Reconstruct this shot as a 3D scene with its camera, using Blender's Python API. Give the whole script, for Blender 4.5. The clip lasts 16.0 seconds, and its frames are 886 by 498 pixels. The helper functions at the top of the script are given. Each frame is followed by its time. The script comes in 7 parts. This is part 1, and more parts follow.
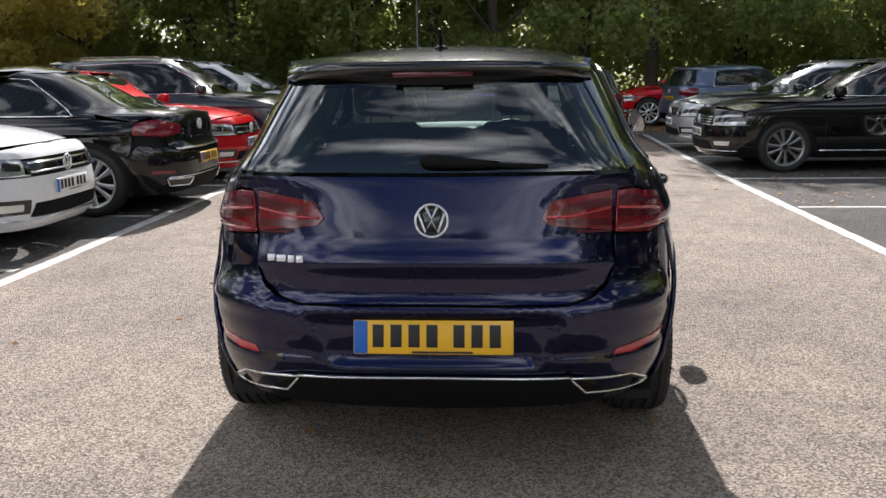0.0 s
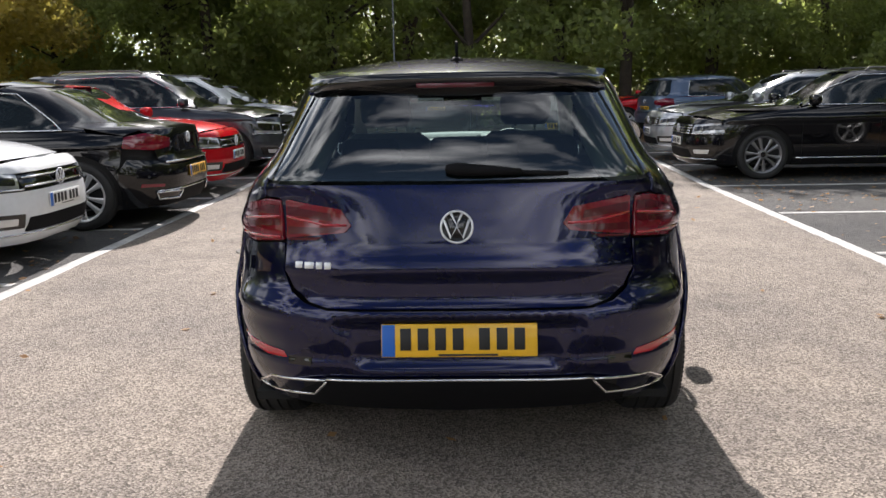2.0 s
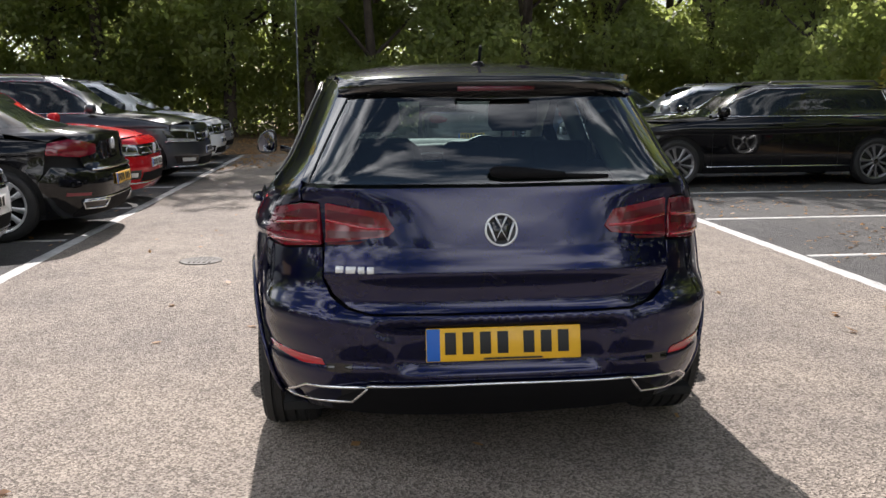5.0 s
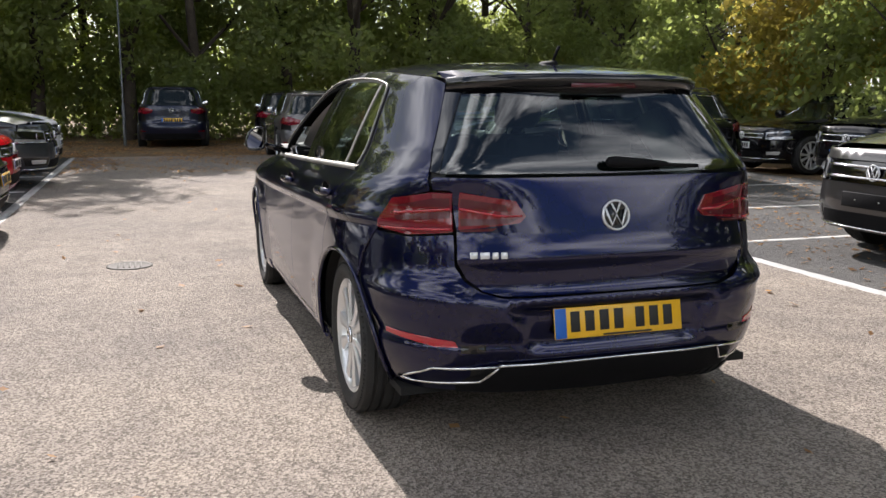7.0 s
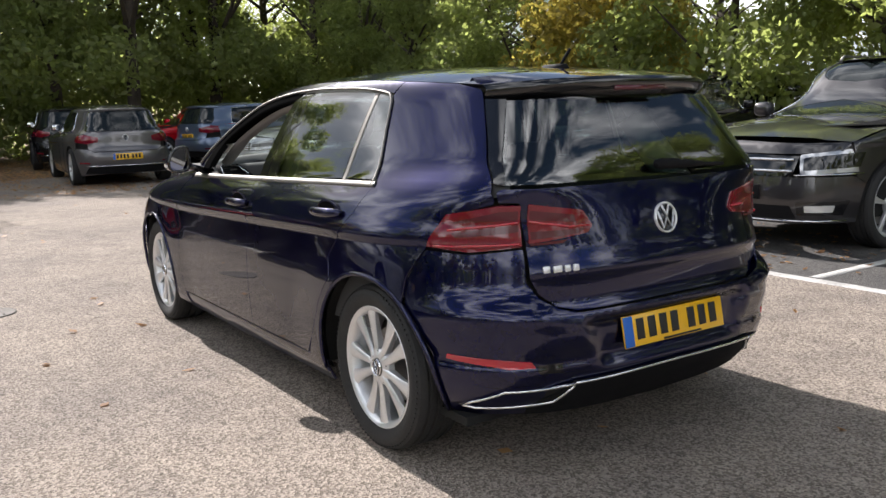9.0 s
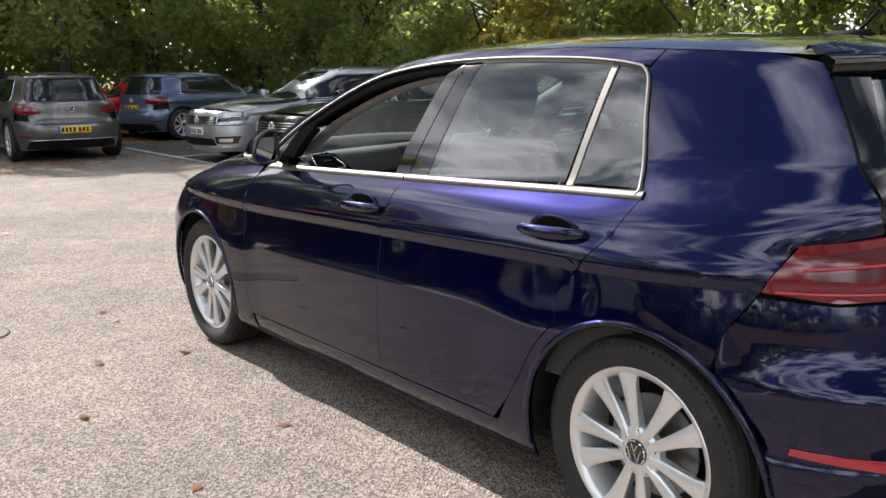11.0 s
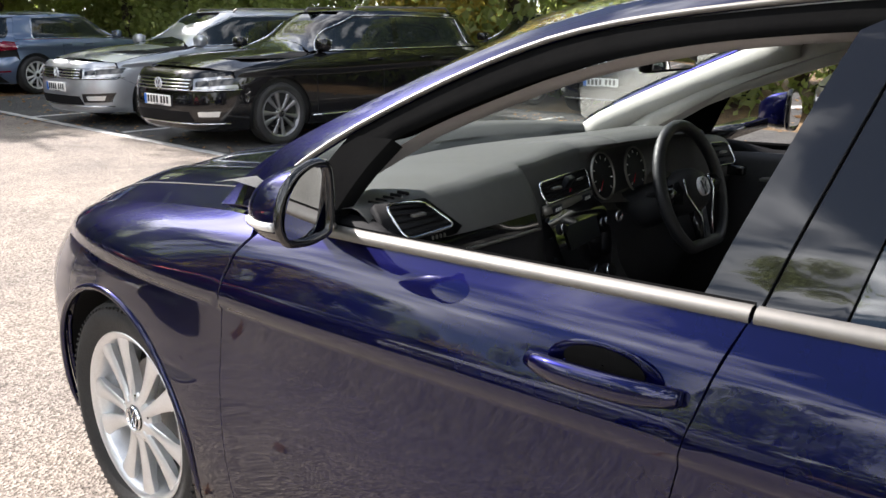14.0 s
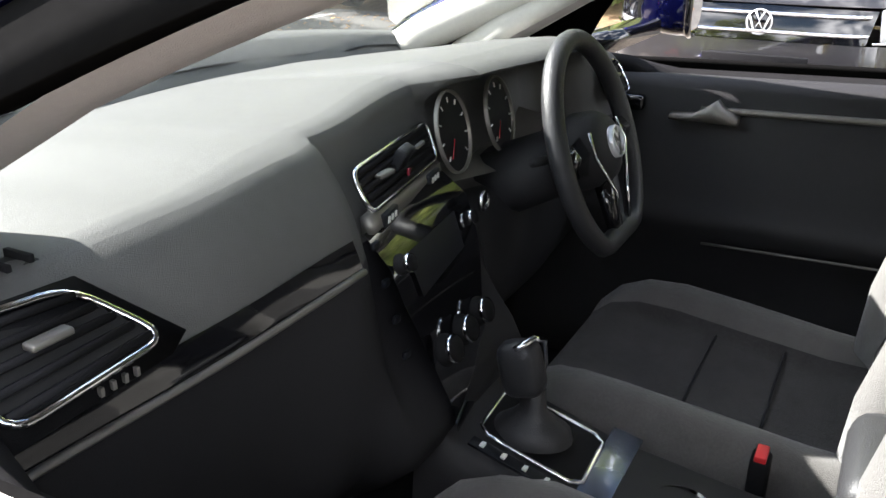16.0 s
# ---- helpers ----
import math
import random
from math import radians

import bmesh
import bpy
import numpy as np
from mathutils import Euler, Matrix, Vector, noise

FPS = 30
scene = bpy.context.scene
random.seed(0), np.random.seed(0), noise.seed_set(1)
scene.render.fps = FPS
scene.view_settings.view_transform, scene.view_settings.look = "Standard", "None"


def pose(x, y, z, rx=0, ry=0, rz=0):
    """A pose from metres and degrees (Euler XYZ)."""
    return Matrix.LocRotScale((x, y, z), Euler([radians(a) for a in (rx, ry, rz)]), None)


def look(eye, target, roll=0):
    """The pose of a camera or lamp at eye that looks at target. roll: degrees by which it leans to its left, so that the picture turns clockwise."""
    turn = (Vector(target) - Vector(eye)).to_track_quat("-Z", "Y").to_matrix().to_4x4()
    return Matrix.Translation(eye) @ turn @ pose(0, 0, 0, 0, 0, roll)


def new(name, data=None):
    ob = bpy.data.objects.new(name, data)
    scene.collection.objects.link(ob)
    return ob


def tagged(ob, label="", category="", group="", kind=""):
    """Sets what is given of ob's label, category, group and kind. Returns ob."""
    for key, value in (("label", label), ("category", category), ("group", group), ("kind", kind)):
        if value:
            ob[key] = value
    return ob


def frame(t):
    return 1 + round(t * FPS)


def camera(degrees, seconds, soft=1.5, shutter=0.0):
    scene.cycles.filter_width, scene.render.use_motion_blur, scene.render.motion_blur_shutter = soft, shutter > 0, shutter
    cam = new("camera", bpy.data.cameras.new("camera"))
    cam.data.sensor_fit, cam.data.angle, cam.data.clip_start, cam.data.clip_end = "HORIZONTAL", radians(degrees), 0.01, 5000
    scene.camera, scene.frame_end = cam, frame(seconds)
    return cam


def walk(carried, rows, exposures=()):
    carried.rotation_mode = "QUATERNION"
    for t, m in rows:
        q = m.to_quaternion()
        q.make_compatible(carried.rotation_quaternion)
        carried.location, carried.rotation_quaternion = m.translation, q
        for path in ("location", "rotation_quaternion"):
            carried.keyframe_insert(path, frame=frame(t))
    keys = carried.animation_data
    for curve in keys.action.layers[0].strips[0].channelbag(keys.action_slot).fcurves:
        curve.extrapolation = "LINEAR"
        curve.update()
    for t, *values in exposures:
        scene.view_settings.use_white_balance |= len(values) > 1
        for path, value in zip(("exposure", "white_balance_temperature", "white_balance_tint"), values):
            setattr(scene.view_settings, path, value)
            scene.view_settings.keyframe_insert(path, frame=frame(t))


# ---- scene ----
cam = camera(54.1, 16.0)
PATH = [
    (0, (0.22, -2.633, 1.327), (0.088, -0.677, 0.932), -0.7),
    (0.5, (0.108, -2.762, 1.334), (0.052, -0.799, 0.952), -0.5),
    (1, (0.073, -2.768, 1.331), (0.026, -0.802, 0.967), -0.5),
    (1.5, (0.059, -2.748, 1.328), (-0.002, -0.782, 0.967), -0.7),
    (2, (0.054, -2.726, 1.326), (-0.016, -0.762, 0.956), -1.1),
    (2.5, (0.054, -2.718, 1.323), (-0.019, -0.756, 0.947), -1.3),
    (3, (0.055, -2.719, 1.321), (-0.018, -0.755, 0.946), -1.4),
    (3.5, (0.049, -2.696, 1.319), (-0.025, -0.729, 0.961), -1.5),
    (3.7, (0.024, -2.69, 1.315), (-0.04, -0.721, 0.967), -1.4),
    (5.8, (-0.952, -2.736, 1.295), (-0.555, -0.807, 0.951), 0.5),
    (6, (-1.088, -2.749, 1.284), (-0.643, -0.829, 0.946), 0.7),
    (6.5, (-1.377, -2.749, 1.294), (-0.83, -0.855, 0.956), 0.3),
    (7, (-1.59, -2.632, 1.274), (-0.954, -0.767, 0.934), 0.3),
    (7.5, (-1.821, -2.511, 1.283), (-1.067, -0.689, 0.949), 0.0),
    (8, (-2.074, -2.401, 1.286), (-1.167, -0.647, 0.963), -0.6),
    (8.2, (-2.149, -2.341, 1.287), (-1.193, -0.614, 0.965), -1.1),
    (10.3, (-2.539, -1.152, 1.294), (-1.329, 0.397, 0.921), -1.3),
    (10.5, (-2.549, -0.993, 1.318), (-1.334, 0.549, 0.932), -1.4),
    (11, (-2.597, -0.605, 1.311), (-1.362, 0.919, 0.92), -0.6),
    (11.5, (-2.59, -0.224, 1.338), (-1.327, 1.273, 0.93), -0.9),
    (12, (-2.492, 0.127, 1.347), (-1.196, 1.594, 0.935), -0.7),
    (12.5, (-2.414, 0.501, 1.34), (-1.091, 1.941, 0.921), -0.0),
    (13, (-2.307, 0.836, 1.363), (-0.955, 2.24, 0.915), -0.4),
    (13.5, (-2.074, 1.127, 1.356), (-0.692, 2.492, 0.88), -0.4),
    (14, (-1.838, 1.39, 1.329), (-0.413, 2.697, 0.816), -0.0),
    (14.5, (-1.6, 1.63, 1.316), (-0.131, 2.862, 0.744), 0.0),
    (15, (-1.354, 1.793, 1.288), (0.128, 2.974, 0.65), 0.3),
    (15.5, (-1.173, 1.901, 1.255), (0.354, 2.987, 0.585), 0.2),
    (16, (-1.03, 2.035, 1.242), (0.607, 2.878, 0.52), 0.7),
]
EXPOSURES = [(0, 0.9), (8.2, 0.94), (11, 1.12), (13.5, 1.45), (14.5, 1.92), (15, 2.27), (15.5, 2.6), (16, 2.88)]
walk(cam, [(t, look(eye, target, roll)) for t, eye, target, roll in PATH], EXPOSURES)

# ---- light ----
SUN_DIR = Vector((-0.08, 1.32, 1.0)).normalized()
world = bpy.data.worlds.new("sky")
scene.world = world
world.use_nodes = True


def build_world():
    nt = world.node_tree
    nt.nodes.clear()
    N, Lk = nt.nodes.new, nt.links.new
    out, bg = N("ShaderNodeOutputWorld"), N("ShaderNodeBackground")
    sky = N("ShaderNodeTexSky")
    sky.sky_type, sky.sun_disc = "NISHITA", False
    sky.sun_elevation, sky.sun_rotation = math.asin(SUN_DIR.z), math.atan2(SUN_DIR.x, SUN_DIR.y)
    tc, mp = N("ShaderNodeTexCoord"), N("ShaderNodeMapping")
    mp.inputs["Scale"].default_value = (1.0, 1.0, 2.0)
    n1 = N("ShaderNodeTexNoise")
    n1.inputs["Scale"].default_value, n1.inputs["Detail"].default_value, n1.inputs["Roughness"].default_value = 2.6, 9, 0.55
    n1.inputs["Distortion"].default_value = 0.3
    ramp = N("ShaderNodeValToRGB")
    ramp.color_ramp.elements[0].position, ramp.color_ramp.elements[1].position = 0.44, 0.60
    n2 = N("ShaderNodeTexNoise")
    n2.inputs["Scale"].default_value, n2.inputs["Detail"].default_value = 5.0, 8
    ramp2 = N("ShaderNodeValToRGB")
    ramp2.color_ramp.elements[0].color, ramp2.color_ramp.elements[1].color = (7.5, 8.0, 9.2, 1), (35, 35, 36, 1)
    ramp2.color_ramp.elements[0].position, ramp2.color_ramp.elements[1].position = 0.35, 0.7
    mix = N("ShaderNodeMix")
    mix.data_type = "RGBA"
    Lk(tc.outputs["Generated"], mp.inputs["Vector"])
    for n in (n1, n2):
        Lk(mp.outputs["Vector"], n.inputs["Vector"])
    # cloud cover thickens towards the horizon
    sep, low, cover = N("ShaderNodeSeparateXYZ"), N("ShaderNodeMapRange"), N("ShaderNodeMath")
    low.inputs["From Min"].default_value, low.inputs["From Max"].default_value = 0.25, 0.95
    low.inputs["To Min"].default_value, low.inputs["To Max"].default_value = 0.035, -0.06
    cover.operation = "ADD"
    Lk(tc.outputs["Generated"], sep.inputs["Vector"])
    Lk(sep.outputs["Z"], low.inputs["Value"])
    Lk(n1.outputs["Fac"], cover.inputs[0])
    Lk(low.outputs["Result"], cover.inputs[1])
    Lk(cover.outputs[0], ramp.inputs["Fac"])
    Lk(n2.outputs["Fac"], ramp2.inputs["Fac"])
    Lk(ramp.outputs["Color"], mix.inputs["Factor"])
    Lk(sky.outputs["Color"], mix.inputs["A"])
    Lk(ramp2.outputs["Color"], mix.inputs["B"])
    Lk(mix.outputs["Result"], bg.inputs["Color"])
    bg.inputs["Strength"].default_value = 0.048
    Lk(bg.outputs["Background"], out.inputs["Surface"])


build_world()
sun = new("sun", bpy.data.lights.new("sun", "SUN"))
sun.data.energy, sun.data.angle, sun.data.color = 4.9, radians(0.5), (1.0, 0.935, 0.915)
sun.rotation_euler = SUN_DIR.to_track_quat("Z", "Y").to_euler()


# ---- materials ----
def mat(name, base, rough=0.5, metal=0.0, coat=0.0, var=0.0, scale=8.0, bump=0.0, bscale=120.0, spec=0.5, rand=0.0, trans=0.0, sheen=0.0):
    """A principled surface; var: how far large and fine stains change the colour; bump: fine relief in metres."""
    m = bpy.data.materials.new(name)
    m.use_nodes = True
    nt = m.node_tree
    N, Lk = nt.nodes.new, nt.links.new
    b = nt.nodes["Principled BSDF"]
    b.inputs["Base Color"].default_value = (*base, 1)
    b.inputs["Roughness"].default_value, b.inputs["Metallic"].default_value = rough, metal
    b.inputs["Coat Weight"].default_value, b.inputs["Coat Roughness"].default_value = coat, 0.02
    b.inputs["Specular IOR Level"].default_value = spec
    b.inputs["Sheen Weight"].default_value = sheen
    b.inputs["Transmission Weight"].default_value = trans
    if var or bump or rand:
        tc = N("ShaderNodeTexCoord")
    if var or rand:
        n1, n2 = N("ShaderNodeTexNoise"), N("ShaderNodeTexNoise")
        n1.inputs["Scale"].default_value, n1.inputs["Detail"].default_value = scale, 4
        n2.inputs["Scale"].default_value, n2.inputs["Detail"].default_value = scale * 14, 3
        add = N("ShaderNodeMath")
        add.operation = "ADD"
        hsv = N("ShaderNodeHueSaturation")
        hsv.inputs["Color"].default_value = (*base, 1)
        mr = N("ShaderNodeMapRange")
        mr.inputs["From Min"].default_value, mr.inputs["From Max"].default_value = 0.6, 1.4
        mr.inputs["To Min"].default_value, mr.inputs["To Max"].default_value = 1 - var, 1 + var
        for n in (n1, n2):
            Lk(tc.outputs["Object"], n.inputs["Vector"])
        Lk(n1.outputs["Fac"], add.inputs[0])
        Lk(n2.outputs["Fac"], add.inputs[1])
        Lk(add.outputs[0], mr.inputs["Value"])
        last = mr.outputs["Result"]
        if rand:
            oi = N("ShaderNodeNewGeometry")
            mr2 = N("ShaderNodeMapRange")
            mr2.inputs["To Min"].default_value, mr2.inputs["To Max"].default_value = 1 - rand, 1 + rand
            mul = N("ShaderNodeMath")
            mul.operation = "MULTIPLY"
            Lk(oi.outputs["Random Per Island"], mr2.inputs["Value"])
            Lk(last, mul.inputs[0])
            Lk(mr2.outputs["Result"], mul.inputs[1])
            last = mul.outputs[0]
        Lk(last, hsv.inputs["Value"])
        Lk(hsv.outputs["Color"], b.inputs["Base Color"])
    if bump:
        nb, bp = N("ShaderNodeTexNoise"), N("ShaderNodeBump")
        nb.inputs["Scale"].default_value, nb.inputs["Detail"].default_value = bscale, 5
        bp.inputs["Distance"].default_value = bump
        Lk(tc.outputs["Object"], nb.inputs["Vector"])
        Lk(nb.outputs["Fac"], bp.inputs["Height"])
        Lk(bp.outputs["Normal"], b.inputs["Normal"])
    return m


def glass(name, tint, gloss=1.0, front=0.09):
    """A pane: tinted clear sheet with a mirror sheen."""
    m = bpy.data.materials.new(name)
    m.use_nodes = True
    nt = m.node_tree
    nt.nodes.clear()
    N, Lk = nt.nodes.new, nt.links.new
    out, mix = N("ShaderNodeOutputMaterial"), N("ShaderNodeMixShader")
    tr, gl, fr = N("ShaderNodeBsdfTransparent"), N("ShaderNodeBsdfGlossy"), N("ShaderNodeLayerWeight")
    pw, ma = N("ShaderNodeMath"), N("ShaderNodeMath")
    tr.inputs["Color"].default_value = (*tint, 1)
    gl.inputs["Roughness"].default_value = 0.01
    gl.inputs["Color"].default_value = (gloss, gloss, gloss, 1)
    fr.inputs["Blend"].default_value = 0.5
    pw.operation, ma.operation = "POWER", "MULTIPLY_ADD"
    pw.inputs[1].default_value = 4.0
    ma.inputs[1].default_value, ma.inputs[2].default_value = 1 - front, front
    Lk(fr.outputs["Facing"], pw.inputs[0])
    Lk(pw.outputs[0], ma.inputs[0])
    Lk(ma.outputs[0], mix.inputs["Fac"])
    Lk(tr.outputs["BSDF"], mix.inputs[1])
    Lk(gl.outputs["BSDF"], mix.inputs[2])
    Lk(mix.outputs["Shader"], out.inputs["Surface"])
    return m


def paint(name, base, metal=0.45, rough=0.32):
    """Car paint: pigment and fine flakes under clear lacquer."""
    m = mat(name, base, rough, metal, coat=1.0, var=0.06, scale=1.5, spec=0.0 if metal < 0.3 else 0.3)
    nt = m.node_tree
    b = nt.nodes["Principled BSDF"]
    tc, v = nt.nodes.new("ShaderNodeTexCoord"), nt.nodes.new("ShaderNodeTexNoise")
    v.inputs["Scale"].default_value, v.inputs["Detail"].default_value = 6.0, 6
    mr = nt.nodes.new("ShaderNodeMapRange")
    mr.inputs["To Min"].default_value, mr.inputs["To Max"].default_value = 0.01, 0.05
    nt.links.new(tc.outputs["Object"], v.inputs["Vector"])
    nt.links.new(v.outputs["Fac"], mr.inputs["Value"])
    nt.links.new(mr.outputs["Result"], b.inputs["Coat Roughness"])
    return m


M_BLUE = paint("deep_blue_paint", (0.0023, 0.0033, 0.038), 0.82, 0.28)
M_BLUE.node_tree.nodes["Principled BSDF"].inputs["Specular Tint"].default_value = (0.03, 0.05, 0.32, 1)
M_BLUE.node_tree.nodes["Principled BSDF"].inputs["Coat IOR"].default_value = 1.52
M_BLACKPAINT = paint("black_paint", (0.006, 0.006, 0.007), 0.2)
M_WHITE = paint("white_paint", (0.75, 0.76, 0.77), 0.0, 0.4)
M_RED = paint("red_paint", (0.45, 0.006, 0.012), 0.1)
M_GREYP = paint("dark_grey_paint", (0.045, 0.05, 0.06), 0.6)
M_MIDGREY = paint("grey_paint", (0.13, 0.125, 0.13), 0.6)
M_CHARCOAL = paint("charcoal_paint", (0.036, 0.034, 0.036), 0.5)
M_SILVER = paint("silver_paint", (0.42, 0.44, 0.47), 0.7)
M_BLUEGREY = paint("blue_grey_paint", (0.11, 0.15, 0.23), 0.6)
M_NAVY = paint("navy_paint", (0.01, 0.013, 0.035), 0.4)
M_GLOSSBLACK = mat("gloss_black_trim", (0.006, 0.006, 0.007), 0.06, coat=0.5)
M_TRIM = mat("black_plastic", (0.010, 0.010, 0.011), 0.7, spec=0.08, var=0.15, bump=0.0004, bscale=900)
M_FRAME = mat("matt_black_frame", (0.006, 0.006, 0.006), 0.9, spec=0.0, var=0.2)
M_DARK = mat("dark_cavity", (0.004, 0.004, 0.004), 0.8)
M_CHROME = mat("chrome", (0.82, 0.83, 0.85), 0.07, 1.0, var=0.05)
M_ALU = mat("satin_aluminium", (0.21, 0.20, 0.183), 0.5, 0.7, var=0.06)
M_BADGE = mat("bright_badge_metal", (0.75, 0.76, 0.77), 0.22, 0.45, var=0.05)
M_ALLOY = mat("alloy_wheel_silver", (0.72, 0.73, 0.74), 0.3, 0.65, coat=0.6, var=0.08, scale=12)
M_TYRE = mat("tyre_rubber", (0.018, 0.018, 0.018), 0.75, var=0.35, scale=9, bump=0.0015, bscale=160)
M_DISC = mat("brake_disc_steel", (0.25, 0.24, 0.23), 0.4, 0.9, var=0.2)
M_LAMPRED = mat("red_lamp_lens", (0.16, 0.004, 0.015), 0.1, coat=0.7, var=0.3, scale=9)
M_LAMPDARK = mat("dark_red_lamp_lens", (0.075, 0.004, 0.012), 0.2, coat=0.4)
M_LAMPLINE = mat("bright_red_lens", (0.40, 0.01, 0.022), 0.12, coat=1.0)
M_LAMPCLEAR = mat("clear_lamp_lens", (0.42, 0.43, 0.45), 0.1, 0.5, coat=1.0, var=0.5, scale=14)
M_WHITELENS = mat("white_lens", (0.7, 0.7, 0.68), 0.15, 0.3, coat=1.0)
M_YELLOW = mat("yellow_plate", (0.82, 0.46, 0.01), 0.35, coat=0.3, var=0.05, scale=20)
M_PLATEWHITE = mat("white_plate", (0.78, 0.78, 0.76), 0.35, coat=0.3, var=0.05, scale=20)
M_PLATEBLUE = mat("blue_band", (0.01, 0.12, 0.5), 0.4)
M_BAR = mat("black_bar", (0.01, 0.01, 0.01), 0.5)
M_GLASS = glass("clear_glass", (0.90, 0.96, 0.94))
M_SCREEN = glass("windscreen_glass", (0.88, 0.94, 0.92), front=0.15)
M_PRIVACY = glass("tinted_glass", (0.30, 0.38, 0.36), front=0.125)
M_REARGLASS = glass("tinted_rear_glass", (0.34, 0.44, 0.42), front=0.11)
M_FARGLASS = mat("dark_window", (0.012, 0.016, 0.017), 0.03, spec=0.5, var=0.3, scale=3)
M_DARKALLOY = mat("dark_alloy", (0.22, 0.22, 0.23), 0.3, 0.7, coat=0.6, var=0.1, scale=12)
M_MIRROR = mat("mirror_glass", (0.8, 0.8, 0.8), 0.01, 1.0)
M_LINING = mat("warm_grey_lining", (0.36, 0.335, 0.32), 0.85, var=0.06, scale=10, bump=0.0005, bscale=900)


# ---- mesh helpers ----
from mathutils import geometry


def bm_mesh(bm, name, smooth=True):
    me = bpy.data.meshes.new(name)
    bm.to_mesh(me)
    bm.free()
    for f in me.polygons:
        f.use_smooth = smooth
    return me


def part(name, mesh, material, parent=None, label="", smooth=True):
    """Links a bmesh or mesh as one object under a thing or a part."""
    me = bm_mesh(mesh, name, smooth) if isinstance(mesh, bmesh.types.BMesh) else mesh
    if material and not me.materials:
        me.materials.append(material)
    ob = new(name, me)
    if parent:
        ob.parent = parent
    if label:
        ob["label"] = label
    return ob


def box(bm, c, size, bevel=0.0, m=None, seg=2):
    """A box about c, bevelled, turned by m."""
    r = bmesh.ops.create_cube(bm, size=1.0)
    vs = r["verts"]
    bmesh.ops.scale(bm, vec=size, verts=vs)
    if bevel:
        es = list({e for v in vs for e in v.link_edges})
        rb = bmesh.ops.bevel(bm, geom=es, offset=bevel, segments=seg, affect="EDGES", profile=0.5)
        vs = list({v for f in rb["faces"] for v in f.verts} | {v for v in vs if v.is_valid})
    if m:
        bmesh.ops.transform(bm, matrix=m, verts=vs)
    bmesh.ops.translate(bm, vec=c, verts=vs)
    return vs


def sharp_normals(me, deg=35):
    me.set_sharp_from_angle(angle=radians(deg))
    return me


def boxpart(name, c, size, material, parent, bevel=0.004, label="", m=None, seg=2):
    bm = bmesh.new()
    box(bm, c, size, bevel, m, seg)
    me = sharp_normals(bm_mesh(bm, name), 50)
    return part(name, me, material, parent, label)


def lathe(profile, n=48, axis="x", cap=False):
    """A turned shape: profile of (along, radius) round the x axis."""
    bm = bmesh.new()
    rings = []
    for a, r in profile:
        rings.append([bm.verts.new((a, r * math.cos(2 * math.pi * i / n), r * math.sin(2 * math.pi * i / n))) for i in range(n)])
    for r0, r1 in zip(rings, rings[1:]):
        for i in range(n):
            bm.faces.new((r0[i], r0[(i + 1) % n], r1[(i + 1) % n], r1[i]))
    if cap:
        bm.faces.new(rings[0][::-1])
        bm.faces.new(rings[-1])
    bmesh.ops.recalc_face_normals(bm, faces=bm.faces)
    if axis == "z":
        bmesh.ops.rotate(bm, verts=bm.verts, matrix=Matrix.Rotation(radians(-90), 3, "Y"))
    elif axis == "y":
        bmesh.ops.rotate(bm, verts=bm.verts, matrix=Matrix.Rotation(radians(90), 3, "Z"))
    return bm


def tube(points, r=0.006, closed=False, n=8, flat=1.0, up=Vector((0, 0, 1))):
    """A round or flattened bar along points."""
    pts = [Vector(p) for p in points]
    bm, rings = bmesh.new(), []
    k = len(pts)
    for i, p in enumerate(pts):
        a, b = pts[i - 1 if (i or closed) else 0], pts[(i + 1) % k if (i < k - 1 or closed) else k - 1]
        t = (b - a).normalized()
        side = t.cross(up)
        side = side.normalized() if side.length > 1e-4 else Vector((1, 0, 0))
        v = side.cross(t).normalized()
        rings.append([bm.verts.new(p + side * r * flat * math.cos(2 * math.pi * j / n) + v * r * math.sin(2 * math.pi * j / n)) for j in range(n)])
    for i in range(k if closed else k - 1):
        r0, r1 = rings[i], rings[(i + 1) % k]
        for j in range(n):
            bm.faces.new((r0[j], r0[(j + 1) % n], r1[(j + 1) % n], r1[j]))
    if not closed:
        bm.faces.new(rings[0][::-1])
        bm.faces.new(rings[-1])
    bmesh.ops.recalc_face_normals(bm, faces=bm.faces)
    return bm


def loft(rows, close_rows=False, caps=False):
    """Skins rows of points of equal count."""
    bm = bmesh.new()
    vr = [[bm.verts.new(p) for p in r] for r in rows]
    for r0, r1 in zip(vr, vr[1:]):
        n = len(r0)
        for i in range(n if close_rows else n - 1):
            bm.faces.new((r0[i], r0[(i + 1) % n], r1[(i + 1) % n], r1[i]))
    if caps:
        bm.faces.new(vr[0][::-1])
        bm.faces.new(vr[-1])
    bmesh.ops.recalc_face_normals(bm, faces=bm.faces)
    return bm


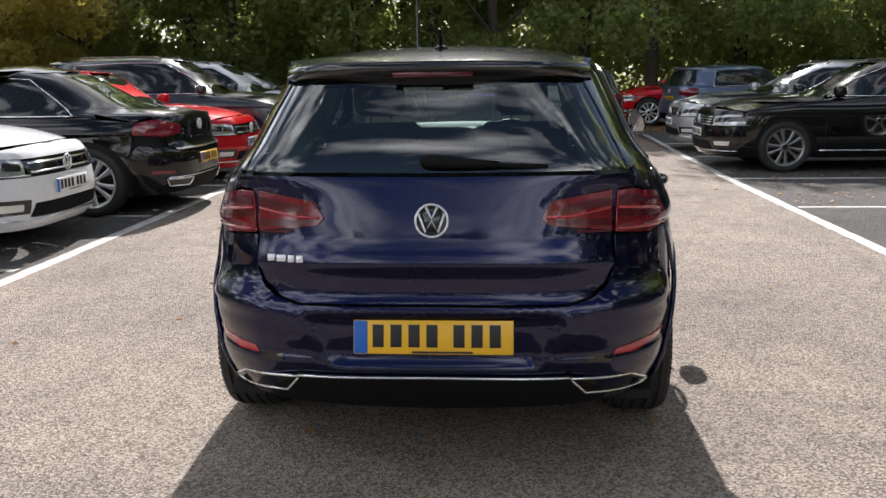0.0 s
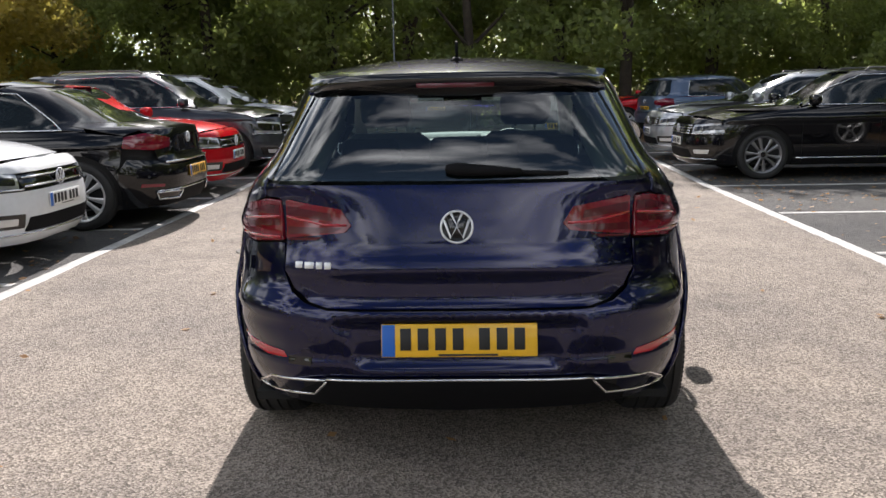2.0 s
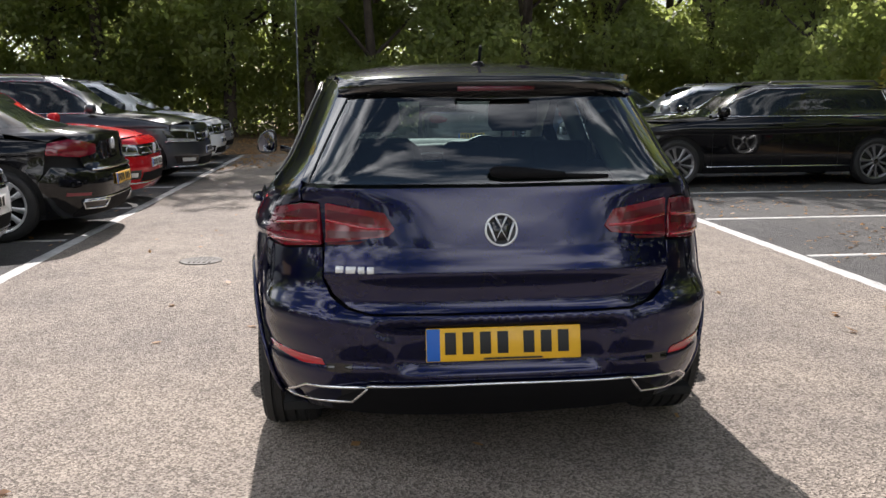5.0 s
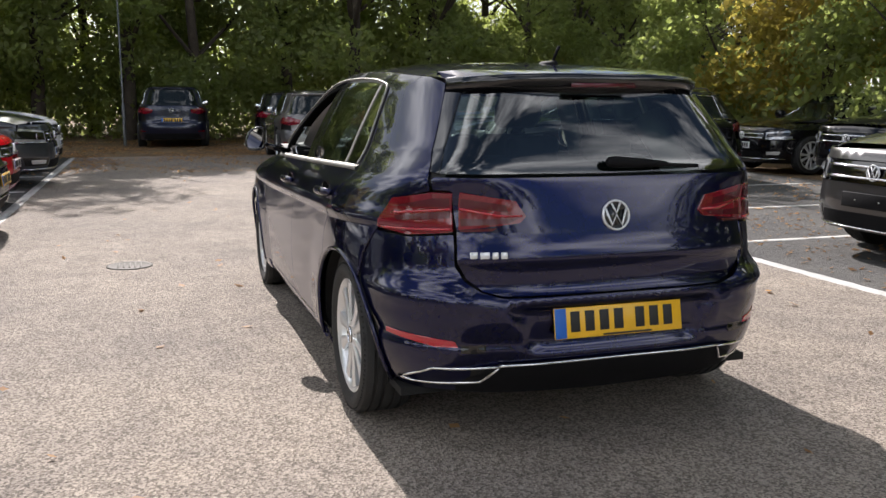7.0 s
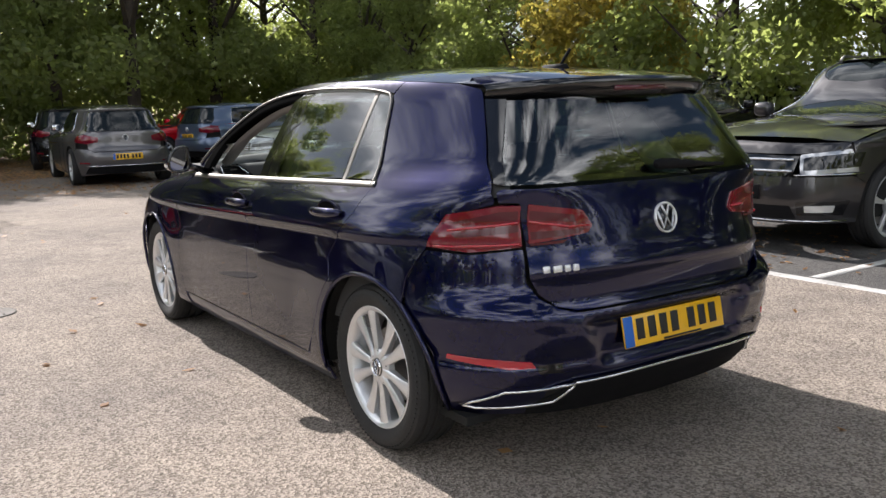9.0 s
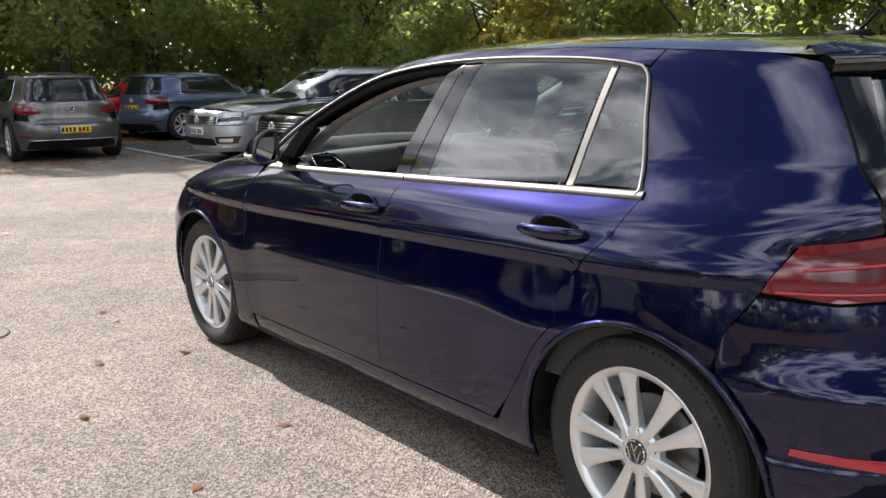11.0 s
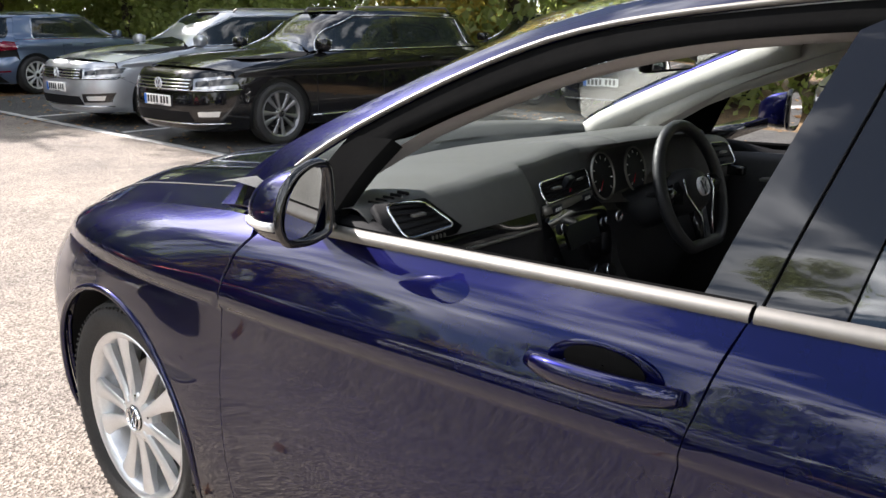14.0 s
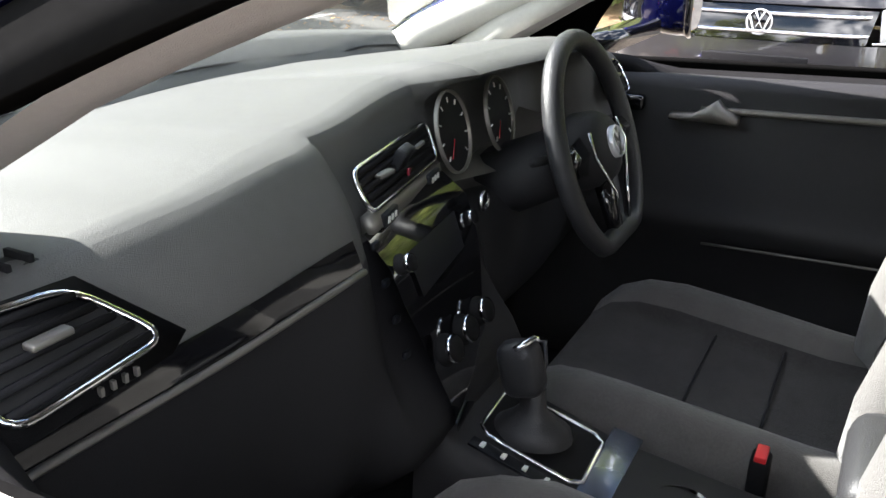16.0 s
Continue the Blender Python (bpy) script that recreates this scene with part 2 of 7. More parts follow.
def smooth_curve(pts, soft=0.0):
    """Monotone cubic through (t, value) pairs, rounded over a length of soft, as a function on arrays."""
    t = np.array([p[0] for p in pts], float)
    v = np.array([p[1] for p in pts], float)
    o = np.argsort(t)
    t, v = t[o], v[o]
    h, d = np.diff(t), np.diff(v) / np.diff(t)
    m = np.zeros(len(t))
    m[0], m[-1] = d[0], d[-1]
    for i in range(1, len(t) - 1):
        if d[i - 1] * d[i] > 0:
            w1, w2 = 2 * h[i] + h[i - 1], h[i] + 2 * h[i - 1]
            m[i] = (w1 + w2) / (w1 / d[i - 1] + w2 / d[i])

    def f(x):
        x = np.clip(np.asarray(x, float), t[0], t[-1])
        i = np.clip(np.searchsorted(t, x) - 1, 0, len(t) - 2)
        s = (x - t[i]) / h[i]
        return (v[i] * (1 + 2 * s) * (1 - s) ** 2 + m[i] * h[i] * s * (1 - s) ** 2 + v[i + 1] * s * s * (3 - 2 * s) + m[i + 1] * h[i] * s * s * (s - 1))
    gx = np.linspace(t[0], t[-1], 4000)
    gy = f(gx)
    if soft:
        step = gx[1] - gx[0]
        k = int(3 * soft / step) + 1
        g = np.exp(-0.5 * (np.arange(-k, k + 1) * step / soft) ** 2)
        lo, hi = gy[0] - (gy[1] - gy[0]) * np.arange(k, 0, -1), gy[-1] + (gy[-1] - gy[-2]) * np.arange(1, k + 1)
        gy = np.convolve(np.concatenate([lo, gy, hi]), g / g.sum(), "valid")
    return lambda x: np.interp(x, gx, gy)


def sstep(a, b, x):
    t = np.clip((np.asarray(x, float) - a) / (b - a), 0, 1)
    return t * t * (3 - 2 * t)


# ---- the skin of a car: rounded plan outlines stacked by height ----
class Shell:
    def __init__(self, length, w, yr, yf, lr, lf, taper=0.12, tilt=0.029, tilt_y=1.8, p=((0.0, 4.0), (2.0, 4.0)), q=2.5, belt=0.97, du=0.04, dv=0.025, crease=(), taper_low=0.0, taper_base=0.0, ridge=None, w_rear=None, soft=(0.012, 0.010, 0.03)):
        self.length, self.belt = length, belt
        sw_, sy, sl = soft
        self.w, self.yr, self.yf = smooth_curve(w, sw_), smooth_curve(yr, sy), smooth_curve(yf, sy)
        self.lr, self.lf, self.p = (smooth_curve(c, sl) for c in (lr, lf, p))
        self.ridge, self.kb = ridge, taper_base
        self.w_rear = smooth_curve(w_rear, 0.03) if w_rear else None
        self.k, self.k0, self.tl, self.ty = taper, taper_low, tilt, tilt_y
        ph = sstep(0, 1, np.linspace(0, 1, 4000)) * math.pi / 2
        X, E = np.sin(ph) ** (2 / 4.5), np.cos(ph) ** (2 / q)
        s = np.concatenate([[0], np.cumsum(np.hypot(np.diff(X) * 0.85, np.diff(E)))])
        self.A = s[-1]
        self.ts, self.tS, self.tE = s / s[-1], np.sin(ph), E
        self.mid = length - 2.0
        self.U = 2 * self.A + self.mid
        self.du = du
        rows = list(np.arange(0.14, 1.75, dv)) + list(crease)
        rows.sort()
        self.rows = [rows[0]]
        for r in rows[1:]:
            if r - self.rows[-1] > dv * 0.3 or r in crease:
                self.rows.append(r)
        # tables for looking places up
        self.gv = np.arange(0.08, 1.8, 0.004)
        self.gu = np.concatenate([np.linspace(0, self.A, 160), self.A + np.linspace(0, self.mid, 40)[1:-1], self.A + self.mid + np.linspace(0, self.A, 160)])
        U, V = np.meshgrid(self.gu, self.gv)
        T = self.P(U, V)
        self.gx, self.gy = T[..., 0], T[..., 1]

    def tilt(self, y, v):
        return self.tl * (self.ty - y) * sstep(0.45, 0.75, v) * (1 - 0.75 * sstep(self.ty + 0.8, self.ty + 1.8, y))

    def P(self, u, v, chart="R"):
        u, v = np.asarray(u, float), np.asarray(v, float)
        sg, a = np.where(u < 0, -1.0, 1.0), np.abs(u)
        if chart == "F":
            a = self.U - a
        yr, yf, lr, lf = self.yr(v), self.yf(v), self.lr(v), self.lf(v)
        A, M = self.A, self.mid
        ex = 2 / self.p(v)
        fr, ff = np.clip(a / A, 0, 1), np.clip((self.U - a) / A, 0, 1)
        Xr, Er = np.interp(fr, self.ts, self.tS) ** ex, np.interp(fr, self.ts, self.tE)
        Xf, Ef = np.interp(ff, self.ts, self.tS) ** (2 / 4.0), np.interp(ff, self.ts, self.tE)
        g = np.clip((a - A) / M, 0, 1)
        y = yr + lr * (1 - Er) + g * ((yf - lf) - (yr + lr)) + np.where(a > A + M, lf * Ef, 0.0)
        X = np.where(a < A, Xr, np.where(a > A + M, Xf, 1.0))
        k = self.k0 + (self.k - self.k0) * sstep(self.belt - 0.1, self.belt + 0.1, v)
        w = self.w(v)
        if self.w_rear is not None:
            w = w + (self.w_rear(v) - w) * (1 - sstep(0.75, 1.05, y)) * sstep(0.80, 0.86, v)
        if self.ridge:
            z0, rise = self.ridge
            w = w + rise * sstep(z0 - 0.015, z0, v) * (1 - sstep(z0 + 0.008, z0 + 0.09, v))
        k = k + self.kb * (1 - sstep(0.66, 0.84, v))
        w = w * (1 - k * np.clip((self.ty - y) / 1.5, 0, 2) ** 1.5)
        return np.stack([sg * w * X, y, v + self.tilt(y, v)], -1)

    def uv(self, vert, chart, side):
        kind, c, z = vert[:3]
        sg = vert[3] if len(vert) > 3 else (side if kind == "s" else (1 if c >= 0 else -1))
        v, n = z, 160

        def row(j):
            if kind == "r":
                i = float(np.interp(abs(c), self.gx[j, :n], self.gu[:n]))
                return i, float(np.interp(i, self.gu[:n], self.gy[j, :n]))
            if kind == "f":
                i = float(np.interp(abs(c), self.gx[j, :-n - 1:-1], self.gu[:-n - 1:-1]))
                return i, float(np.interp(i, self.gu[-n:], self.gy[j, -n:]))
            return float(np.interp(c, self.gy[j], self.gu)), c
        for _ in range(5):
            q = min(max((v - 0.08) / 0.004, 0), len(self.gv) - 1.001)
            (i0, y0), (i1, y1) = row(int(q)), row(int(q) + 1)
            i, y = i0 + (i1 - i0) * (q % 1), y0 + (y1 - y0) * (q % 1)
            a, b = min(max((v - 0.45) / 0.3, 0), 1), min(max((y - self.ty - 0.8), 0), 1)
            v = z - self.tl * (self.ty - y) * a * a * (3 - 2 * a) * (1 - 0.75 * b * b * (3 - 2 * b))
        return (sg * (i if chart == "R" else self.U - i), v)

    def at(self, vert, side=1, off=0.0):
        u, v = self.uv(vert, "R", side)
        p = self.P(u, v)
        if off:
            p = p + off * self.normal(np.array([u]), np.array([v]), "R")[0]
        return Vector(p)

    def normal(self, u, v, chart, fn=None):
        fn = fn or (lambda a, b: self.P(a, b, chart))
        e = 0.006
        n = np.cross(fn(u + e, v) - fn(u - e, v), fn(u, v + e) - fn(u, v - e))
        n /= np.linalg.norm(n, axis=-1, keepdims=True) + 1e-12
        p = fn(u, v)
        out = p - np.array([0, self.length / 2, 0.55])
        out[:, 1] *= 0.6
        return n * np.where((n * out).sum(-1, keepdims=True) < 0, -1, 1)


def inside(px, py, poly):
    c = np.zeros(len(px), bool)
    x0, y0 = poly[-1]
    for x1, y1 in poly:
        c ^= ((y1 > py) != (y0 > py)) & (px < (x0 - x1) * (py - y1) / (y0 - y1 + 1e-15) + x1)
        x0, y0 = x1, y1
    return c


def soften(poly, r):
    out, n = [], len(poly)
    for i in range(n):
        a, b, c = (np.array(poly[j]) for j in (i - 1, i, (i + 1) % n))
        la, lc = np.linalg.norm(a - b), np.linalg.norm(c - b)
        cosang = ((a - b) @ (c - b)) / (la * lc + 1e-12)
        if cosang < -0.97 or r <= 0:
            out.append(tuple(b))
            continue
        d = min(r, 0.45 * la, 0.45 * lc)
        p0, p2 = b + (a - b) / la * d, b + (c - b) / lc * d
        for t in (0, 0.25, 0.5, 0.75, 1):
            out.append(tuple((1 - t) ** 2 * p0 + 2 * t * (1 - t) * b + t * t * p2))
    return out


def skin(sh, poly, chart="R", side=1, gap=0.002, off=0.0, push=None, thick=0.012, r=0.01, du=None, name="panel"):
    """A curved panel of the shell, bounded by poly, with turned-in edges."""
    du = du or sh.du
    uv = []
    n = len(poly)
    for i in range(n):
        a, b = poly[i], poly[(i + 1) % n]
        if a[0] == b[0]:
            k = max(1, int(math.hypot(a[1] - b[1], a[2] - b[2]) / (0.015 if du <= 0.04 else 0.05)))
            for j in range(k):
                t = j / k
                uv.append(sh.uv((a[0], a[1] + t * (b[1] - a[1]), a[2] + t * (b[2] - a[2]), *a[3:]), chart, side))
        else:
            uv.append(sh.uv(a, chart, side))
    uv = soften(uv, r)
    area = sum(uv[i - 1][0] * uv[i][1] - uv[i][0] * uv[i - 1][1] for i in range(len(uv)))
    if area < 0:
        uv = uv[::-1]
    dense = []
    for i in range(len(uv)):
        a, b = np.array(uv[i]), np.array(uv[(i + 1) % len(uv)])
        k = max(1, int(np.linalg.norm(b - a) / (du * 0.9)))
        if np.linalg.norm(b - a) > 1e-5:
            dense += [a + (b - a) * j / k for j in range(k)]
    dense = np.array(dense)
    if gap:
        t = np.roll(dense, -1, 0) - np.roll(dense, 1, 0)
        t /= np.linalg.norm(t, axis=1, keepdims=True) + 1e-12
        dense = dense + gap * np.stack([-t[:, 1], t[:, 0]], 1)
    us = np.arange(math.floor(dense[:, 0].min() / du) * du, dense[:, 0].max() + du, du)
    vs = np.array([v for v in sh.rows if dense[:, 1].min() < v < dense[:, 1].max()])
    pts = np.zeros((0, 2))
    if len(us) and len(vs):
        gu, gv = np.meshgrid(us, vs)
        g = np.stack([gu.ravel(), gv.ravel()], 1)
        g = g[inside(g[:, 0], g[:, 1], dense)]
        if len(g):
            d = np.min(np.linalg.norm(g[:, None, :] - dense[None], axis=2), axis=1)
            pts = g[d > 0.008]
    allp = np.concatenate([dense, pts])
    nb = len(dense)
    vco, _, faces, _, _, _ = geometry.delaunay_2d_cdt([Vector(p) for p in allp], [(i, (i + 1) % nb) for i in range(nb)], [], 0, 1e-7, True)
    P2 = np.array([tuple(v) for v in vco])
    tri = np.array([f for f in faces if len(f) == 3])
    cen = P2[tri].mean(1)
    tri = tri[inside(cen[:, 0], cen[:, 1], dense)]

    def fn(u, v):
        p = sh.P(u, v, chart)
        if push is not None:
            nn = sh.normal(u, v, chart)
            p = p + nn * push(p)[:, None]
        return p
    nrm = sh.normal(P2[:, 0], P2[:, 1], chart, fn if push is not None else None)
    pos = fn(P2[:, 0], P2[:, 1]) + nrm * off
    a, b, c = pos[tri[0][0]], pos[tri[0][1]], pos[tri[0][2]]
    if np.dot(np.cross(b - a, c - a), nrm[tri[0][0]]) < 0:
        tri = tri[:, ::-1]
    verts, norms, fs = list(map(tuple, pos)), list(map(tuple, nrm)), [tuple(int(i) for i in t) for t in tri]
    if thick:
        edges = {}
        for t in fs:
            for i in range(3):
                e = (t[i], t[(i + 1) % 3])
                edges[e] = edges.get(e, 0) + 1
        cp = pos[:nb].mean(0)
        for (i, j) in [e for e in edges if (e[1], e[0]) not in edges]:
            k = len(verts)
            ni, nj = nrm[i], nrm[j]
            verts += [tuple(pos[i]), tuple(pos[j]), tuple(pos[j] - nj * thick), tuple(pos[i] - ni * thick)]
            d = np.cross(pos[j] - pos[i], ni)
            d = d / (np.linalg.norm(d) + 1e-12)
            norms += [tuple(d * 0.8 + ni * 0.6), tuple(d * 0.8 + nj * 0.6), tuple(d), tuple(d)]
            fs.append((k + 1, k, k + 3, k + 2))
    me = bpy.data.meshes.new(name)
    me.from_pydata(verts, [], fs)
    for f in me.polygons:
        f.use_smooth = True
    me.normals_split_custom_set_from_vertices(norms)
    return me


def mir(half):
    """A polygon across the middle from its right half, listed from the middle's top round to the middle's bottom."""
    other = []
    for k in half[::-1]:
        if k[0] == "s":
            other.append(("s", k[1], k[2], -1))
        elif abs(k[1]) > 1e-6:
            other.append((k[0], -k[1], k[2]))
    return [(*k, 1) if k[0] == "s" else k for k in half] + other


def arc_s(cy, cz, r, a0, a1, n=14):
    return [("s", cy + r * math.cos(radians(a0 + (a1 - a0) * i / n)), cz + r * math.sin(radians(a0 + (a1 - a0) * i / n))) for i in range(n + 1)]


def line_at(sh, verts, side=1, off=0.0, n=10):
    """Points on the skin along verts."""
    out = []
    for a, b in zip(verts, verts[1:]):
        for i in range(n):
            t = i / n
            if a[0] == b[0]:
                out.append(sh.at((a[0], a[1] + t * (b[1] - a[1]), a[2] + t * (b[2] - a[2]), *a[3:]), side, off))
    out.append(sh.at(verts[-1], side, off))
    return out


def plate(parent, c, size, material, m, band=True, bars=7):
    """A number plate whose characters are plain bars."""
    base = boxpart("number_plate", c, (size[0], 0.008, size[1]), material, parent, 0.003, m=m)
    w, h = size
    x0 = -w / 2 + (w * 0.1 if band else 0.02)
    if band:
        boxpart("blue_band", Vector(c) + m @ Vector((-w / 2 + 0.024, -0.004, 0)), (0.044, 0.004, h * 0.96), M_PLATEBLUE, base, 0.001, m=m)
    x1 = w / 2 - 0.03
    step = (x1 - x0) / (bars + 0.5)
    for i in range(bars):
        xx = x0 + step * (i + 0.5 + (0.5 if i > 3 else 0))
        boxpart("character_bar", Vector(c) + m @ Vector((xx, -0.005, 0.004)), (step * 0.62, 0.004, h * 0.66), M_BAR, base, 0.001, m=m)
    boxpart("dealer_line", Vector(c) + m @ Vector((0.03, -0.005, -h * 0.44)), (w * 0.38, 0.003, h * 0.06), M_BAR, base, 0.0, m=m)
    return base


def badge(parent, c, m, r=0.056):
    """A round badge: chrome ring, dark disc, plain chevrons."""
    bm = lathe([(-0.004, r * 0.86), (0.004, r * 0.86), (0.007, r * 0.93), (0.004, r), (-0.004, r)], 36, "y")
    bmesh.ops.transform(bm, matrix=Matrix.Translation(c) @ m.to_4x4() @ Matrix.Rotation(math.pi, 4, "Z"), verts=bm.verts)
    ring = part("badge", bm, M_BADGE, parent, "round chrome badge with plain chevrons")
    bm = lathe([(-0.003, 0.001), (-0.003, r * 0.9), (0.0005, r * 0.9), (0.0005, 0.001)], 36, "y")
    bmesh.ops.transform(bm, matrix=Matrix.Translation(c) @ m.to_4x4() @ Matrix.Rotation(math.pi, 4, "Z"), verts=bm.verts)
    part("badge_disc", bm, M_GLOSSBLACK, ring)
    for pts in ([(-0.32, 0.78), (0, 0.1), (0.32, 0.78)], [(-0.74, 0.42), (-0.36, -0.66), (0, 0.02), (0.36, -0.66), (0.74, 0.42)]):
        bm = tube([Vector(c) + m @ Vector((x * r, -0.004, z * r)) for x, z in pts], r * 0.085, n=6)
        part("chevron", bm, M_BADGE, ring)
    return ring


def wheel(parent, c, side, r=0.316, width=0.215, spokes=10, rim_r=0.232, full=True, material=None):
    """A wheel: rim > tyre, spokes, hub cap, bolts, disc."""
    material = material or M_ALLOY
    x = 1 if side > 0 else -1
    flip = Matrix.Diagonal((x, 1, 1, 1))

    def put(bm, name, mt, par, label=""):
        bmesh.ops.transform(bm, matrix=Matrix.Translation(c) @ flip, verts=bm.verts)
        bmesh.ops.recalc_face_normals(bm, faces=bm.faces)
        me = sharp_normals(bm_mesh(bm, name), 40)
        return part(name, me, mt, par, label)
    h = width / 2
    n = 64 if full else 36
    rim = put(lathe([(-h * 0.9, rim_r * 0.96), (-h * 0.9, rim_r * 0.86), (0.0, rim_r * 0.84), (h * 0.72, rim_r * 0.90), (h * 0.80, rim_r * 0.93), (h * 0.86, rim_r * 0.975), (h * 0.88, rim_r), (h * 0.84, rim_r * 1.02)], n), "wheel", material, parent, "silver multi-spoke alloy wheel")
    prof = [(-h * 0.8, rim_r), (-h * 0.98, rim_r + 0.03), (-h, r - 0.03), (-h * 0.86, r - 0.008)]
    for g in (-0.55, -0.2, 0.2, 0.55):
        prof += [(h * (g - 0.07), r - 0.001), (h * (g - 0.05), r - 0.009), (h * (g + 0.05), r - 0.009), (h * (g + 0.07), r - 0.001)]
    prof += [(h * 0.86, r - 0.008), (h, r - 0.03), (h * 1.02, rim_r + 0.045), (h * 0.99, rim_r + 0.03), (h * 0.9, rim_r + 0.008), (h * 0.82, rim_r - 0.004)]
    put(lathe(prof, n), "tyre", M_TYRE, rim, "black treaded rubber tyre")
    put(lathe([(h * 0.1, 0.001), (h * 0.1, rim_r * 0.62), (h * 0.02, rim_r * 0.62), (h * 0.02, 0.001)], 32), "brake_disc", M_DISC, rim)
    # near-black disc stands in for the shade inside the wheel
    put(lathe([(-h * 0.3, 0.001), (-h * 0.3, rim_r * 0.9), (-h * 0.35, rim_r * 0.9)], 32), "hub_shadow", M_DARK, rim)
    for i in range(spokes):
        a = 2 * math.pi * (i + 0.25) / spokes
        ring = []
        for rr, hw, xo, th in ((0.045, 0.013, 0.84, 0.034), (0.08, 0.015, 0.80, 0.032), (0.13, 0.019, 0.79, 0.028), (0.18, 0.025, 0.80, 0.022), (rim_r * 0.97, 0.036, 0.80, 0.018)):
            sc = rim_r / 0.232
            tw = 0.012 * math.sin((rr - 0.05) * 8) * (1 if i % 2 else -1)
            rad, tan = Vector((0, math.cos(a), math.sin(a))), Vector((0, -math.sin(a), math.cos(a)))
            base = rad * rr * (sc if rr < 0.2 else 1) + tan * tw + Vector((h * xo, 0, 0))
            ex = Vector((1, 0, 0))
            ring.append([base + tan * hw * 0.55 + ex * 0.0, base + tan * hw - ex * 0.006, base + tan * hw * 0.9 - ex * th, base - tan * hw * 0.9 - ex * th, base - tan * hw - ex * 0.006, base - tan * hw * 0.55])
        put(loft(ring, True, True), "spoke", material, rim)
    put(lathe([(h * 0.5, 0.072), (h * 0.72, 0.07), (h * 0.80, 0.06), (h * 0.82, 0.036)], 32), "hub", material, rim)
    cap = put(lathe([(h * 0.82, 0.036), (h * 0.86, 0.033), (h * 0.88, 0.001)], 32), "hub_cap", M_GLOSSBLACK, rim, "dark hub cap with a chrome ring")
    if full:
        put(lathe([(h * 0.86, 0.029), (h * 0.90, 0.0315), (h * 0.86, 0.034)], 32), "cap_ring", M_CHROME, rim)
        for pts in ([(-0.32, 0.8), (0, 0.1), (0.32, 0.8)], [(-0.76, 0.42), (-0.36, -0.7), (0, 0.02), (0.36, -0.7), (0.76, 0.42)]):
            put(tube([Vector((h * 0.895, a * 0.03, b * 0.03)) for a, b in pts], 0.0022, n=5, up=Vector((1, 0, 0))), "cap_chevron", M_CHROME, rim)
        for i in range(5):
            a = 2 * math.pi * (i + 0.25) / 5
            bm = lathe([(h * 0.70, 0.0085), (h * 0.79, 0.0085), (h * 0.80, 0.001)], 12)
            bmesh.ops.translate(bm, vec=(0, 0.056 * math.cos(a), 0.056 * math.sin(a)), verts=bm.verts)
            put(bm, "wheel_bolt", M_TRIM, rim)
        bm = bmesh.new()
        k = 90
        for i in range(k):
            for s2, xo in ((-1, 0.93), (1, 0.93)):
                a = 2 * math.pi * (i + (0.5 if s2 > 0 else 0)) / k
                box(bm, (0, 0, 0), (0.010, 0.007, 0.006), 0, None)
                vs = list(bm.verts)[-8:]
                bmesh.ops.transform(bm, matrix=Matrix.Rotation(a, 4, "X") @ Matrix.Translation((s2 * h * xo, 0, r - 0.0195)), verts=vs)
        tagged(put(bm, "tyre_tread", M_TYRE, rim), kind="stuff")
    return rim


def arch_liner(parent, y, z, r, half_w):
    for sgn in (-1, 1):
        rows = []
        for i in range(17):
            a = radians(-9 + 198 * i / 16)
            hw = half_w(y + r * math.cos(a), z + r * math.sin(a)) if callable(half_w) else half_w
            rows.append([(sgn * (hw - d), y + rr * math.cos(a), z + rr * math.sin(a)) for d, rr in ((0.012, r + 0.003), (0.03, r + 0.012), (0.30, r + 0.015), (0.31, 0.1))])
        part("wheel_arch_liner", loft(rows), M_DARK, parent)


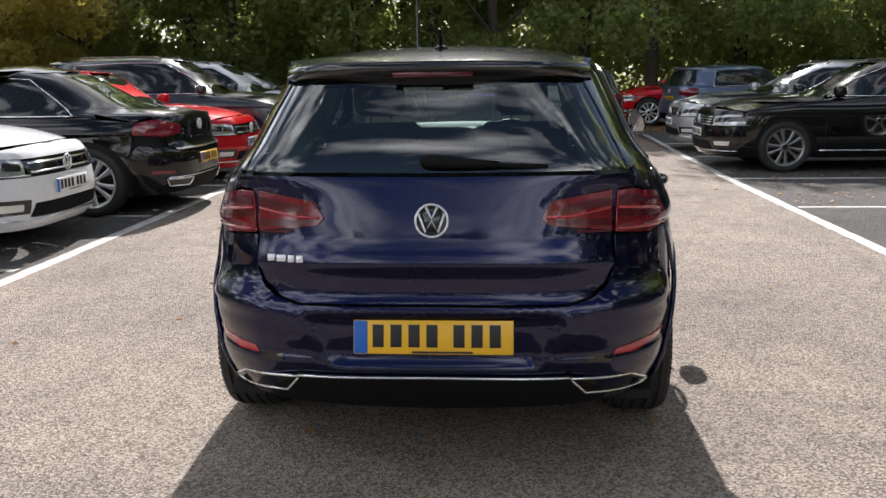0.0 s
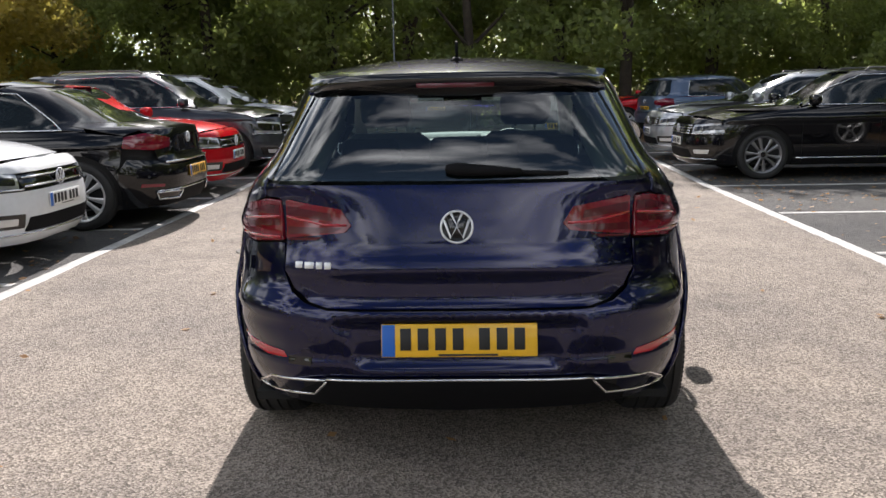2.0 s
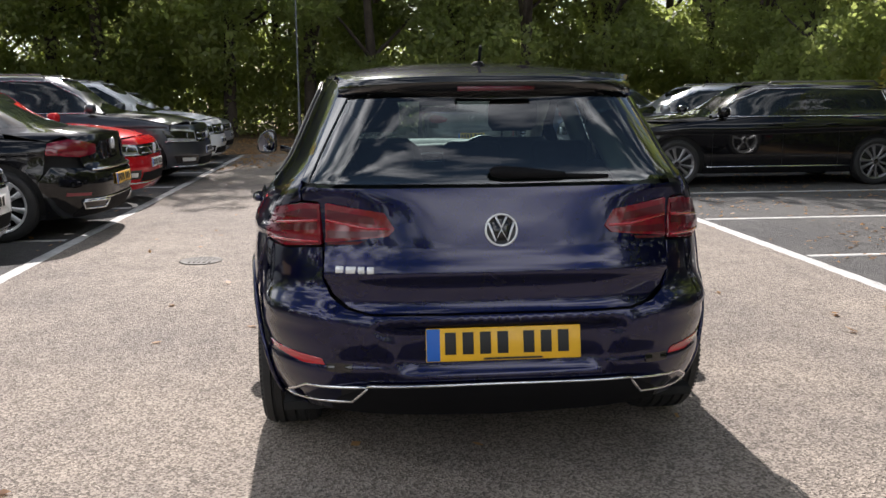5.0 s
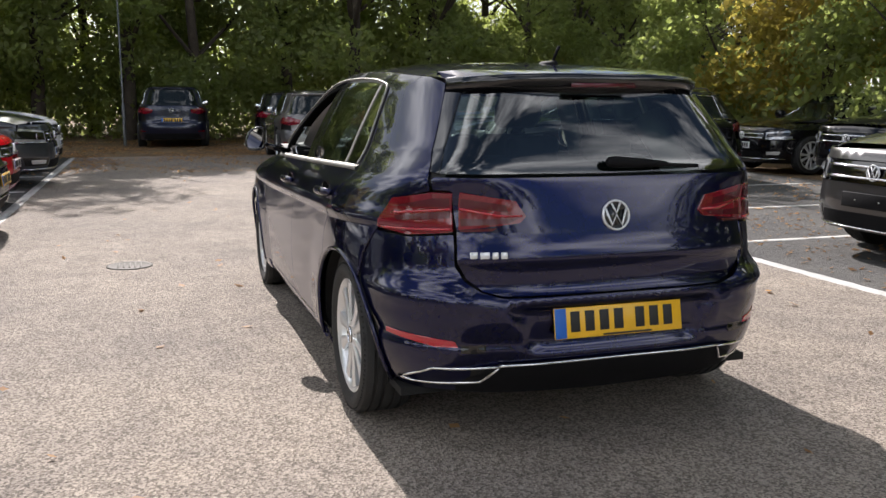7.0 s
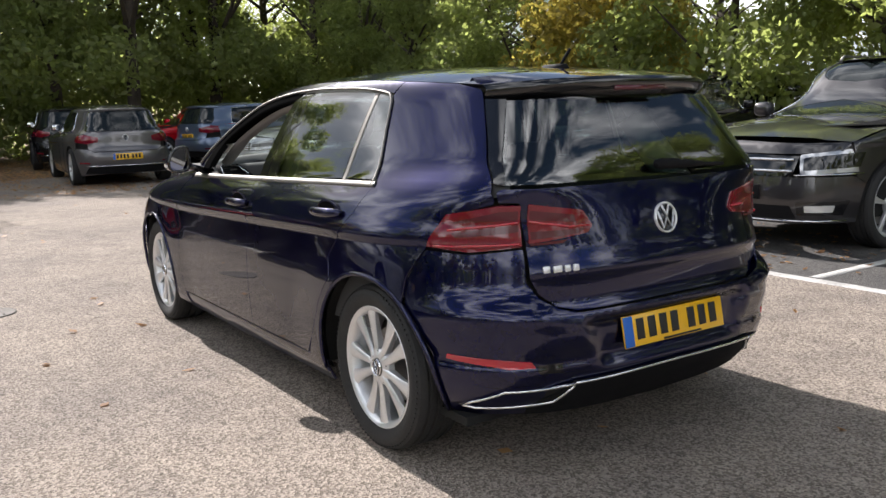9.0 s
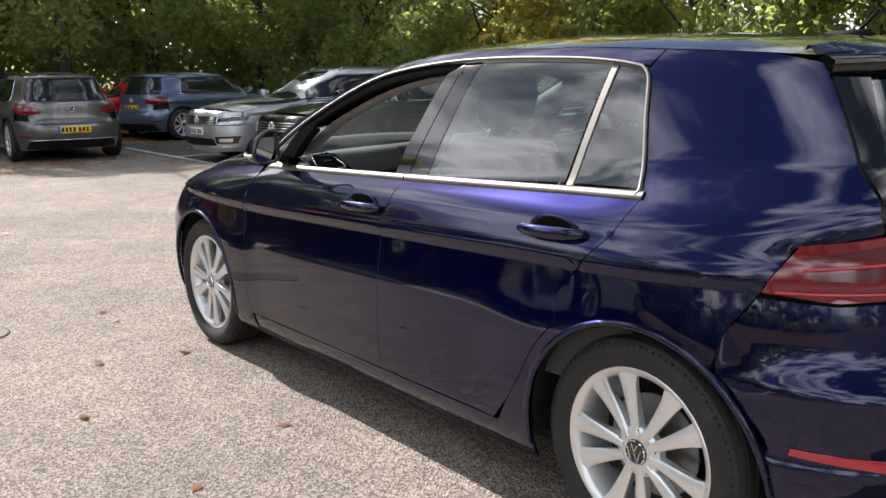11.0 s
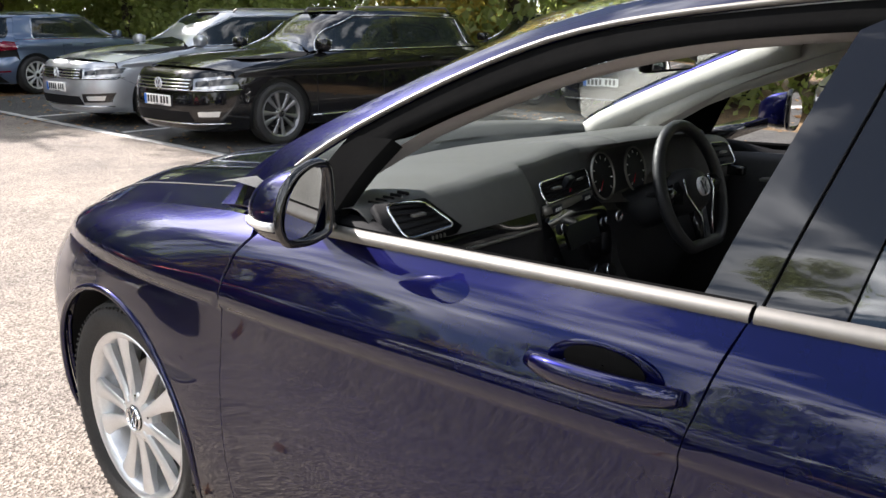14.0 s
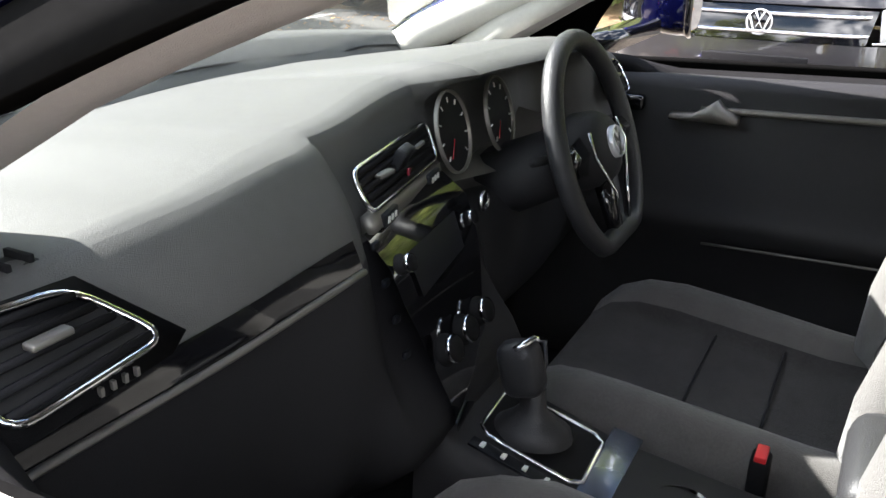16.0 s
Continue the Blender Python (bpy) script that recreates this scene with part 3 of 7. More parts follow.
# ---- the ground ----
def ground_mat(name, base, dark, fleck, scale=1.0):
    """Worn tarmac: pale and dark chippings, broad stains, small cracks of grit."""
    m = bpy.data.materials.new(name)
    m.use_nodes = True
    nt = m.node_tree
    N, Lk = nt.nodes.new, nt.links.new
    b = nt.nodes["Principled BSDF"]
    b.inputs["Roughness"].default_value = 0.9
    b.inputs["Specular IOR Level"].default_value = 0.25
    tc = N("ShaderNodeTexCoord")

    def noise_node(sc, det, rough=0.6):
        n = N("ShaderNodeTexNoise")
        n.inputs["Scale"].default_value, n.inputs["Detail"].default_value, n.inputs["Roughness"].default_value = sc, det, rough
        Lk(tc.outputs["Object"], n.inputs["Vector"])
        return n

    def ramp(src, p0, p1, c0, c1):
        r = N("ShaderNodeValToRGB")
        r.color_ramp.elements[0].position, r.color_ramp.elements[1].position = p0, p1
        r.color_ramp.elements[0].color, r.color_ramp.elements[1].color = (*c0, 1), (*c1, 1)
        Lk(src, r.inputs["Fac"])
        return r

    def mix(fac, a, c, blend="MIX"):
        x = N("ShaderNodeMix")
        x.data_type, x.blend_type = "RGBA", blend
        if isinstance(fac, float):
            x.inputs["Factor"].default_value = fac
        else:
            Lk(fac, x.inputs["Factor"])
        Lk(a, x.inputs["A"])
        Lk(c, x.inputs["B"])
        return x.outputs["Result"]
    vor = N("ShaderNodeTexVoronoi")
    vor.inputs["Scale"].default_value = 115 * scale
    Lk(tc.outputs["Object"], vor.inputs["Vector"])
    chips = ramp(vor.outputs["Color"], 0.25, 0.75, dark, fleck)
    fine = ramp(noise_node(200 * scale, 4, 0.7).outputs["Fac"], 0.40, 0.62, dark, fleck)
    c = mix(0.33, chips.outputs["Color"], fine.outputs["Color"])
    flat = N("ShaderNodeRGB")
    flat.outputs[0].default_value = (*base, 1)
    c = mix(0.16, c, flat.outputs[0])
    stain = ramp(noise_node(0.7, 6, 0.65).outputs["Fac"], 0.3, 0.72, (0.72, 0.72, 0.74), (1.14, 1.12, 1.08))
    c = mix(1.0, c, stain.outputs["Color"], "MULTIPLY")
    blot = ramp(noise_node(4.5, 6, 0.7).outputs["Fac"], 0.32, 0.6, (0.82, 0.82, 0.83), (1.05, 1.05, 1.04))
    c = mix(1.0, c, blot.outputs["Color"], "MULTIPLY")
    Lk(c, b.inputs["Base Color"])
    bp = N("ShaderNodeBump")
    bp.inputs["Distance"].default_value, bp.inputs["Strength"].default_value = 0.007, 1.0
    mx = N("ShaderNodeMath")
    mx.operation = "ADD"
    Lk(vor.outputs["Distance"], mx.inputs[0])
    Lk(noise_node(140 * scale, 3).outputs["Fac"], mx.inputs[1])
    Lk(mx.outputs[0], bp.inputs["Height"])
    Lk(bp.outputs["Normal"], b.inputs["Normal"])
    return m


M_LANE = ground_mat("pale_worn_tarmac", (0.27, 0.230, 0.195), (0.072, 0.060, 0.050), (0.53, 0.46, 0.395))
M_BAY = ground_mat("dark_tarmac", (0.10, 0.098, 0.096), (0.05, 0.048, 0.046), (0.17, 0.165, 0.16))
M_LITTER = ground_mat("leaf_litter", (0.16, 0.105, 0.06), (0.07, 0.045, 0.025), (0.33, 0.22, 0.12), 0.35)
M_LINE = mat("white_road_paint", (0.45, 0.44, 0.42), 0.8, var=0.45, scale=5, bump=0.002, bscale=200)


def sheet(name, x0, x1, y0, y1, z, material, label, cell=2.0, cat="ground"):
    bm = bmesh.new()
    nx, ny = max(1, int((x1 - x0) / cell)), max(1, int((y1 - y0) / cell))
    bmesh.ops.create_grid(bm, x_segments=nx, y_segments=ny, size=0.5)
    for v in bm.verts:
        v.co = Vector((x0 + (v.co.x + 0.5) * (x1 - x0), y0 + (v.co.y + 0.5) * (y1 - y0), z))
    return tagged(part(name, bm, material), label, cat, kind="structure")


sheet("ground", -400, 400, -400, 400, -0.012, M_LITTER, "brown leaf-strewn earth under the trees", 40)
sheet("road", -3.12, 3.1, -40, 17.6, 0.0, M_LANE, "pale worn tarmac lane of a car park", 2.0, "road")
sheet("pavement_west", -8.6, -3.12, -40, 17.6, 0.0, M_BAY, "dark tarmac of the parking bays", 2.0, "parking bays")
sheet("pavement_east", 3.1, 8.8, -40, 17.6, 0.0, M_BAY, "dark tarmac of the parking bays", 2.0, "parking bays")


def stripe(a, b, w=0.1):
    a, b = Vector((*a, 0)), Vector((*b, 0))
    t = (b - a).normalized()
    s = Vector((-t.y, t.x, 0))
    n = max(2, int((b - a).length / 0.12))
    rows = []
    rnd = random.Random(int(a.x * 31 + a.y * 17 + b.x))
    for i in range(n + 1):
        p = a + (b - a) * i / n
        e0, e1 = rnd.uniform(-0.006, 0.006), rnd.uniform(-0.006, 0.006)
        rows.append([p + s * (w / 2 + e0) + Vector((0, 0, 0.0)), p + s * (w / 2 + e0 - 0.004) + Vector((0, 0, 0.004)), p - s * (w / 2 + e1 - 0.004) + Vector((0, 0, 0.004)), p - s * (w / 2 + e1)])
    return part("bay_marking", loft(rows), M_LINE)


for a, b, lab in [((-3.09, -12), (-3.09, 17.3), "w"), ((3.03, -12), (3.07, 8.4), "e"), ((3.07, 8.4), (3.32, 16.5), "e")]:
    tagged(stripe(a, b, 0.11), "worn white painted line along the lane's edge", "road marking", "bay markings", "structure")
for y in (-6.6, -4.15, -1.7, 0.74, 3.14, 5.55, 7.93, 10.35, 12.8, 15.2):
    tagged(stripe((-3.19, y), (-8.2, y), 0.085), "white painted line between two parking bays", "road marking", "bay markings", "structure")
for y in (-5.8, -3.35, -0.9, 1.52, 3.9, 6.03, 8.42, 11.36, 13.9):
    tagged(stripe((3.14 if y < 9 else 3.28, y), (8.3, y), 0.085), "white painted line between two parking bays", "road marking", "bay markings", "structure")


# ---- the blue hatchback ----
HERO = new("blue_hatchback")
tagged(HERO, "glossy dark blue five-door hatchback with the front passenger window open", "car")
HS = Shell(4.258,
           w=[(0.10, 0.78), (0.20, 0.85), (0.24, 0.868), (0.30, 0.879), (0.40, 0.889), (0.50, 0.8935), (0.57, 0.894), (0.64, 0.891), (0.71, 0.8865), (0.77, 0.8835), (0.82, 0.882), (0.87, 0.874), (0.91, 0.858), (0.95, 0.828), (0.975, 0.807), (1.05, 0.782), (1.15, 0.738), (1.25, 0.69), (1.32, 0.652), (1.36, 0.622), (1.40, 0.57), (1.5, 0.4)],
           yr=[(0.10, 0.24), (0.22, 0.16), (0.30, 0.095), (0.36, 0.062), (0.50, 0.036), (0.565, 0.040), (0.60, 0.066), (0.66, 0.078), (0.72, 0.086), (0.82, 0.106), (0.90, 0.124), (0.96, 0.138), (1.0, 0.150), (1.3, 0.29), (1.5, 0.42)],
           yf=[(0.10, 3.98), (0.20, 4.20), (0.35, 4.25), (0.5, 4.258), (0.62, 4.24), (0.72, 4.17), (0.80, 4.05), (0.90, 3.70), (0.94, 3.50), (0.97, 3.40), (1.1, 3.20), (1.2, 3.0), (1.3, 2.74), (1.38, 2.48), (1.5, 2.1)],
           lr=[(0.1, 0.84), (0.6, 0.84), (0.7, 0.86), (0.82, 0.98), (0.95, 1.0), (1.1, 1.05), (1.4, 1.08)], p=[(0.1, 3.9), (0.62, 3.9), (0.72, 4.0), (0.82, 4.2), (0.91, 5.5), (1.0, 11.0), (1.15, 9.0), (1.3, 6.8), (1.5, 6.0)],
           lf=[(0.1, 1.0), (0.8, 1.0), (0.95, 1.0), (1.5, 1.0)],
           crease=(0.775, 0.789, 0.81, 0.60, 0.565), ridge=(0.789, 0.012), taper_low=0.018, taper_base=0.010, w_rear=[(0.7, 0.888), (0.82, 0.882), (0.90, 0.862), (1.0, 0.812), (1.1, 0.761), (1.2, 0.711), (1.32, 0.652), (1.36, 0.622), (1.40, 0.57), (1.5, 0.4)])
WY_R, WY_F, WZ, AR = 0.76, 3.395, 0.318, 0.365


def flare(p):
    """The wings swell a little round the wheels."""
    d = np.minimum(np.hypot(p[:, 1] - WY_R, p[:, 2] - WZ), np.hypot(p[:, 1] - WY_F, p[:, 2] - WZ))
    return 0.014 * (1 - sstep(AR - 0.02, AR + 0.30, d))


def both(name, poly, material, label="", parent=None, **kw):
    obs = []
    kw.setdefault("gap", 0.0013)
    for side in (-1, 1):
        pl = [(k[0], k[1] * (1 if k[0] == "s" else side), *k[2:]) for k in poly]
        obs.append(part(name, skin(HS, pl, side=side, name=name, **kw), material, parent or HERO, label))
    return obs


WIN_TOP = [(0.90, 1.315), (1.0, 1.335), (1.2, 1.352), (1.5, 1.358), (1.75, 1.352), (1.95, 1.337), (2.15, 1.312), (2.27, 1.285), (2.35, 1.258), (2.45, 1.218), (2.57, 1.163), (2.68, 1.108), (2.80, 1.035), (2.88, 0.975)]
ROOF_EDGE = [(0.42, 1.345), (0.6, 1.36), (0.9, 1.378), (1.2, 1.392), (1.5, 1.397), (1.75, 1.392), (1.95, 1.380), (2.15, 1.356), (2.35, 1.305), (2.5, 1.247), (2.65, 1.186), (2.8, 1.122), (2.93, 1.062), (3.02, 1.012), (3.09, 0.965)]
wt, re_ = smooth_curve(WIN_TOP), smooth_curve(ROOF_EDGE)
S = lambda y, z: ("s", y, z)


def zb(y):
    """Height of the window sill line."""
    return 0.94 + 0.032 * (2.68 - y)


belt_pts = lambda y0, y1, n=6, d=0.0: [S(y0 + (y1 - y0) * i / n, zb(y0 + (y1 - y0) * i / n) + d) for i in range(n + 1)]
gb = smooth_curve([(0.27, 1.88), (0.50, 1.876), (0.70, 1.862), (0.86, 1.832), (0.975, 1.80)])
ga = smooth_curve([(0.20, 2.88), (0.45, 2.90), (0.70, 2.895), (0.85, 2.868), (0.94, 2.80)])
gapB = [S(float(gb(z)), z) for z in np.linspace(zb(1.80), 0.27, 20)]
gapA = [S(float(ga(z)), z) for z in np.linspace(0.27, zb(2.8), 20)]
fd = both("front_door", gapB + gapA + belt_pts(2.80, 1.80)[1:-1], M_BLUE, push=flare)
rd = both("rear_door", [S(0.80, zb(0.8)), S(0.845, 0.90), S(0.92, 0.82), S(1.02, 0.715)] + arc_s(WY_R, WZ, AR + 0.035, 52, 22, 6) + [S(1.20, 0.36), S(1.28, 0.27)] + gapB[::-1] + belt_pts(1.80, 0.80)[1:-1], M_BLUE, push=flare)
both("sill", [S(1.13, 0.265), S(3.03, 0.265), S(3.03, 0.17), S(1.13, 0.17)], M_BLUE)
fender_top = [(2.86, 0.93), (2.98, 0.925), (3.2, 0.905), (3.5, 0.87), (3.75, 0.825), (3.92, 0.77)]
both("front_wing", [S(float(ga(z)), z) for z in np.linspace(0.20, 0.90, 20)] + [S(*p) for p in fender_top] + [S(3.93, 0.66), S(3.83, 0.60)] + arc_s(WY_F, WZ, AR, 40, 198, 18), M_BLUE, push=flare)
quarter = [S(0.80, zb(0.8)), S(0.845, 0.90), S(0.92, 0.82), S(1.02, 0.715)] + arc_s(WY_R, WZ, AR + 0.035, 52, 22, 5) + [S(1.20, 0.36), S(1.26, 0.265), S(1.11, 0.22)]
quarter += arc_s(WY_R, WZ, AR, -12, 128, 16) + [S(0.52, 0.70), S(0.455, 0.80), S(0.392, 0.918), ("r", 0.662, 0.958), ("r", 0.668, 1.0), ("r", 0.656, 1.03), ("r", 0.61, 1.13), ("r", 0.562, 1.24), ("r", 0.536, 1.30), ("r", 0.522, 1.335)]
quarter += [S(y, float(re_(y))) for y in (0.6, 0.75, 0.9)] + [S(0.93, float(wt(0.93))), S(0.905, 1.25), S(0.86, 1.12), S(0.825, 1.03)]
both("rear_quarter", quarter, M_BLUE, push=flare, r=0.012)
rail = [S(y, float(re_(y))) for y in np.linspace(0.9, 3.085, 28)] + [S(3.06, 0.925), S(2.98, 0.935), S(2.88, 0.94)] + [S(y, float(wt(y)) + 0.012) for y in np.linspace(2.86, 0.93, 26)]
both("roof_rail", rail, M_BLUE, r=0.004)
# window surrounds
for side in (-1, 1):
    pts = line_at(HS, [S(y, float(wt(y)) + 0.006) for y in np.linspace(2.86, 0.95, 30)] + [S(0.930, 1.318), S(0.916, 1.300), S(0.906, 1.272), S(0.885, 1.2), S(0.85, 1.1), S(0.825, 1.03), S(0.818, 1.012), S(0.822, 0.999)], side, 0.004, 2)
    part("window_trim", tube(pts, 0.0055, n=6), M_ALU, HERO, "bright strip round the side windows")
    for y0, y1 in ((2.80, 1.803), (1.797, 0.80)):
        rows = []
        for y in np.linspace(y0, y1, 24):
            a = [HS.at(S(y, zb(y) + dz), side, o) for dz, o in ((-0.009, 0.0), (-0.007, 0.006), (0.000, 0.008), (0.008, 0.006), (0.012, 0.0))]
            rows.append(a)
        part("sill_strip", loft(rows), M_ALU, HERO, "bright strip under the side windows")
        if y0 > 2:
            seal = [[HS.at(S(y, zb(y) + 0.010), side, 0.001), HS.at(S(y, zb(y) + 0.016), side, -0.004), HS.at(S(y, zb(y) + 0.012), side, -0.012), HS.at(S(y, zb(y) - 0.01), side, -0.014)] for y in np.linspace(y0, y1, 16)]
            part("window_seal", loft(seal), M_FRAME, HERO, "black rubber seal along the open window")
            cap_ = []
            for y in np.linspace(2.86, 1.86, 22):
                up_ = 0.034 * float(sstep(2.42, 2.56, y))
                cap_.append([HS.at(S(y, zb(y) - 0.012), side, -0.012), HS.at(S(y, zb(y) + 0.004 + up_ * 0.6), side, -0.018), HS.at(S(y, zb(y) + 0.004 + up_), side, -0.035), HS.at(S(y, zb(y) + 0.002 + up_), side, -0.06), HS.at(S(y, zb(y) - 0.03 + up_), side, -0.085), HS.at(S(y, 0.72), side, -0.095)])
            part("door_cap", loft(cap_), M_TRIM, HERO, "dark upper edge of the door lining")
for side in (-1, 1):
    oy, iy = np.linspace(1.69, 2.69, 24), np.linspace(1.76, 2.56, 24)
    rows = []
    for o, i in zip(oy, iy):
        zo = float(wt(o)) + 0.004
        zi = float(wt(i)) - 0.034 - 0.024 * float(sstep(1.9, 2.4, i))
        p = HS.at(S(o, zo), side, -0.004)
        q = HS.at(S(i, zi), side, -0.008)
        rows.append([p, p.lerp(q, 0.5), q, q + Vector((-side * 0.012, 0, 0.001)), q + Vector((-side * 0.07, 0, 0.006)), p + Vector((-side * 0.07, 0, 0))])
    part("window_frame", loft(rows), M_FRAME, HERO, "black inner frame of the open window")
    inner_q = [r[4] for r in rows[:-1]]
    inner_q += [inner_q[-1] + Vector((side * 0.006 * k, 0.075 * k, -0.042 * k)) for k in (1, 2, 3)]
    part("frame_lining", loft([[q + Vector((side * 0.01, 0, -0.002)), q + Vector((-side * 0.002, 0, -0.012)), q + Vector((-side * 0.03, 0, -0.018)), q + Vector((-side * 0.06, 0, -0.008))] for q in inner_q]), M_LINING, HERO, "pale cloth lining inside the window frame")
both("front_pillar_cover", [S(1.69, float(wt(1.7)) + 0.002), S(1.765, float(wt(1.765)) - 0.034), S(1.875, zb(1.87) + 0.01), S(1.797, zb(1.8) + 0.01)], M_GLOSSBLACK, off=-0.004, r=0, gap=0)
both("door_pillar_cover", [S(1.615, float(wt(1.615)) + 0.002), S(1.685, float(wt(1.685)) + 0.002), S(1.792, zb(1.79) + 0.01), S(1.695, zb(1.7) + 0.01)], M_GLOSSBLACK, off=-0.005, r=0, gap=0)
gl_rear = [S(1.612, float(wt(1.612)))] + [S(y, float(wt(y))) for y in np.linspace(1.5, 1.06, 6)] + [S(1.09, zb(1.09) + 0.02), S(1.692, zb(1.69) + 0.01)]
both("rear_door_window", gl_rear, M_PRIVACY, "dark tinted glass", off=-0.006, r=0.004, thick=0)
both("quarter_light", [S(y, float(wt(y))) for y in np.linspace(1.03, 0.93, 4)] + [S(0.905, 1.25), S(0.86, 1.12), S(0.825, zb(0.82) + 0.02), S(1.055, zb(1.05) + 0.02)], M_PRIVACY, "dark tinted glass", off=-0.006, r=0.004, thick=0)
both("window_bar", [S(1.055, float(wt(1.055)) + 0.004), S(1.035, float(wt(1.035)) + 0.004), S(1.058, zb(1.05) + 0.015), S(1.080, zb(1.09) + 0.015)], M_ALU, off=-0.003, gap=0, r=0)
both("sail_panel", [S(2.675, 1.10), S(2.80, 1.025), S(2.86, 0.965), S(2.77, zb(2.77) + 0.02)], M_GLASS, off=-0.010, gap=0, r=0, thick=0)
both("window_post", [S(2.688, 1.110), S(2.545, 1.116), S(2.585, 1.06), S(2.648, zb(2.65) + 0.012), S(2.775, zb(2.76) + 0.012)], M_FRAME, off=-0.004, gap=0, r=0, thick=0.03)

# tail
Rr = lambda x, z: ("r", x, z)
tail = mir([Rr(0, 1.005), Rr(0.3, 1.007), Rr(0.645, 1.01), Rr(0.659, 1.0), Rr(0.655, 0.961), Rr(0.60, 0.961), Rr(0.585, 0.82), Rr(0.585, 0.71), Rr(0.56, 0.655), Rr(0.51, 0.618), Rr(0.44, 0.602), Rr(0, 0.602)])


def tail_push(p):
    """A blade-like fold across the lower tailgate."""
    return 0.010 * sstep(0.70, 0.715, p[:, 2]) * (1 - sstep(0.715, 0.80, p[:, 2])) - 0.012 * (1 - sstep(0.60, 0.70, p[:, 2]))


tg = part("tailgate", skin(HS, tail, push=tail_push, name="tailgate", r=0.008), M_BLUE, HERO)
part("rear_window", skin(HS, mir([Rr(0, 1.305), Rr(0.3, 1.303), Rr(0.525, 1.295), Rr(0.562, 1.21), Rr(0.608, 1.11), Rr(0.652, 1.02), Rr(0, 1.014)]), off=-0.003, thick=0, r=0.015, name="rear_window"), M_REARGLASS, HERO, "tinted heated rear window")
for side in (-1, 1):
    part("window_cheek", skin(HS, [Rr(0.534 * side, 1.30), Rr(0.500 * side, 1.297), Rr(0.545 * side, 1.21), Rr(0.595 * side, 1.11), Rr(0.636 * side, 1.02), Rr(0.655 * side, 1.025), Rr(0.607 * side, 1.13), Rr(0.56 * side, 1.24)], off=0.0015, gap=0, r=0, name="window_cheek"), M_GLOSSBLACK, HERO)


def bump_push(p):
    """The bumper: a ledge below the tailgate, a sunken field round the plate, an undercut."""
    x, z = np.abs(p[:, 0]), p[:, 2]
    corner = sstep(0.46, 0.60, x) * (1 - sstep(0.26, 0.50, p[:, 1]))
    out = (0.030 * (1 - sstep(0.590, 0.680, z)) - 0.016 * (1 - sstep(0.545, 0.580, z))) * corner
    half = 0.30 + 0.42 * np.clip(z - 0.40, 0, 0.2)
    field = (1 - sstep(half, half + 0.09, x)) * sstep(0.375, 0.42, z) * (1 - sstep(0.545, 0.575, z))
    lower = 0.012 * sstep(0.40, 0.43, z) * (1 - sstep(0.43, 0.52, z)) * sstep(0.34, 0.42, x)
    return out - 0.034 * field - lower


bumper = mir([Rr(0, 0.596), Rr(0.44, 0.596), Rr(0.515, 0.613), Rr(0.565, 0.652), Rr(0.592, 0.70), Rr(0.592, 0.811), S(0.30, 0.793), S(0.455, 0.80), S(0.52, 0.70), S(0.535, 0.65)] + arc_s(WY_R, WZ, AR, 130, 192, 10) + [S(0.385, 0.235), S(0.30, 0.235), Rr(0.62, 0.24), Rr(0.40, 0.245), Rr(0, 0.25)])
bp = part("rear_bumper", skin(HS, bumper, push=bump_push, name="rear_bumper", r=0.008), M_BLUE, HERO)
part("tail_panel", skin(HS, mir([Rr(0, 0.36), Rr(0.45, 0.358), Rr(0.55, 0.30), Rr(0.60, 0.235), Rr(0, 0.215)]), off=0.012, name="tail_panel", r=0.02), M_TRIM, bp, "black lower bumper insert")
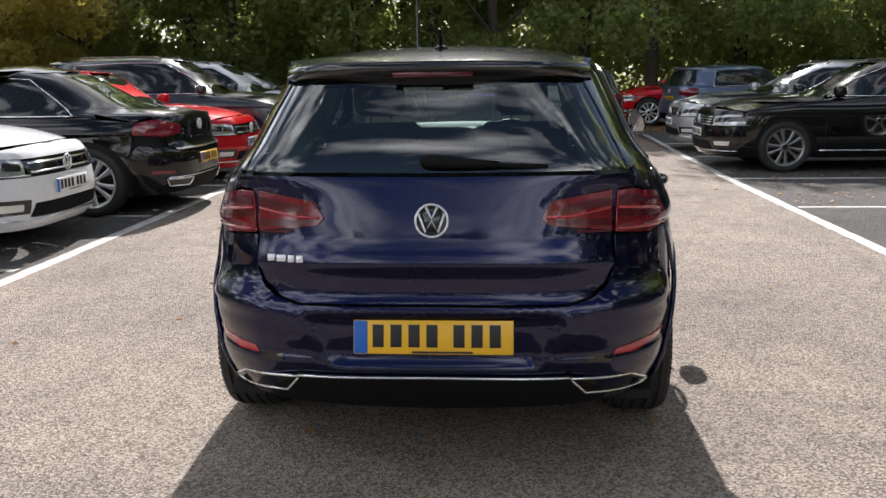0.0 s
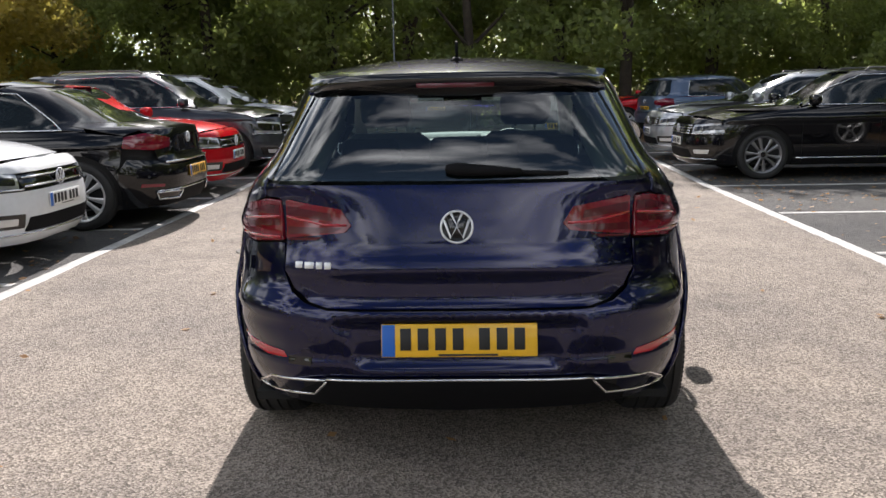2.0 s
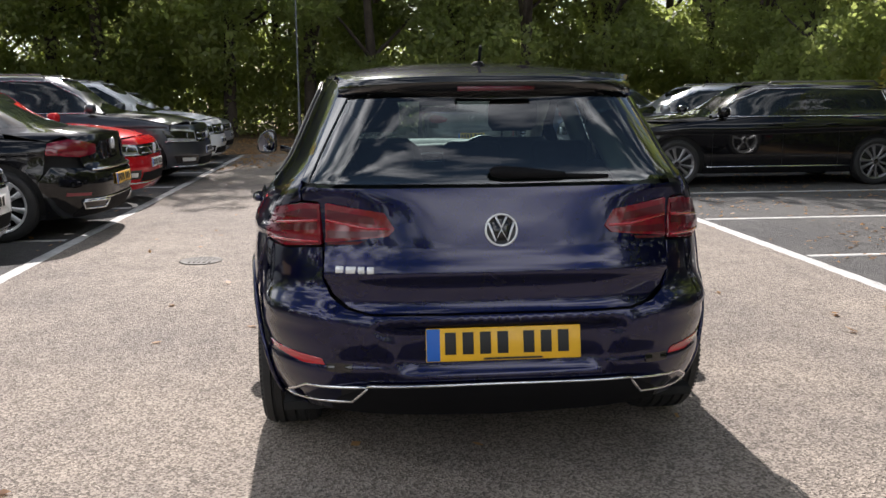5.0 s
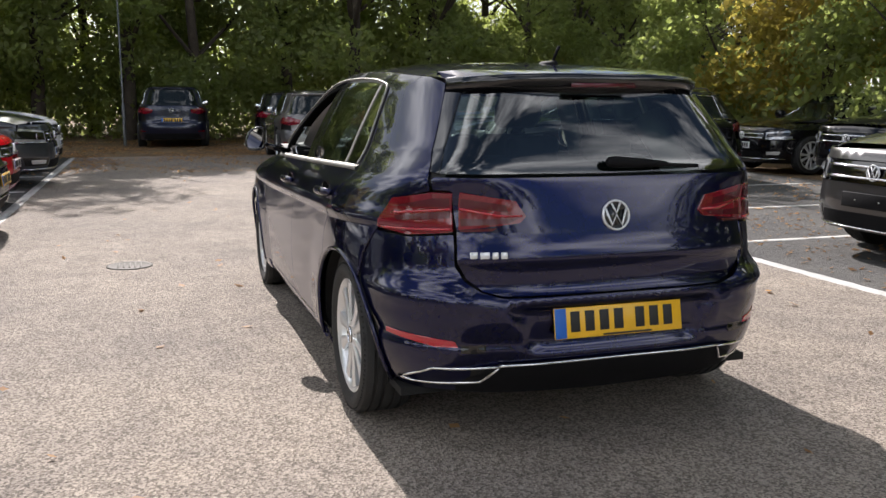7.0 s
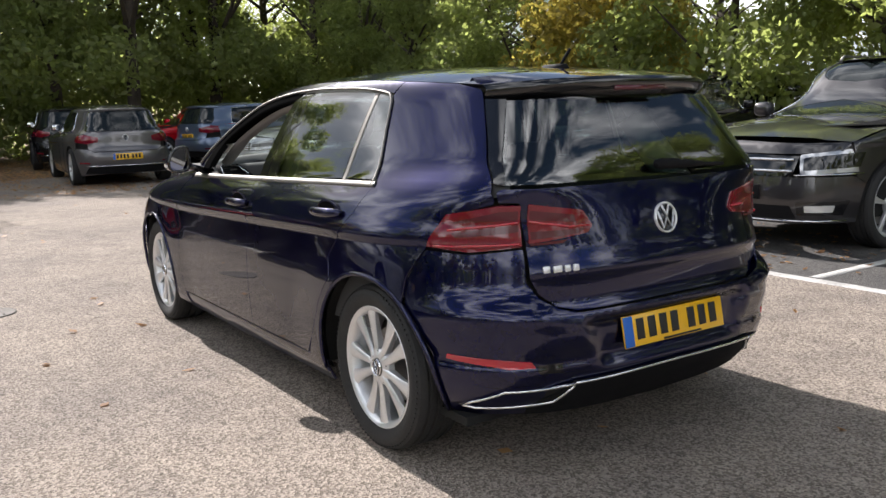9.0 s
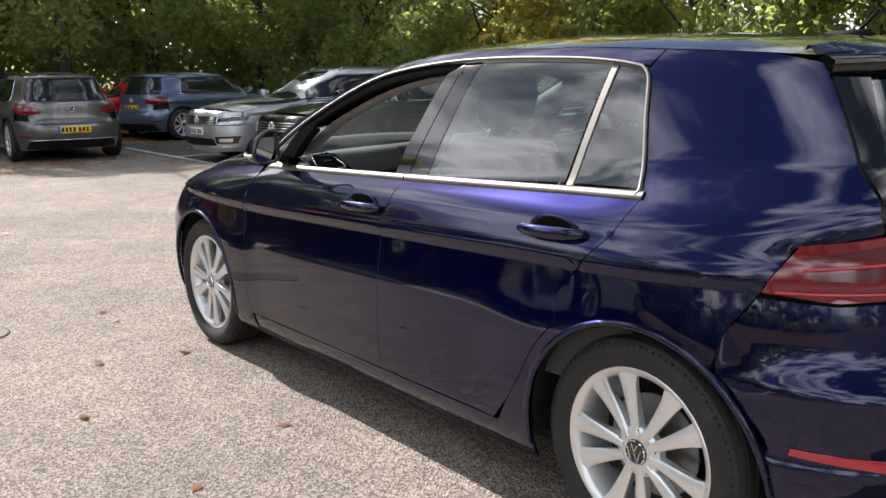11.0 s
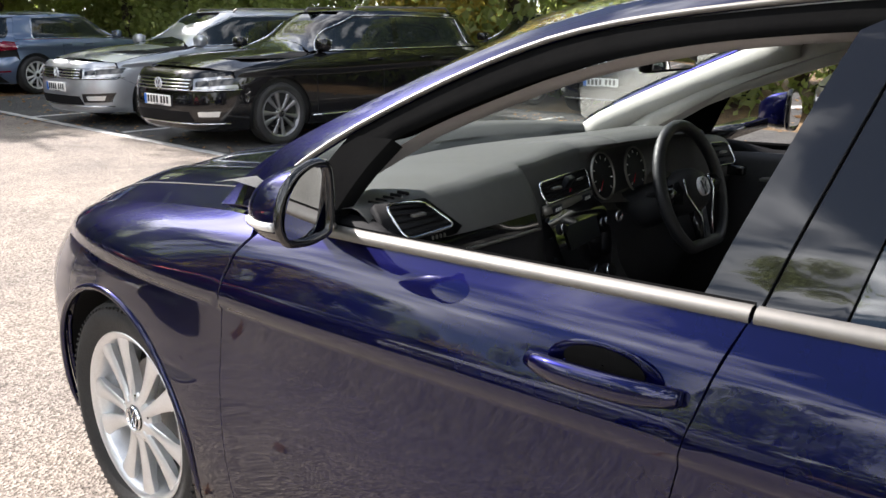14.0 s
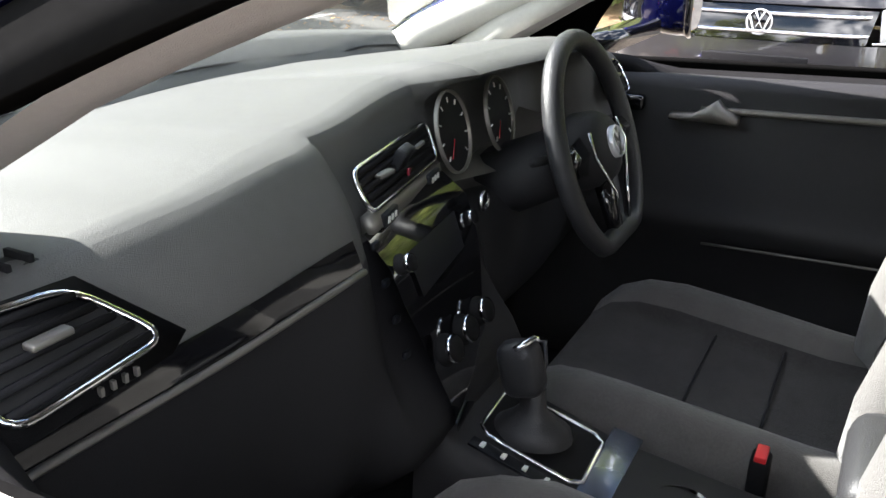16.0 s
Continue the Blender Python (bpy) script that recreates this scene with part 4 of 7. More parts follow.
for side in (-1, 1):
    # lamp on the wing
    lo = [Rr(0.594, 0.955), Rr(0.655, 0.955), S(0.385, 0.925), S(0.452, 0.81), S(0.30, 0.797), Rr(0.594, 0.815)]
    lo = [(k[0], k[1] * (side if k[0] == "r" else 1), k[2]) for k in lo]
    la = part("tail_lamp", skin(HS, lo, side=side, off=0.006, thick=0.02, r=0.012, name="tail_lamp"), M_LAMPRED, HERO, "red tail lamp with dark bands")
    li = [Rr(0.348, 0.872), Rr(0.384, 0.928), Rr(0.577, 0.960), Rr(0.577, 0.826), Rr(0.372, 0.848)]
    lb = part("tail_lamp", skin(HS, [(k[0], k[1] * side, k[2]) for k in li], off=0.008, thick=0.014, r=0.012, name="tail_lamp"), M_LAMPRED, tg, "red tail lamp with dark bands")
    for par, pl in ((la, [Rr(0.60, 0.893), S(0.36, 0.862), S(0.34, 0.845), Rr(0.60, 0.865)]), (la, [Rr(0.60, 0.94), Rr(0.65, 0.938), S(0.40, 0.89), Rr(0.60, 0.905)]),
                    (lb, [Rr(0.42, 0.915), Rr(0.572, 0.94), Rr(0.572, 0.905), Rr(0.41, 0.885)]), (lb, [Rr(0.37, 0.868), Rr(0.572, 0.868), Rr(0.572, 0.838), Rr(0.41, 0.848)])):
        part("dark_band", skin(HS, [(k[0], k[1] * (side if k[0] == "r" else 1), k[2]) for k in pl], side=side, off=0.0085, thick=0, r=0.006, name="dark_band"), M_LAMPDARK, par)
    for par, pts in ((la, [Rr(0.60, 0.898), S(0.37, 0.87)]), (lb, [Rr(0.365, 0.874), Rr(0.44, 0.875), Rr(0.572, 0.90)]), (la, [Rr(0.60, 0.83), S(0.42, 0.82)])):
        a = [(k[0], k[1] * (side if k[0] == "r" else 1), k[2]) for k in pts]
        p3 = [HS.at(k, side, 0.010) for k in a]
        if a[0][0] == "r" and a[-1][0] == "s":
            u0, u1 = HS.uv(a[0], "R", side), HS.uv(a[1], "R", side)
            p3 = []
            for i in range(9):
                u, v = u0[0] + (u1[0] - u0[0]) * i / 8, u0[1] + (u1[1] - u0[1]) * i / 8
                p3.append(Vector(HS.P(u, v) + 0.009 * HS.normal(np.array([u]), np.array([v]), "R")[0]))
        part("light_line", tube(p3, 0.0045, n=6), M_LAMPLINE, par)
    part("clear_lens", skin(HS, [Rr(0.44 * side, 0.838), Rr(0.575 * side, 0.830), Rr(0.575 * side, 0.818), Rr(0.47 * side, 0.822)], off=0.009, thick=0.004, r=0.003, name="clear_lens"), M_LAMPDARK, lb)
    rf = [Rr(0.585, 0.417), Rr(0.60, 0.441), Rr(0.69, 0.450), Rr(0.79, 0.457), Rr(0.79, 0.436), Rr(0.66, 0.414)]
    part("reflector", skin(HS, [(k[0], k[1] * (side if k[0] == "r" else 1), k[2]) for k in rf], side=side, push=bump_push, off=0.004, r=0.006, name="reflector"), M_LAMPLINE, bp, "slim red bumper reflector")
    part("sensor_insert", skin(HS, [Rr(0.50 * side, 0.395), Rr(0.58 * side, 0.40), Rr(0.585 * side, 0.43), Rr(0.50 * side, 0.428)], off=0.003, r=0.008, push=bump_push, name="sensor_insert"), M_GLOSSBLACK, bp)
    ex = [Rr(0.445, 0.352), Rr(0.655, 0.334), Rr(0.735, 0.272), Rr(0.70, 0.263), Rr(0.50, 0.286)]
    part("exhaust_recess", skin(HS, [(k[0], k[1] * side, k[2]) for k in ex], off=0.008, r=0.01, thick=0.010, name="exhaust_recess"), M_DARK, bp)
    exl = line_at(HS, [(k[0], k[1] * side, k[2]) for k in ex + ex[:1]], side, 0.012, 5)[:-1]
    part("exhaust_trim", tube(exl, 0.0055, True, 6), M_CHROME, bp, "chrome exhaust surround")
part("chrome_strip", tube(line_at(HS, [Rr(-0.45, 0.355), Rr(-0.2, 0.358), Rr(0.0, 0.359), Rr(0.2, 0.358), Rr(0.45, 0.355)], 1, 0.013, 8), 0.005, n=6), M_CHROME, bp, "thin chrome strip across the bumper")
up_tilt = Matrix.Rotation(radians(-11), 3, "X")
plate(HERO, (0.003, 0.057, 0.492), (0.52, 0.111), M_YELLOW, up_tilt)
badge(tg, HS.at(Rr(0.0, 0.866), 1, 0.003), Matrix.Rotation(radians(-11), 3, "X"))
for i, (x, w_) in enumerate(((-0.532, 0.028), (-0.496, 0.034), (-0.462, 0.022), (-0.432, 0.024))):
    p = HS.at(Rr(x, 0.74), 1, 0.007)
    boxpart("model_bar", p, (w_, 0.008, 0.024), M_BADGE, tg, 0.003, m=Matrix.Rotation(radians(-9), 3, "X") @ Matrix.Rotation(radians(-7), 3, "Z"))
# wiper
piv = HS.at(Rr(0.0, 1.055), 1, 0.02)
arm = []
for dx, hh, dd in ((-0.036, 0.006, 0.008), (-0.028, 0.016, 0.016), (0.0, 0.021, 0.020), (0.07, 0.019, 0.019), (0.15, 0.014, 0.015), (0.215, 0.009, 0.010)):
    q = piv + Vector((dx, -0.012 + 0.02 * max(dx, 0) ** 2, -0.006 - 0.05 * dx))
    arm.append([q + Vector((0, dd * math.cos(a), hh * math.sin(a))) for a in np.linspace(0, 2 * math.pi, 12, endpoint=False)])
wip = part("rear_wiper", loft(arm, True, True), M_TRIM, HERO, "black rear wiper")
part("wiper_blade", tube([piv + Vector((0.10, -0.01, -0.012)), piv + Vector((0.25, 0.0, -0.022)), piv + Vector((0.37, 0.02, -0.028))], 0.008, n=6), M_TRIM, wip)

# roof and spoiler
zc = smooth_curve([(0.2, 1.372), (0.4, 1.398), (0.6, 1.414), (1.0, 1.437), (1.5, 1.448), (1.9, 1.437), (2.2, 1.408), (2.45, 1.365)])


def roof_row(y, n=25):
    """Across the roof from rail to rail."""
    e = HS.at(S(y, float(re_(y)) + 0.001), 1)
    e2 = e.x
    row = []
    for i in range(n):
        f = -1 + 2 * i / (n - 1)
        f = math.copysign(abs(f) ** 0.8, f)
        row.append((f * e2, y + 0.0 * abs(f), e.z + (float(zc(y)) - e.z) * (1 - abs(f) ** 2.6)))
    return row


rows = [roof_row(y) for y in np.linspace(0.50, 2.20, 36)]
for k in (1, 2, 3, 4):
    y = 2.20 + 0.045 * k
    rr = roof_row(y)
    ex = max(abs(p[0]) for p in rr)
    rows.append([(x, yy + 0.035 * k * (1 - (x / ex) ** 2), z - 0.0016 * k * k * (1 - (x / ex) ** 2)) for x, yy, z in rr])
part("roof", loft(rows), M_BLUE, HERO)
srow, sdark = [], []
for i in range(31):
    f = -1 + 2 * i / 30
    x = 0.530 * f
    bend = 0.06 * f * f + 0.17 * abs(f) ** 7
    drop = 0.020 * abs(f) ** 3
    srow.append([(x * 1.03, 0.52, float(zc(0.52)) - (float(zc(0.52)) - 1.362) * abs(f) ** 2.6), (x * 1.02, 0.40 + bend * 0.5, 1.396 - drop), (x, 0.27 + bend, 1.376 - drop), (x, 0.236 + bend, 1.370 - drop)])
    sdark.append([(x, 0.236 + bend, 1.3698 - drop), (x, 0.218 + bend, 1.358 - drop), (x, 0.222 + bend, 1.338 - drop), (x * 0.99, 0.265 + bend * 0.9, 1.300 - drop * 0.5), (x * 0.98, 0.31 + bend * 0.8, 1.285)])
sp = part("spoiler", loft(srow), M_BLUE, HERO, "roof spoiler")
part("spoiler_underside", loft(sdark), M_GLOSSBLACK, sp)
part("brake_light", tube([(-0.13, 0.228, 1.327), (0, 0.226, 1.328), (0.13, 0.228, 1.327)], 0.009, n=8, flat=0.5), M_LAMPDARK, sp, "dark red high brake light")
# fin aerial
bm = loft([[(-0.030, 0.66, 1.412), (0, 0.60, 1.412), (0.030, 0.66, 1.412), (0.02, 0.76, 1.42), (-0.02, 0.76, 1.42)], [(-0.016, 0.66, 1.432), (0, 0.62, 1.432), (0.016, 0.66, 1.432), (0.01, 0.74, 1.432), (-0.01, 0.74, 1.432)]], True, True)
aer = part("roof_aerial", bm, M_TRIM, HERO, "short black roof aerial")
part("aerial_rod", tube([(0, 0.655, 1.428), (0, 0.60, 1.485)], 0.006), M_TRIM, aer)

# front
zf = smooth_curve(fender_top)
rows = []
for y in np.linspace(2.93, 3.93, 26):
    e = HS.at(S(y, float(zf(y)) - 0.001), 1)
    row = []
    for i in range(25):
        f = -1 + 2 * i / 24
        g = math.copysign(abs(f) ** 0.75, f)
        rise = 0.058 * (1 - abs(g) ** 2.4) + 0.016 * (sstep(0.55, 0.72, abs(g)) - sstep(0.80, 1.0, abs(g)))
        row.append((g * e.x, y + (0.17 + 0.12 * (y - 2.93)) * (1 - g * g), e.z + rise - 0.10 * (1 - g * g) * sstep(3.5, 3.93, y)))
    rows.append(row)
bon = part("bonnet", loft(rows), M_BLUE, HERO)
for side in (-1, 1):
    part("bonnet_seam", tube([Vector(r[2 if side < 0 else -3]) + Vector((0, 0, 0.0)) for r in rows], 0.003, n=4), M_DARK, bon)
Fr = lambda x, z: ("f", x, z)
part("front_bumper", skin(HS, mir([Fr(0, 0.60), Fr(0.5, 0.60), S(3.84, 0.598), S(3.80, 0.575)] + arc_s(WY_F, WZ, AR, 37, -14, 8) + [S(3.8, 0.2), Fr(0.5, 0.19), Fr(0, 0.19)]), chart="F", name="front_bumper"), M_BLUE, HERO)
part("front_grille", skin(HS, mir([Fr(0, 0.74), Fr(0.52, 0.73), Fr(0.52, 0.605), Fr(0, 0.605)]), chart="F", off=-0.004, name="front_grille"), M_GLOSSBLACK, HERO)
for side in (-1, 1):
    part("headlamp", skin(HS, [Fr(0.53 * side, 0.735), S(3.915, 0.76), S(3.92, 0.665), S(3.84, 0.605), Fr(0.53 * side, 0.61)], chart="F", side=side, off=0.0, name="headlamp"), M_LAMPCLEAR, HERO, "clear headlamp")
scr = []
for i in range(15):
    t = i / 14
    y = 2.29 + 0.77 * t
    e = HS.at(S(y, float(re_(y)) - 0.006), 1)
    bow = 0.16 + 0.05 * t
    scr.append([(f * (e.x - 0.012), y + bow * (1 - f * f), e.z + (0.058 - 0.03 * t) * (1 - abs(f) ** 2.4)) for f in np.linspace(-1, 1, 21)])
part("windscreen", loft(scr), M_SCREEN, HERO, "clear windscreen")
scut = [[(x, y + 0.004, z - 0.012) for x, y, z in scr[-1]], [(x, y + 0.05, z - 0.045) for x, y, z in scr[-1]], [(x, y + 0.10, z - 0.06) for x, y, z in scr[-1]]]
part("scuttle", loft(scut), M_FRAME, HERO)
# dark inner body so that seams and gaps are closed
for side in (-1, 1):
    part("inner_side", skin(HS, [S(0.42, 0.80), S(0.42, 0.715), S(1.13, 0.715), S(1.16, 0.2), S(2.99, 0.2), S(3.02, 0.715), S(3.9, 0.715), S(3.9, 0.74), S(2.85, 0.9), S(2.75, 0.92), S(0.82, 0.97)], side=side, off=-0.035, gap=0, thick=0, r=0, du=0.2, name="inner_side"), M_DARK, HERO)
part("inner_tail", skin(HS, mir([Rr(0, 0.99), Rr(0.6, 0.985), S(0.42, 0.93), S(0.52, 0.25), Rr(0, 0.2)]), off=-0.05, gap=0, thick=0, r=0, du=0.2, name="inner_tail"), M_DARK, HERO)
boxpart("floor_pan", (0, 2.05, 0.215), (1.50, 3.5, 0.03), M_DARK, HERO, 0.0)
for y in (WY_R, WY_F):
    arch_liner(HERO, y, WZ, AR, lambda yy, zz: HS.at(S(yy, max(zz, 0.24)), 1).x - 0.004)
    for side in (-1, 1):
        wheel(HERO, (side * (0.745 if y < 1 else 0.758), y, 0.318), side, r=0.318)
for side in (-1, 1):
    for y, nm in ((WY_R, "r"), (WY_F, "f")):
        pts = [HS.at(k, side, 0.012) for k in arc_s(y, WZ, AR - 0.004, -12, 192, 26)]
        part("arch_lip", tube(pts, 0.010, n=6), M_BLUE, HERO)
# handles
for side in (-1, 1):
    for y, z in ((1.975, 0.862), (1.042, 0.892)):
        par = (fd if y > 1.5 else rd)[0 if side < 0 else 1]
        c = HS.at(S(y, z), side)
        bm = lathe([(-0.004, 0.001), (0.0, 0.02), (0.006, 0.032), (0.003, 0.036)], 24)
        bmesh.ops.transform(bm, matrix=Matrix.Translation(c + Vector((side * -0.004, 0, 0))) @ Matrix.Diagonal((side, 2.6, 1.15, 1)), verts=bm.verts)
        part("handle_cup", bm, M_BLUE, par)
        # no hollow is cut: a flat black disc paints its shade on the door
        bm = lathe([(0.0035, 0.001), (0.0035, 0.02), (0.0025, 0.031)], 24)
        bmesh.ops.transform(bm, matrix=Matrix.Translation(c + Vector((0, 0, 0.010))) @ Matrix.Diagonal((side, 2.1, 0.8, 1)), verts=bm.verts)
        part("handle_recess", bm, M_FRAME, par, "shaded hollow behind the handle")
        rows = []
        for i in range(13):
            f = -1 + 2 * i / 12
            o = 0.010 + 0.022 * (1 - abs(f) ** 3)
            hh = 0.019 * (1 - 0.45 * abs(f) ** 4)
            cc = HS.at(S(y - f * 0.12, z - 0.004 + 0.004 * f), side, 0) + Vector((side * o, 0, 0))
            rows.append([cc + Vector((side * 0.013 * math.cos(a), 0, hh * math.sin(a))) for a in np.linspace(0, 2 * math.pi, 10, endpoint=False)])
        part("door_handle", loft(rows, True, True), M_BLUE, par, "body-coloured pull handle")
# mirrors
def closed_curve(pts, k=4):
    """A rounded ring through a few (x, z) corners."""
    out, n = [], len(pts)
    for i in range(n):
        p0, p1, p2, p3 = (np.array(pts[(i + j) % n]) for j in (-1, 0, 1, 2))
        for j in range(k):
            q = j / k
            out.append(tuple(0.5 * (2 * p1 + (p2 - p0) * q + (2 * p0 - 5 * p1 + 4 * p2 - p3) * q * q + (3 * p1 - p0 - 3 * p2 + p3) * q ** 3)))
    return out


FACE = closed_curve([(0.0, 0.046), (0.020, 0.064), (0.066, 0.056), (0.104, 0.026), (0.122, -0.022), (0.108, -0.056), (0.066, -0.064), (0.030, -0.060), (0.0, -0.042)])
FACE_M = [(0.80 * x, 0.96 * z) for x, z in FACE]
for side in (-1, 1):
    x0, y0, z0 = 0.948, 2.462, 1.046
    rows = []
    for i in range(13):
        t = i / 12
        sc = max((1 - t ** 2.3) ** 0.55, 0.04)
        rows.append([(side * (x0 + 0.050 + 0.010 * t + (x - 0.050) * sc), y0 + 0.118 * t + 0.05 * x * (1 - t), z0 + z * sc - 0.012 * t) for x, z in FACE_M])
    mh = part("door_mirror", loft(rows, True, True), M_BLUE, HERO, "body-coloured mirror with a dark rim")
    low = [j for j, (x, z) in enumerate(FACE) if z < -0.034]
    band = min(j for j in low if FACE[j][0] > 0.06)
    under = [[Vector((side * (x0 + 0.050), y0 + 0.05, z0)).lerp(Vector(r[j]), 1.03) for j in low] for r in rows[:-1]]
    part("mirror_base", loft(under), M_GLOSSBLACK, mh, "black mirror underside")
    strip = [Vector((side * (x0 + 0.050), y0 + 0.05, z0)).lerp(Vector(r[band - 1]), 1.02) for r in rows[1:10]]
    part("indicator", tube(strip, 0.0075, n=8), M_WHITELENS, mh, "slim white indicator strip")
    part("mirror_rim", tube([Vector(p) + Vector((0, -0.004, 0)) for p in rows[0]], 0.0085, True, 8, up=Vector((0, 1, 0))), M_GLOSSBLACK, mh)
    cen = sum((Vector(p) for p in rows[0]), Vector()) / len(rows[0])
    part("mirror_glass", loft([[cen.lerp(Vector(p), k) + Vector((0, -0.008 - k * (0.20 * (abs(p[0]) - abs(cen.x)) + 0.10 * (p[2] - cen.z)), 0)) for p in rows[0]] for k in (0.95, 0.5, 0.02)], True), M_MIRROR, mh)
    part("mirror_foot", loft([[HS.at(S(2.66 + dy, 0.95 + dz), side, -0.01) for dy, dz in ((-0.05, 0), (0.05, 0), (0.04, 0.03), (-0.04, 0.03))], [Vector((side * 0.925, 2.54 + dy, 0.992 + dz)) for dy, dz in ((-0.03, 0), (0.03, 0), (0.03, 0.03), (-0.03, 0.03))]], True, True), M_GLOSSBLACK, mh)


# ---- the hatchback's cabin ----
M_DASH = mat("soft_dash_plastic", (0.078, 0.078, 0.075), 0.55, spec=0.25, var=0.08, scale=4, bump=0.0006, bscale=700)
M_DASHLOW = mat("hard_black_plastic", (0.017, 0.017, 0.019), 0.6, spec=0.25, var=0.1, scale=6, bump=0.0004, bscale=700)
M_PALE = mat("pale_grey_lining", (0.44, 0.43, 0.40), 0.85, var=0.06, scale=10, bump=0.0005, bscale=900)
M_SEAT = mat("charcoal_suede_cloth", (0.042, 0.040, 0.040), 0.95, spec=0.1, var=0.35, scale=14, bump=0.002, bscale=500, sheen=0.12)
M_BOLSTER = mat("grey_cloth_bolster", (0.095, 0.089, 0.085), 0.92, var=0.2, scale=18, bump=0.0015, bscale=600, sheen=0.3)
M_LEATHER = mat("black_leather", (0.024, 0.024, 0.026), 0.42, spec=0.4, var=0.12, scale=20, bump=0.0008, bscale=500)
M_REDBTN = mat("red_buckle_button", (0.75, 0.03, 0.04), 0.4)
M_CARPET = mat("black_carpet", (0.012, 0.012, 0.012), 0.98, var=0.3, scale=40, bump=0.003, bscale=300)
M_PLATEDARK = mat("blue_grey_console_plate", (0.10, 0.12, 0.17), 0.25, 0.6, coat=0.5)
M_DIAL = mat("dial_face", (0.008, 0.009, 0.012), 0.45, spec=0.2)

# dashboard: profiles (y, z) at stations across the car
PROF = [
    (-0.775, [(2.76, 0.935), (2.70, 0.962), (2.62, 0.980), (2.585, 0.982), (2.548, 0.958), (2.522, 0.925), (2.508, 0.892), (2.51, 0.86), (2.53, 0.74), (2.58, 0.60), (2.70, 0.45)]),
    (-0.50, [(3.00, 0.950), (2.82, 0.976), (2.63, 0.994), (2.580, 0.990), (2.548, 0.964), (2.520, 0.925), (2.506, 0.885), (2.512, 0.86), (2.53, 0.74), (2.57, 0.60), (2.70, 0.45)]),
    (-0.30, [(3.06, 0.960), (2.84, 0.984), (2.66, 1.002), (2.590, 0.996), (2.562, 0.966), (2.532, 0.925), (2.512, 0.880), (2.51, 0.86), (2.50, 0.74), (2.52, 0.60), (2.70, 0.45)]),
    (-0.262, [(3.06, 0.962), (2.85, 0.986), (2.67, 1.003), (2.600, 0.997), (2.570, 0.968), (2.545, 0.925), (2.530, 0.880), (2.525, 0.86), (2.505, 0.74), (2.48, 0.60), (2.70, 0.45)]),
    (-0.245, [(3.06, 0.963), (2.85, 0.987), (2.67, 1.004), (2.615, 0.998), (2.600, 0.965), (2.585, 0.925), (2.560, 0.880), (2.55, 0.86), (2.52, 0.74), (2.47, 0.60), (2.70, 0.45)]),
    (0.07, [(3.08, 0.965), (2.86, 0.992), (2.72, 1.012), (2.660, 1.003), (2.650, 0.965), (2.635, 0.925), (2.61, 0.880), (2.58, 0.86), (2.53, 0.74), (2.47, 0.60), (2.70, 0.45)]),
    (0.11, [(3.08, 0.965), (2.86, 0.998), (2.66, 1.032), (2.565, 1.020), (2.640, 0.985), (2.640, 0.925), (2.62, 0.850), (2.58, 0.82), (2.55, 0.74), (2.55, 0.60), (2.70, 0.45)]),
    (0.30, [(3.06, 0.965), (2.84, 1.002), (2.62, 1.042), (2.510, 1.028), (2.640, 0.990), (2.645, 0.925), (2.62, 0.830), (2.56, 0.80), (2.55, 0.72), (2.58, 0.60), (2.70, 0.45)]),
    (0.48, [(3.03, 0.960), (2.82, 0.996), (2.60, 1.030), (2.510, 1.018), (2.640, 0.985), (2.645, 0.925), (2.62, 0.830), (2.56, 0.80), (2.55, 0.72), (2.58, 0.60), (2.70, 0.45)]),
    (0.55, [(3.00, 0.950), (2.80, 0.976), (2.62, 0.996), (2.560, 0.992), (2.540, 0.970), (2.530, 0.93), (2.525, 0.88), (2.53, 0.84), (2.55, 0.72), (2.60, 0.60), (2.70, 0.45)]),
    (0.715, [(2.95, 0.935), (2.78, 0.962), (2.62, 0.980), (2.570, 0.978), (2.545, 0.965), (2.525, 0.93), (2.52, 0.88), (2.53, 0.84), (2.55, 0.72), (2.60, 0.60), (2.70, 0.45)]),
]


def dash_row(x):
    i = max(0, min(len(PROF) - 2, sum(1 for p in PROF if p[0] <= x) - 1))
    (x0, a), (x1, b) = PROF[i], PROF[i + 1]
    t = min(max((x - x0) / (x1 - x0), 0), 1)
    t = t * t * (3 - 2 * t)
    pts = [(p[0] + (q[0] - p[0]) * t, p[1] + (q[1] - p[1]) * t) for p, q in zip(a, b)]
    out = []
    for k in range(len(pts) - 1):
        for j in range(4):
            s = j / 4
            p0, p1, p2, p3 = pts[max(k - 1, 0)], pts[k], pts[k + 1], pts[min(k + 2, len(pts) - 1)]
            c = [0.5 * (2 * p1[d] + (p2[d] - p0[d]) * s + (2 * p0[d] - 5 * p1[d] + 4 * p2[d] - p3[d]) * s * s + (3 * p1[d] - p0[d] - 3 * p2[d] + p3[d]) * s ** 3) for d in (0, 1)]
            out.append((x, c[0], c[1]))
    return out + [(x, *pts[-1])]


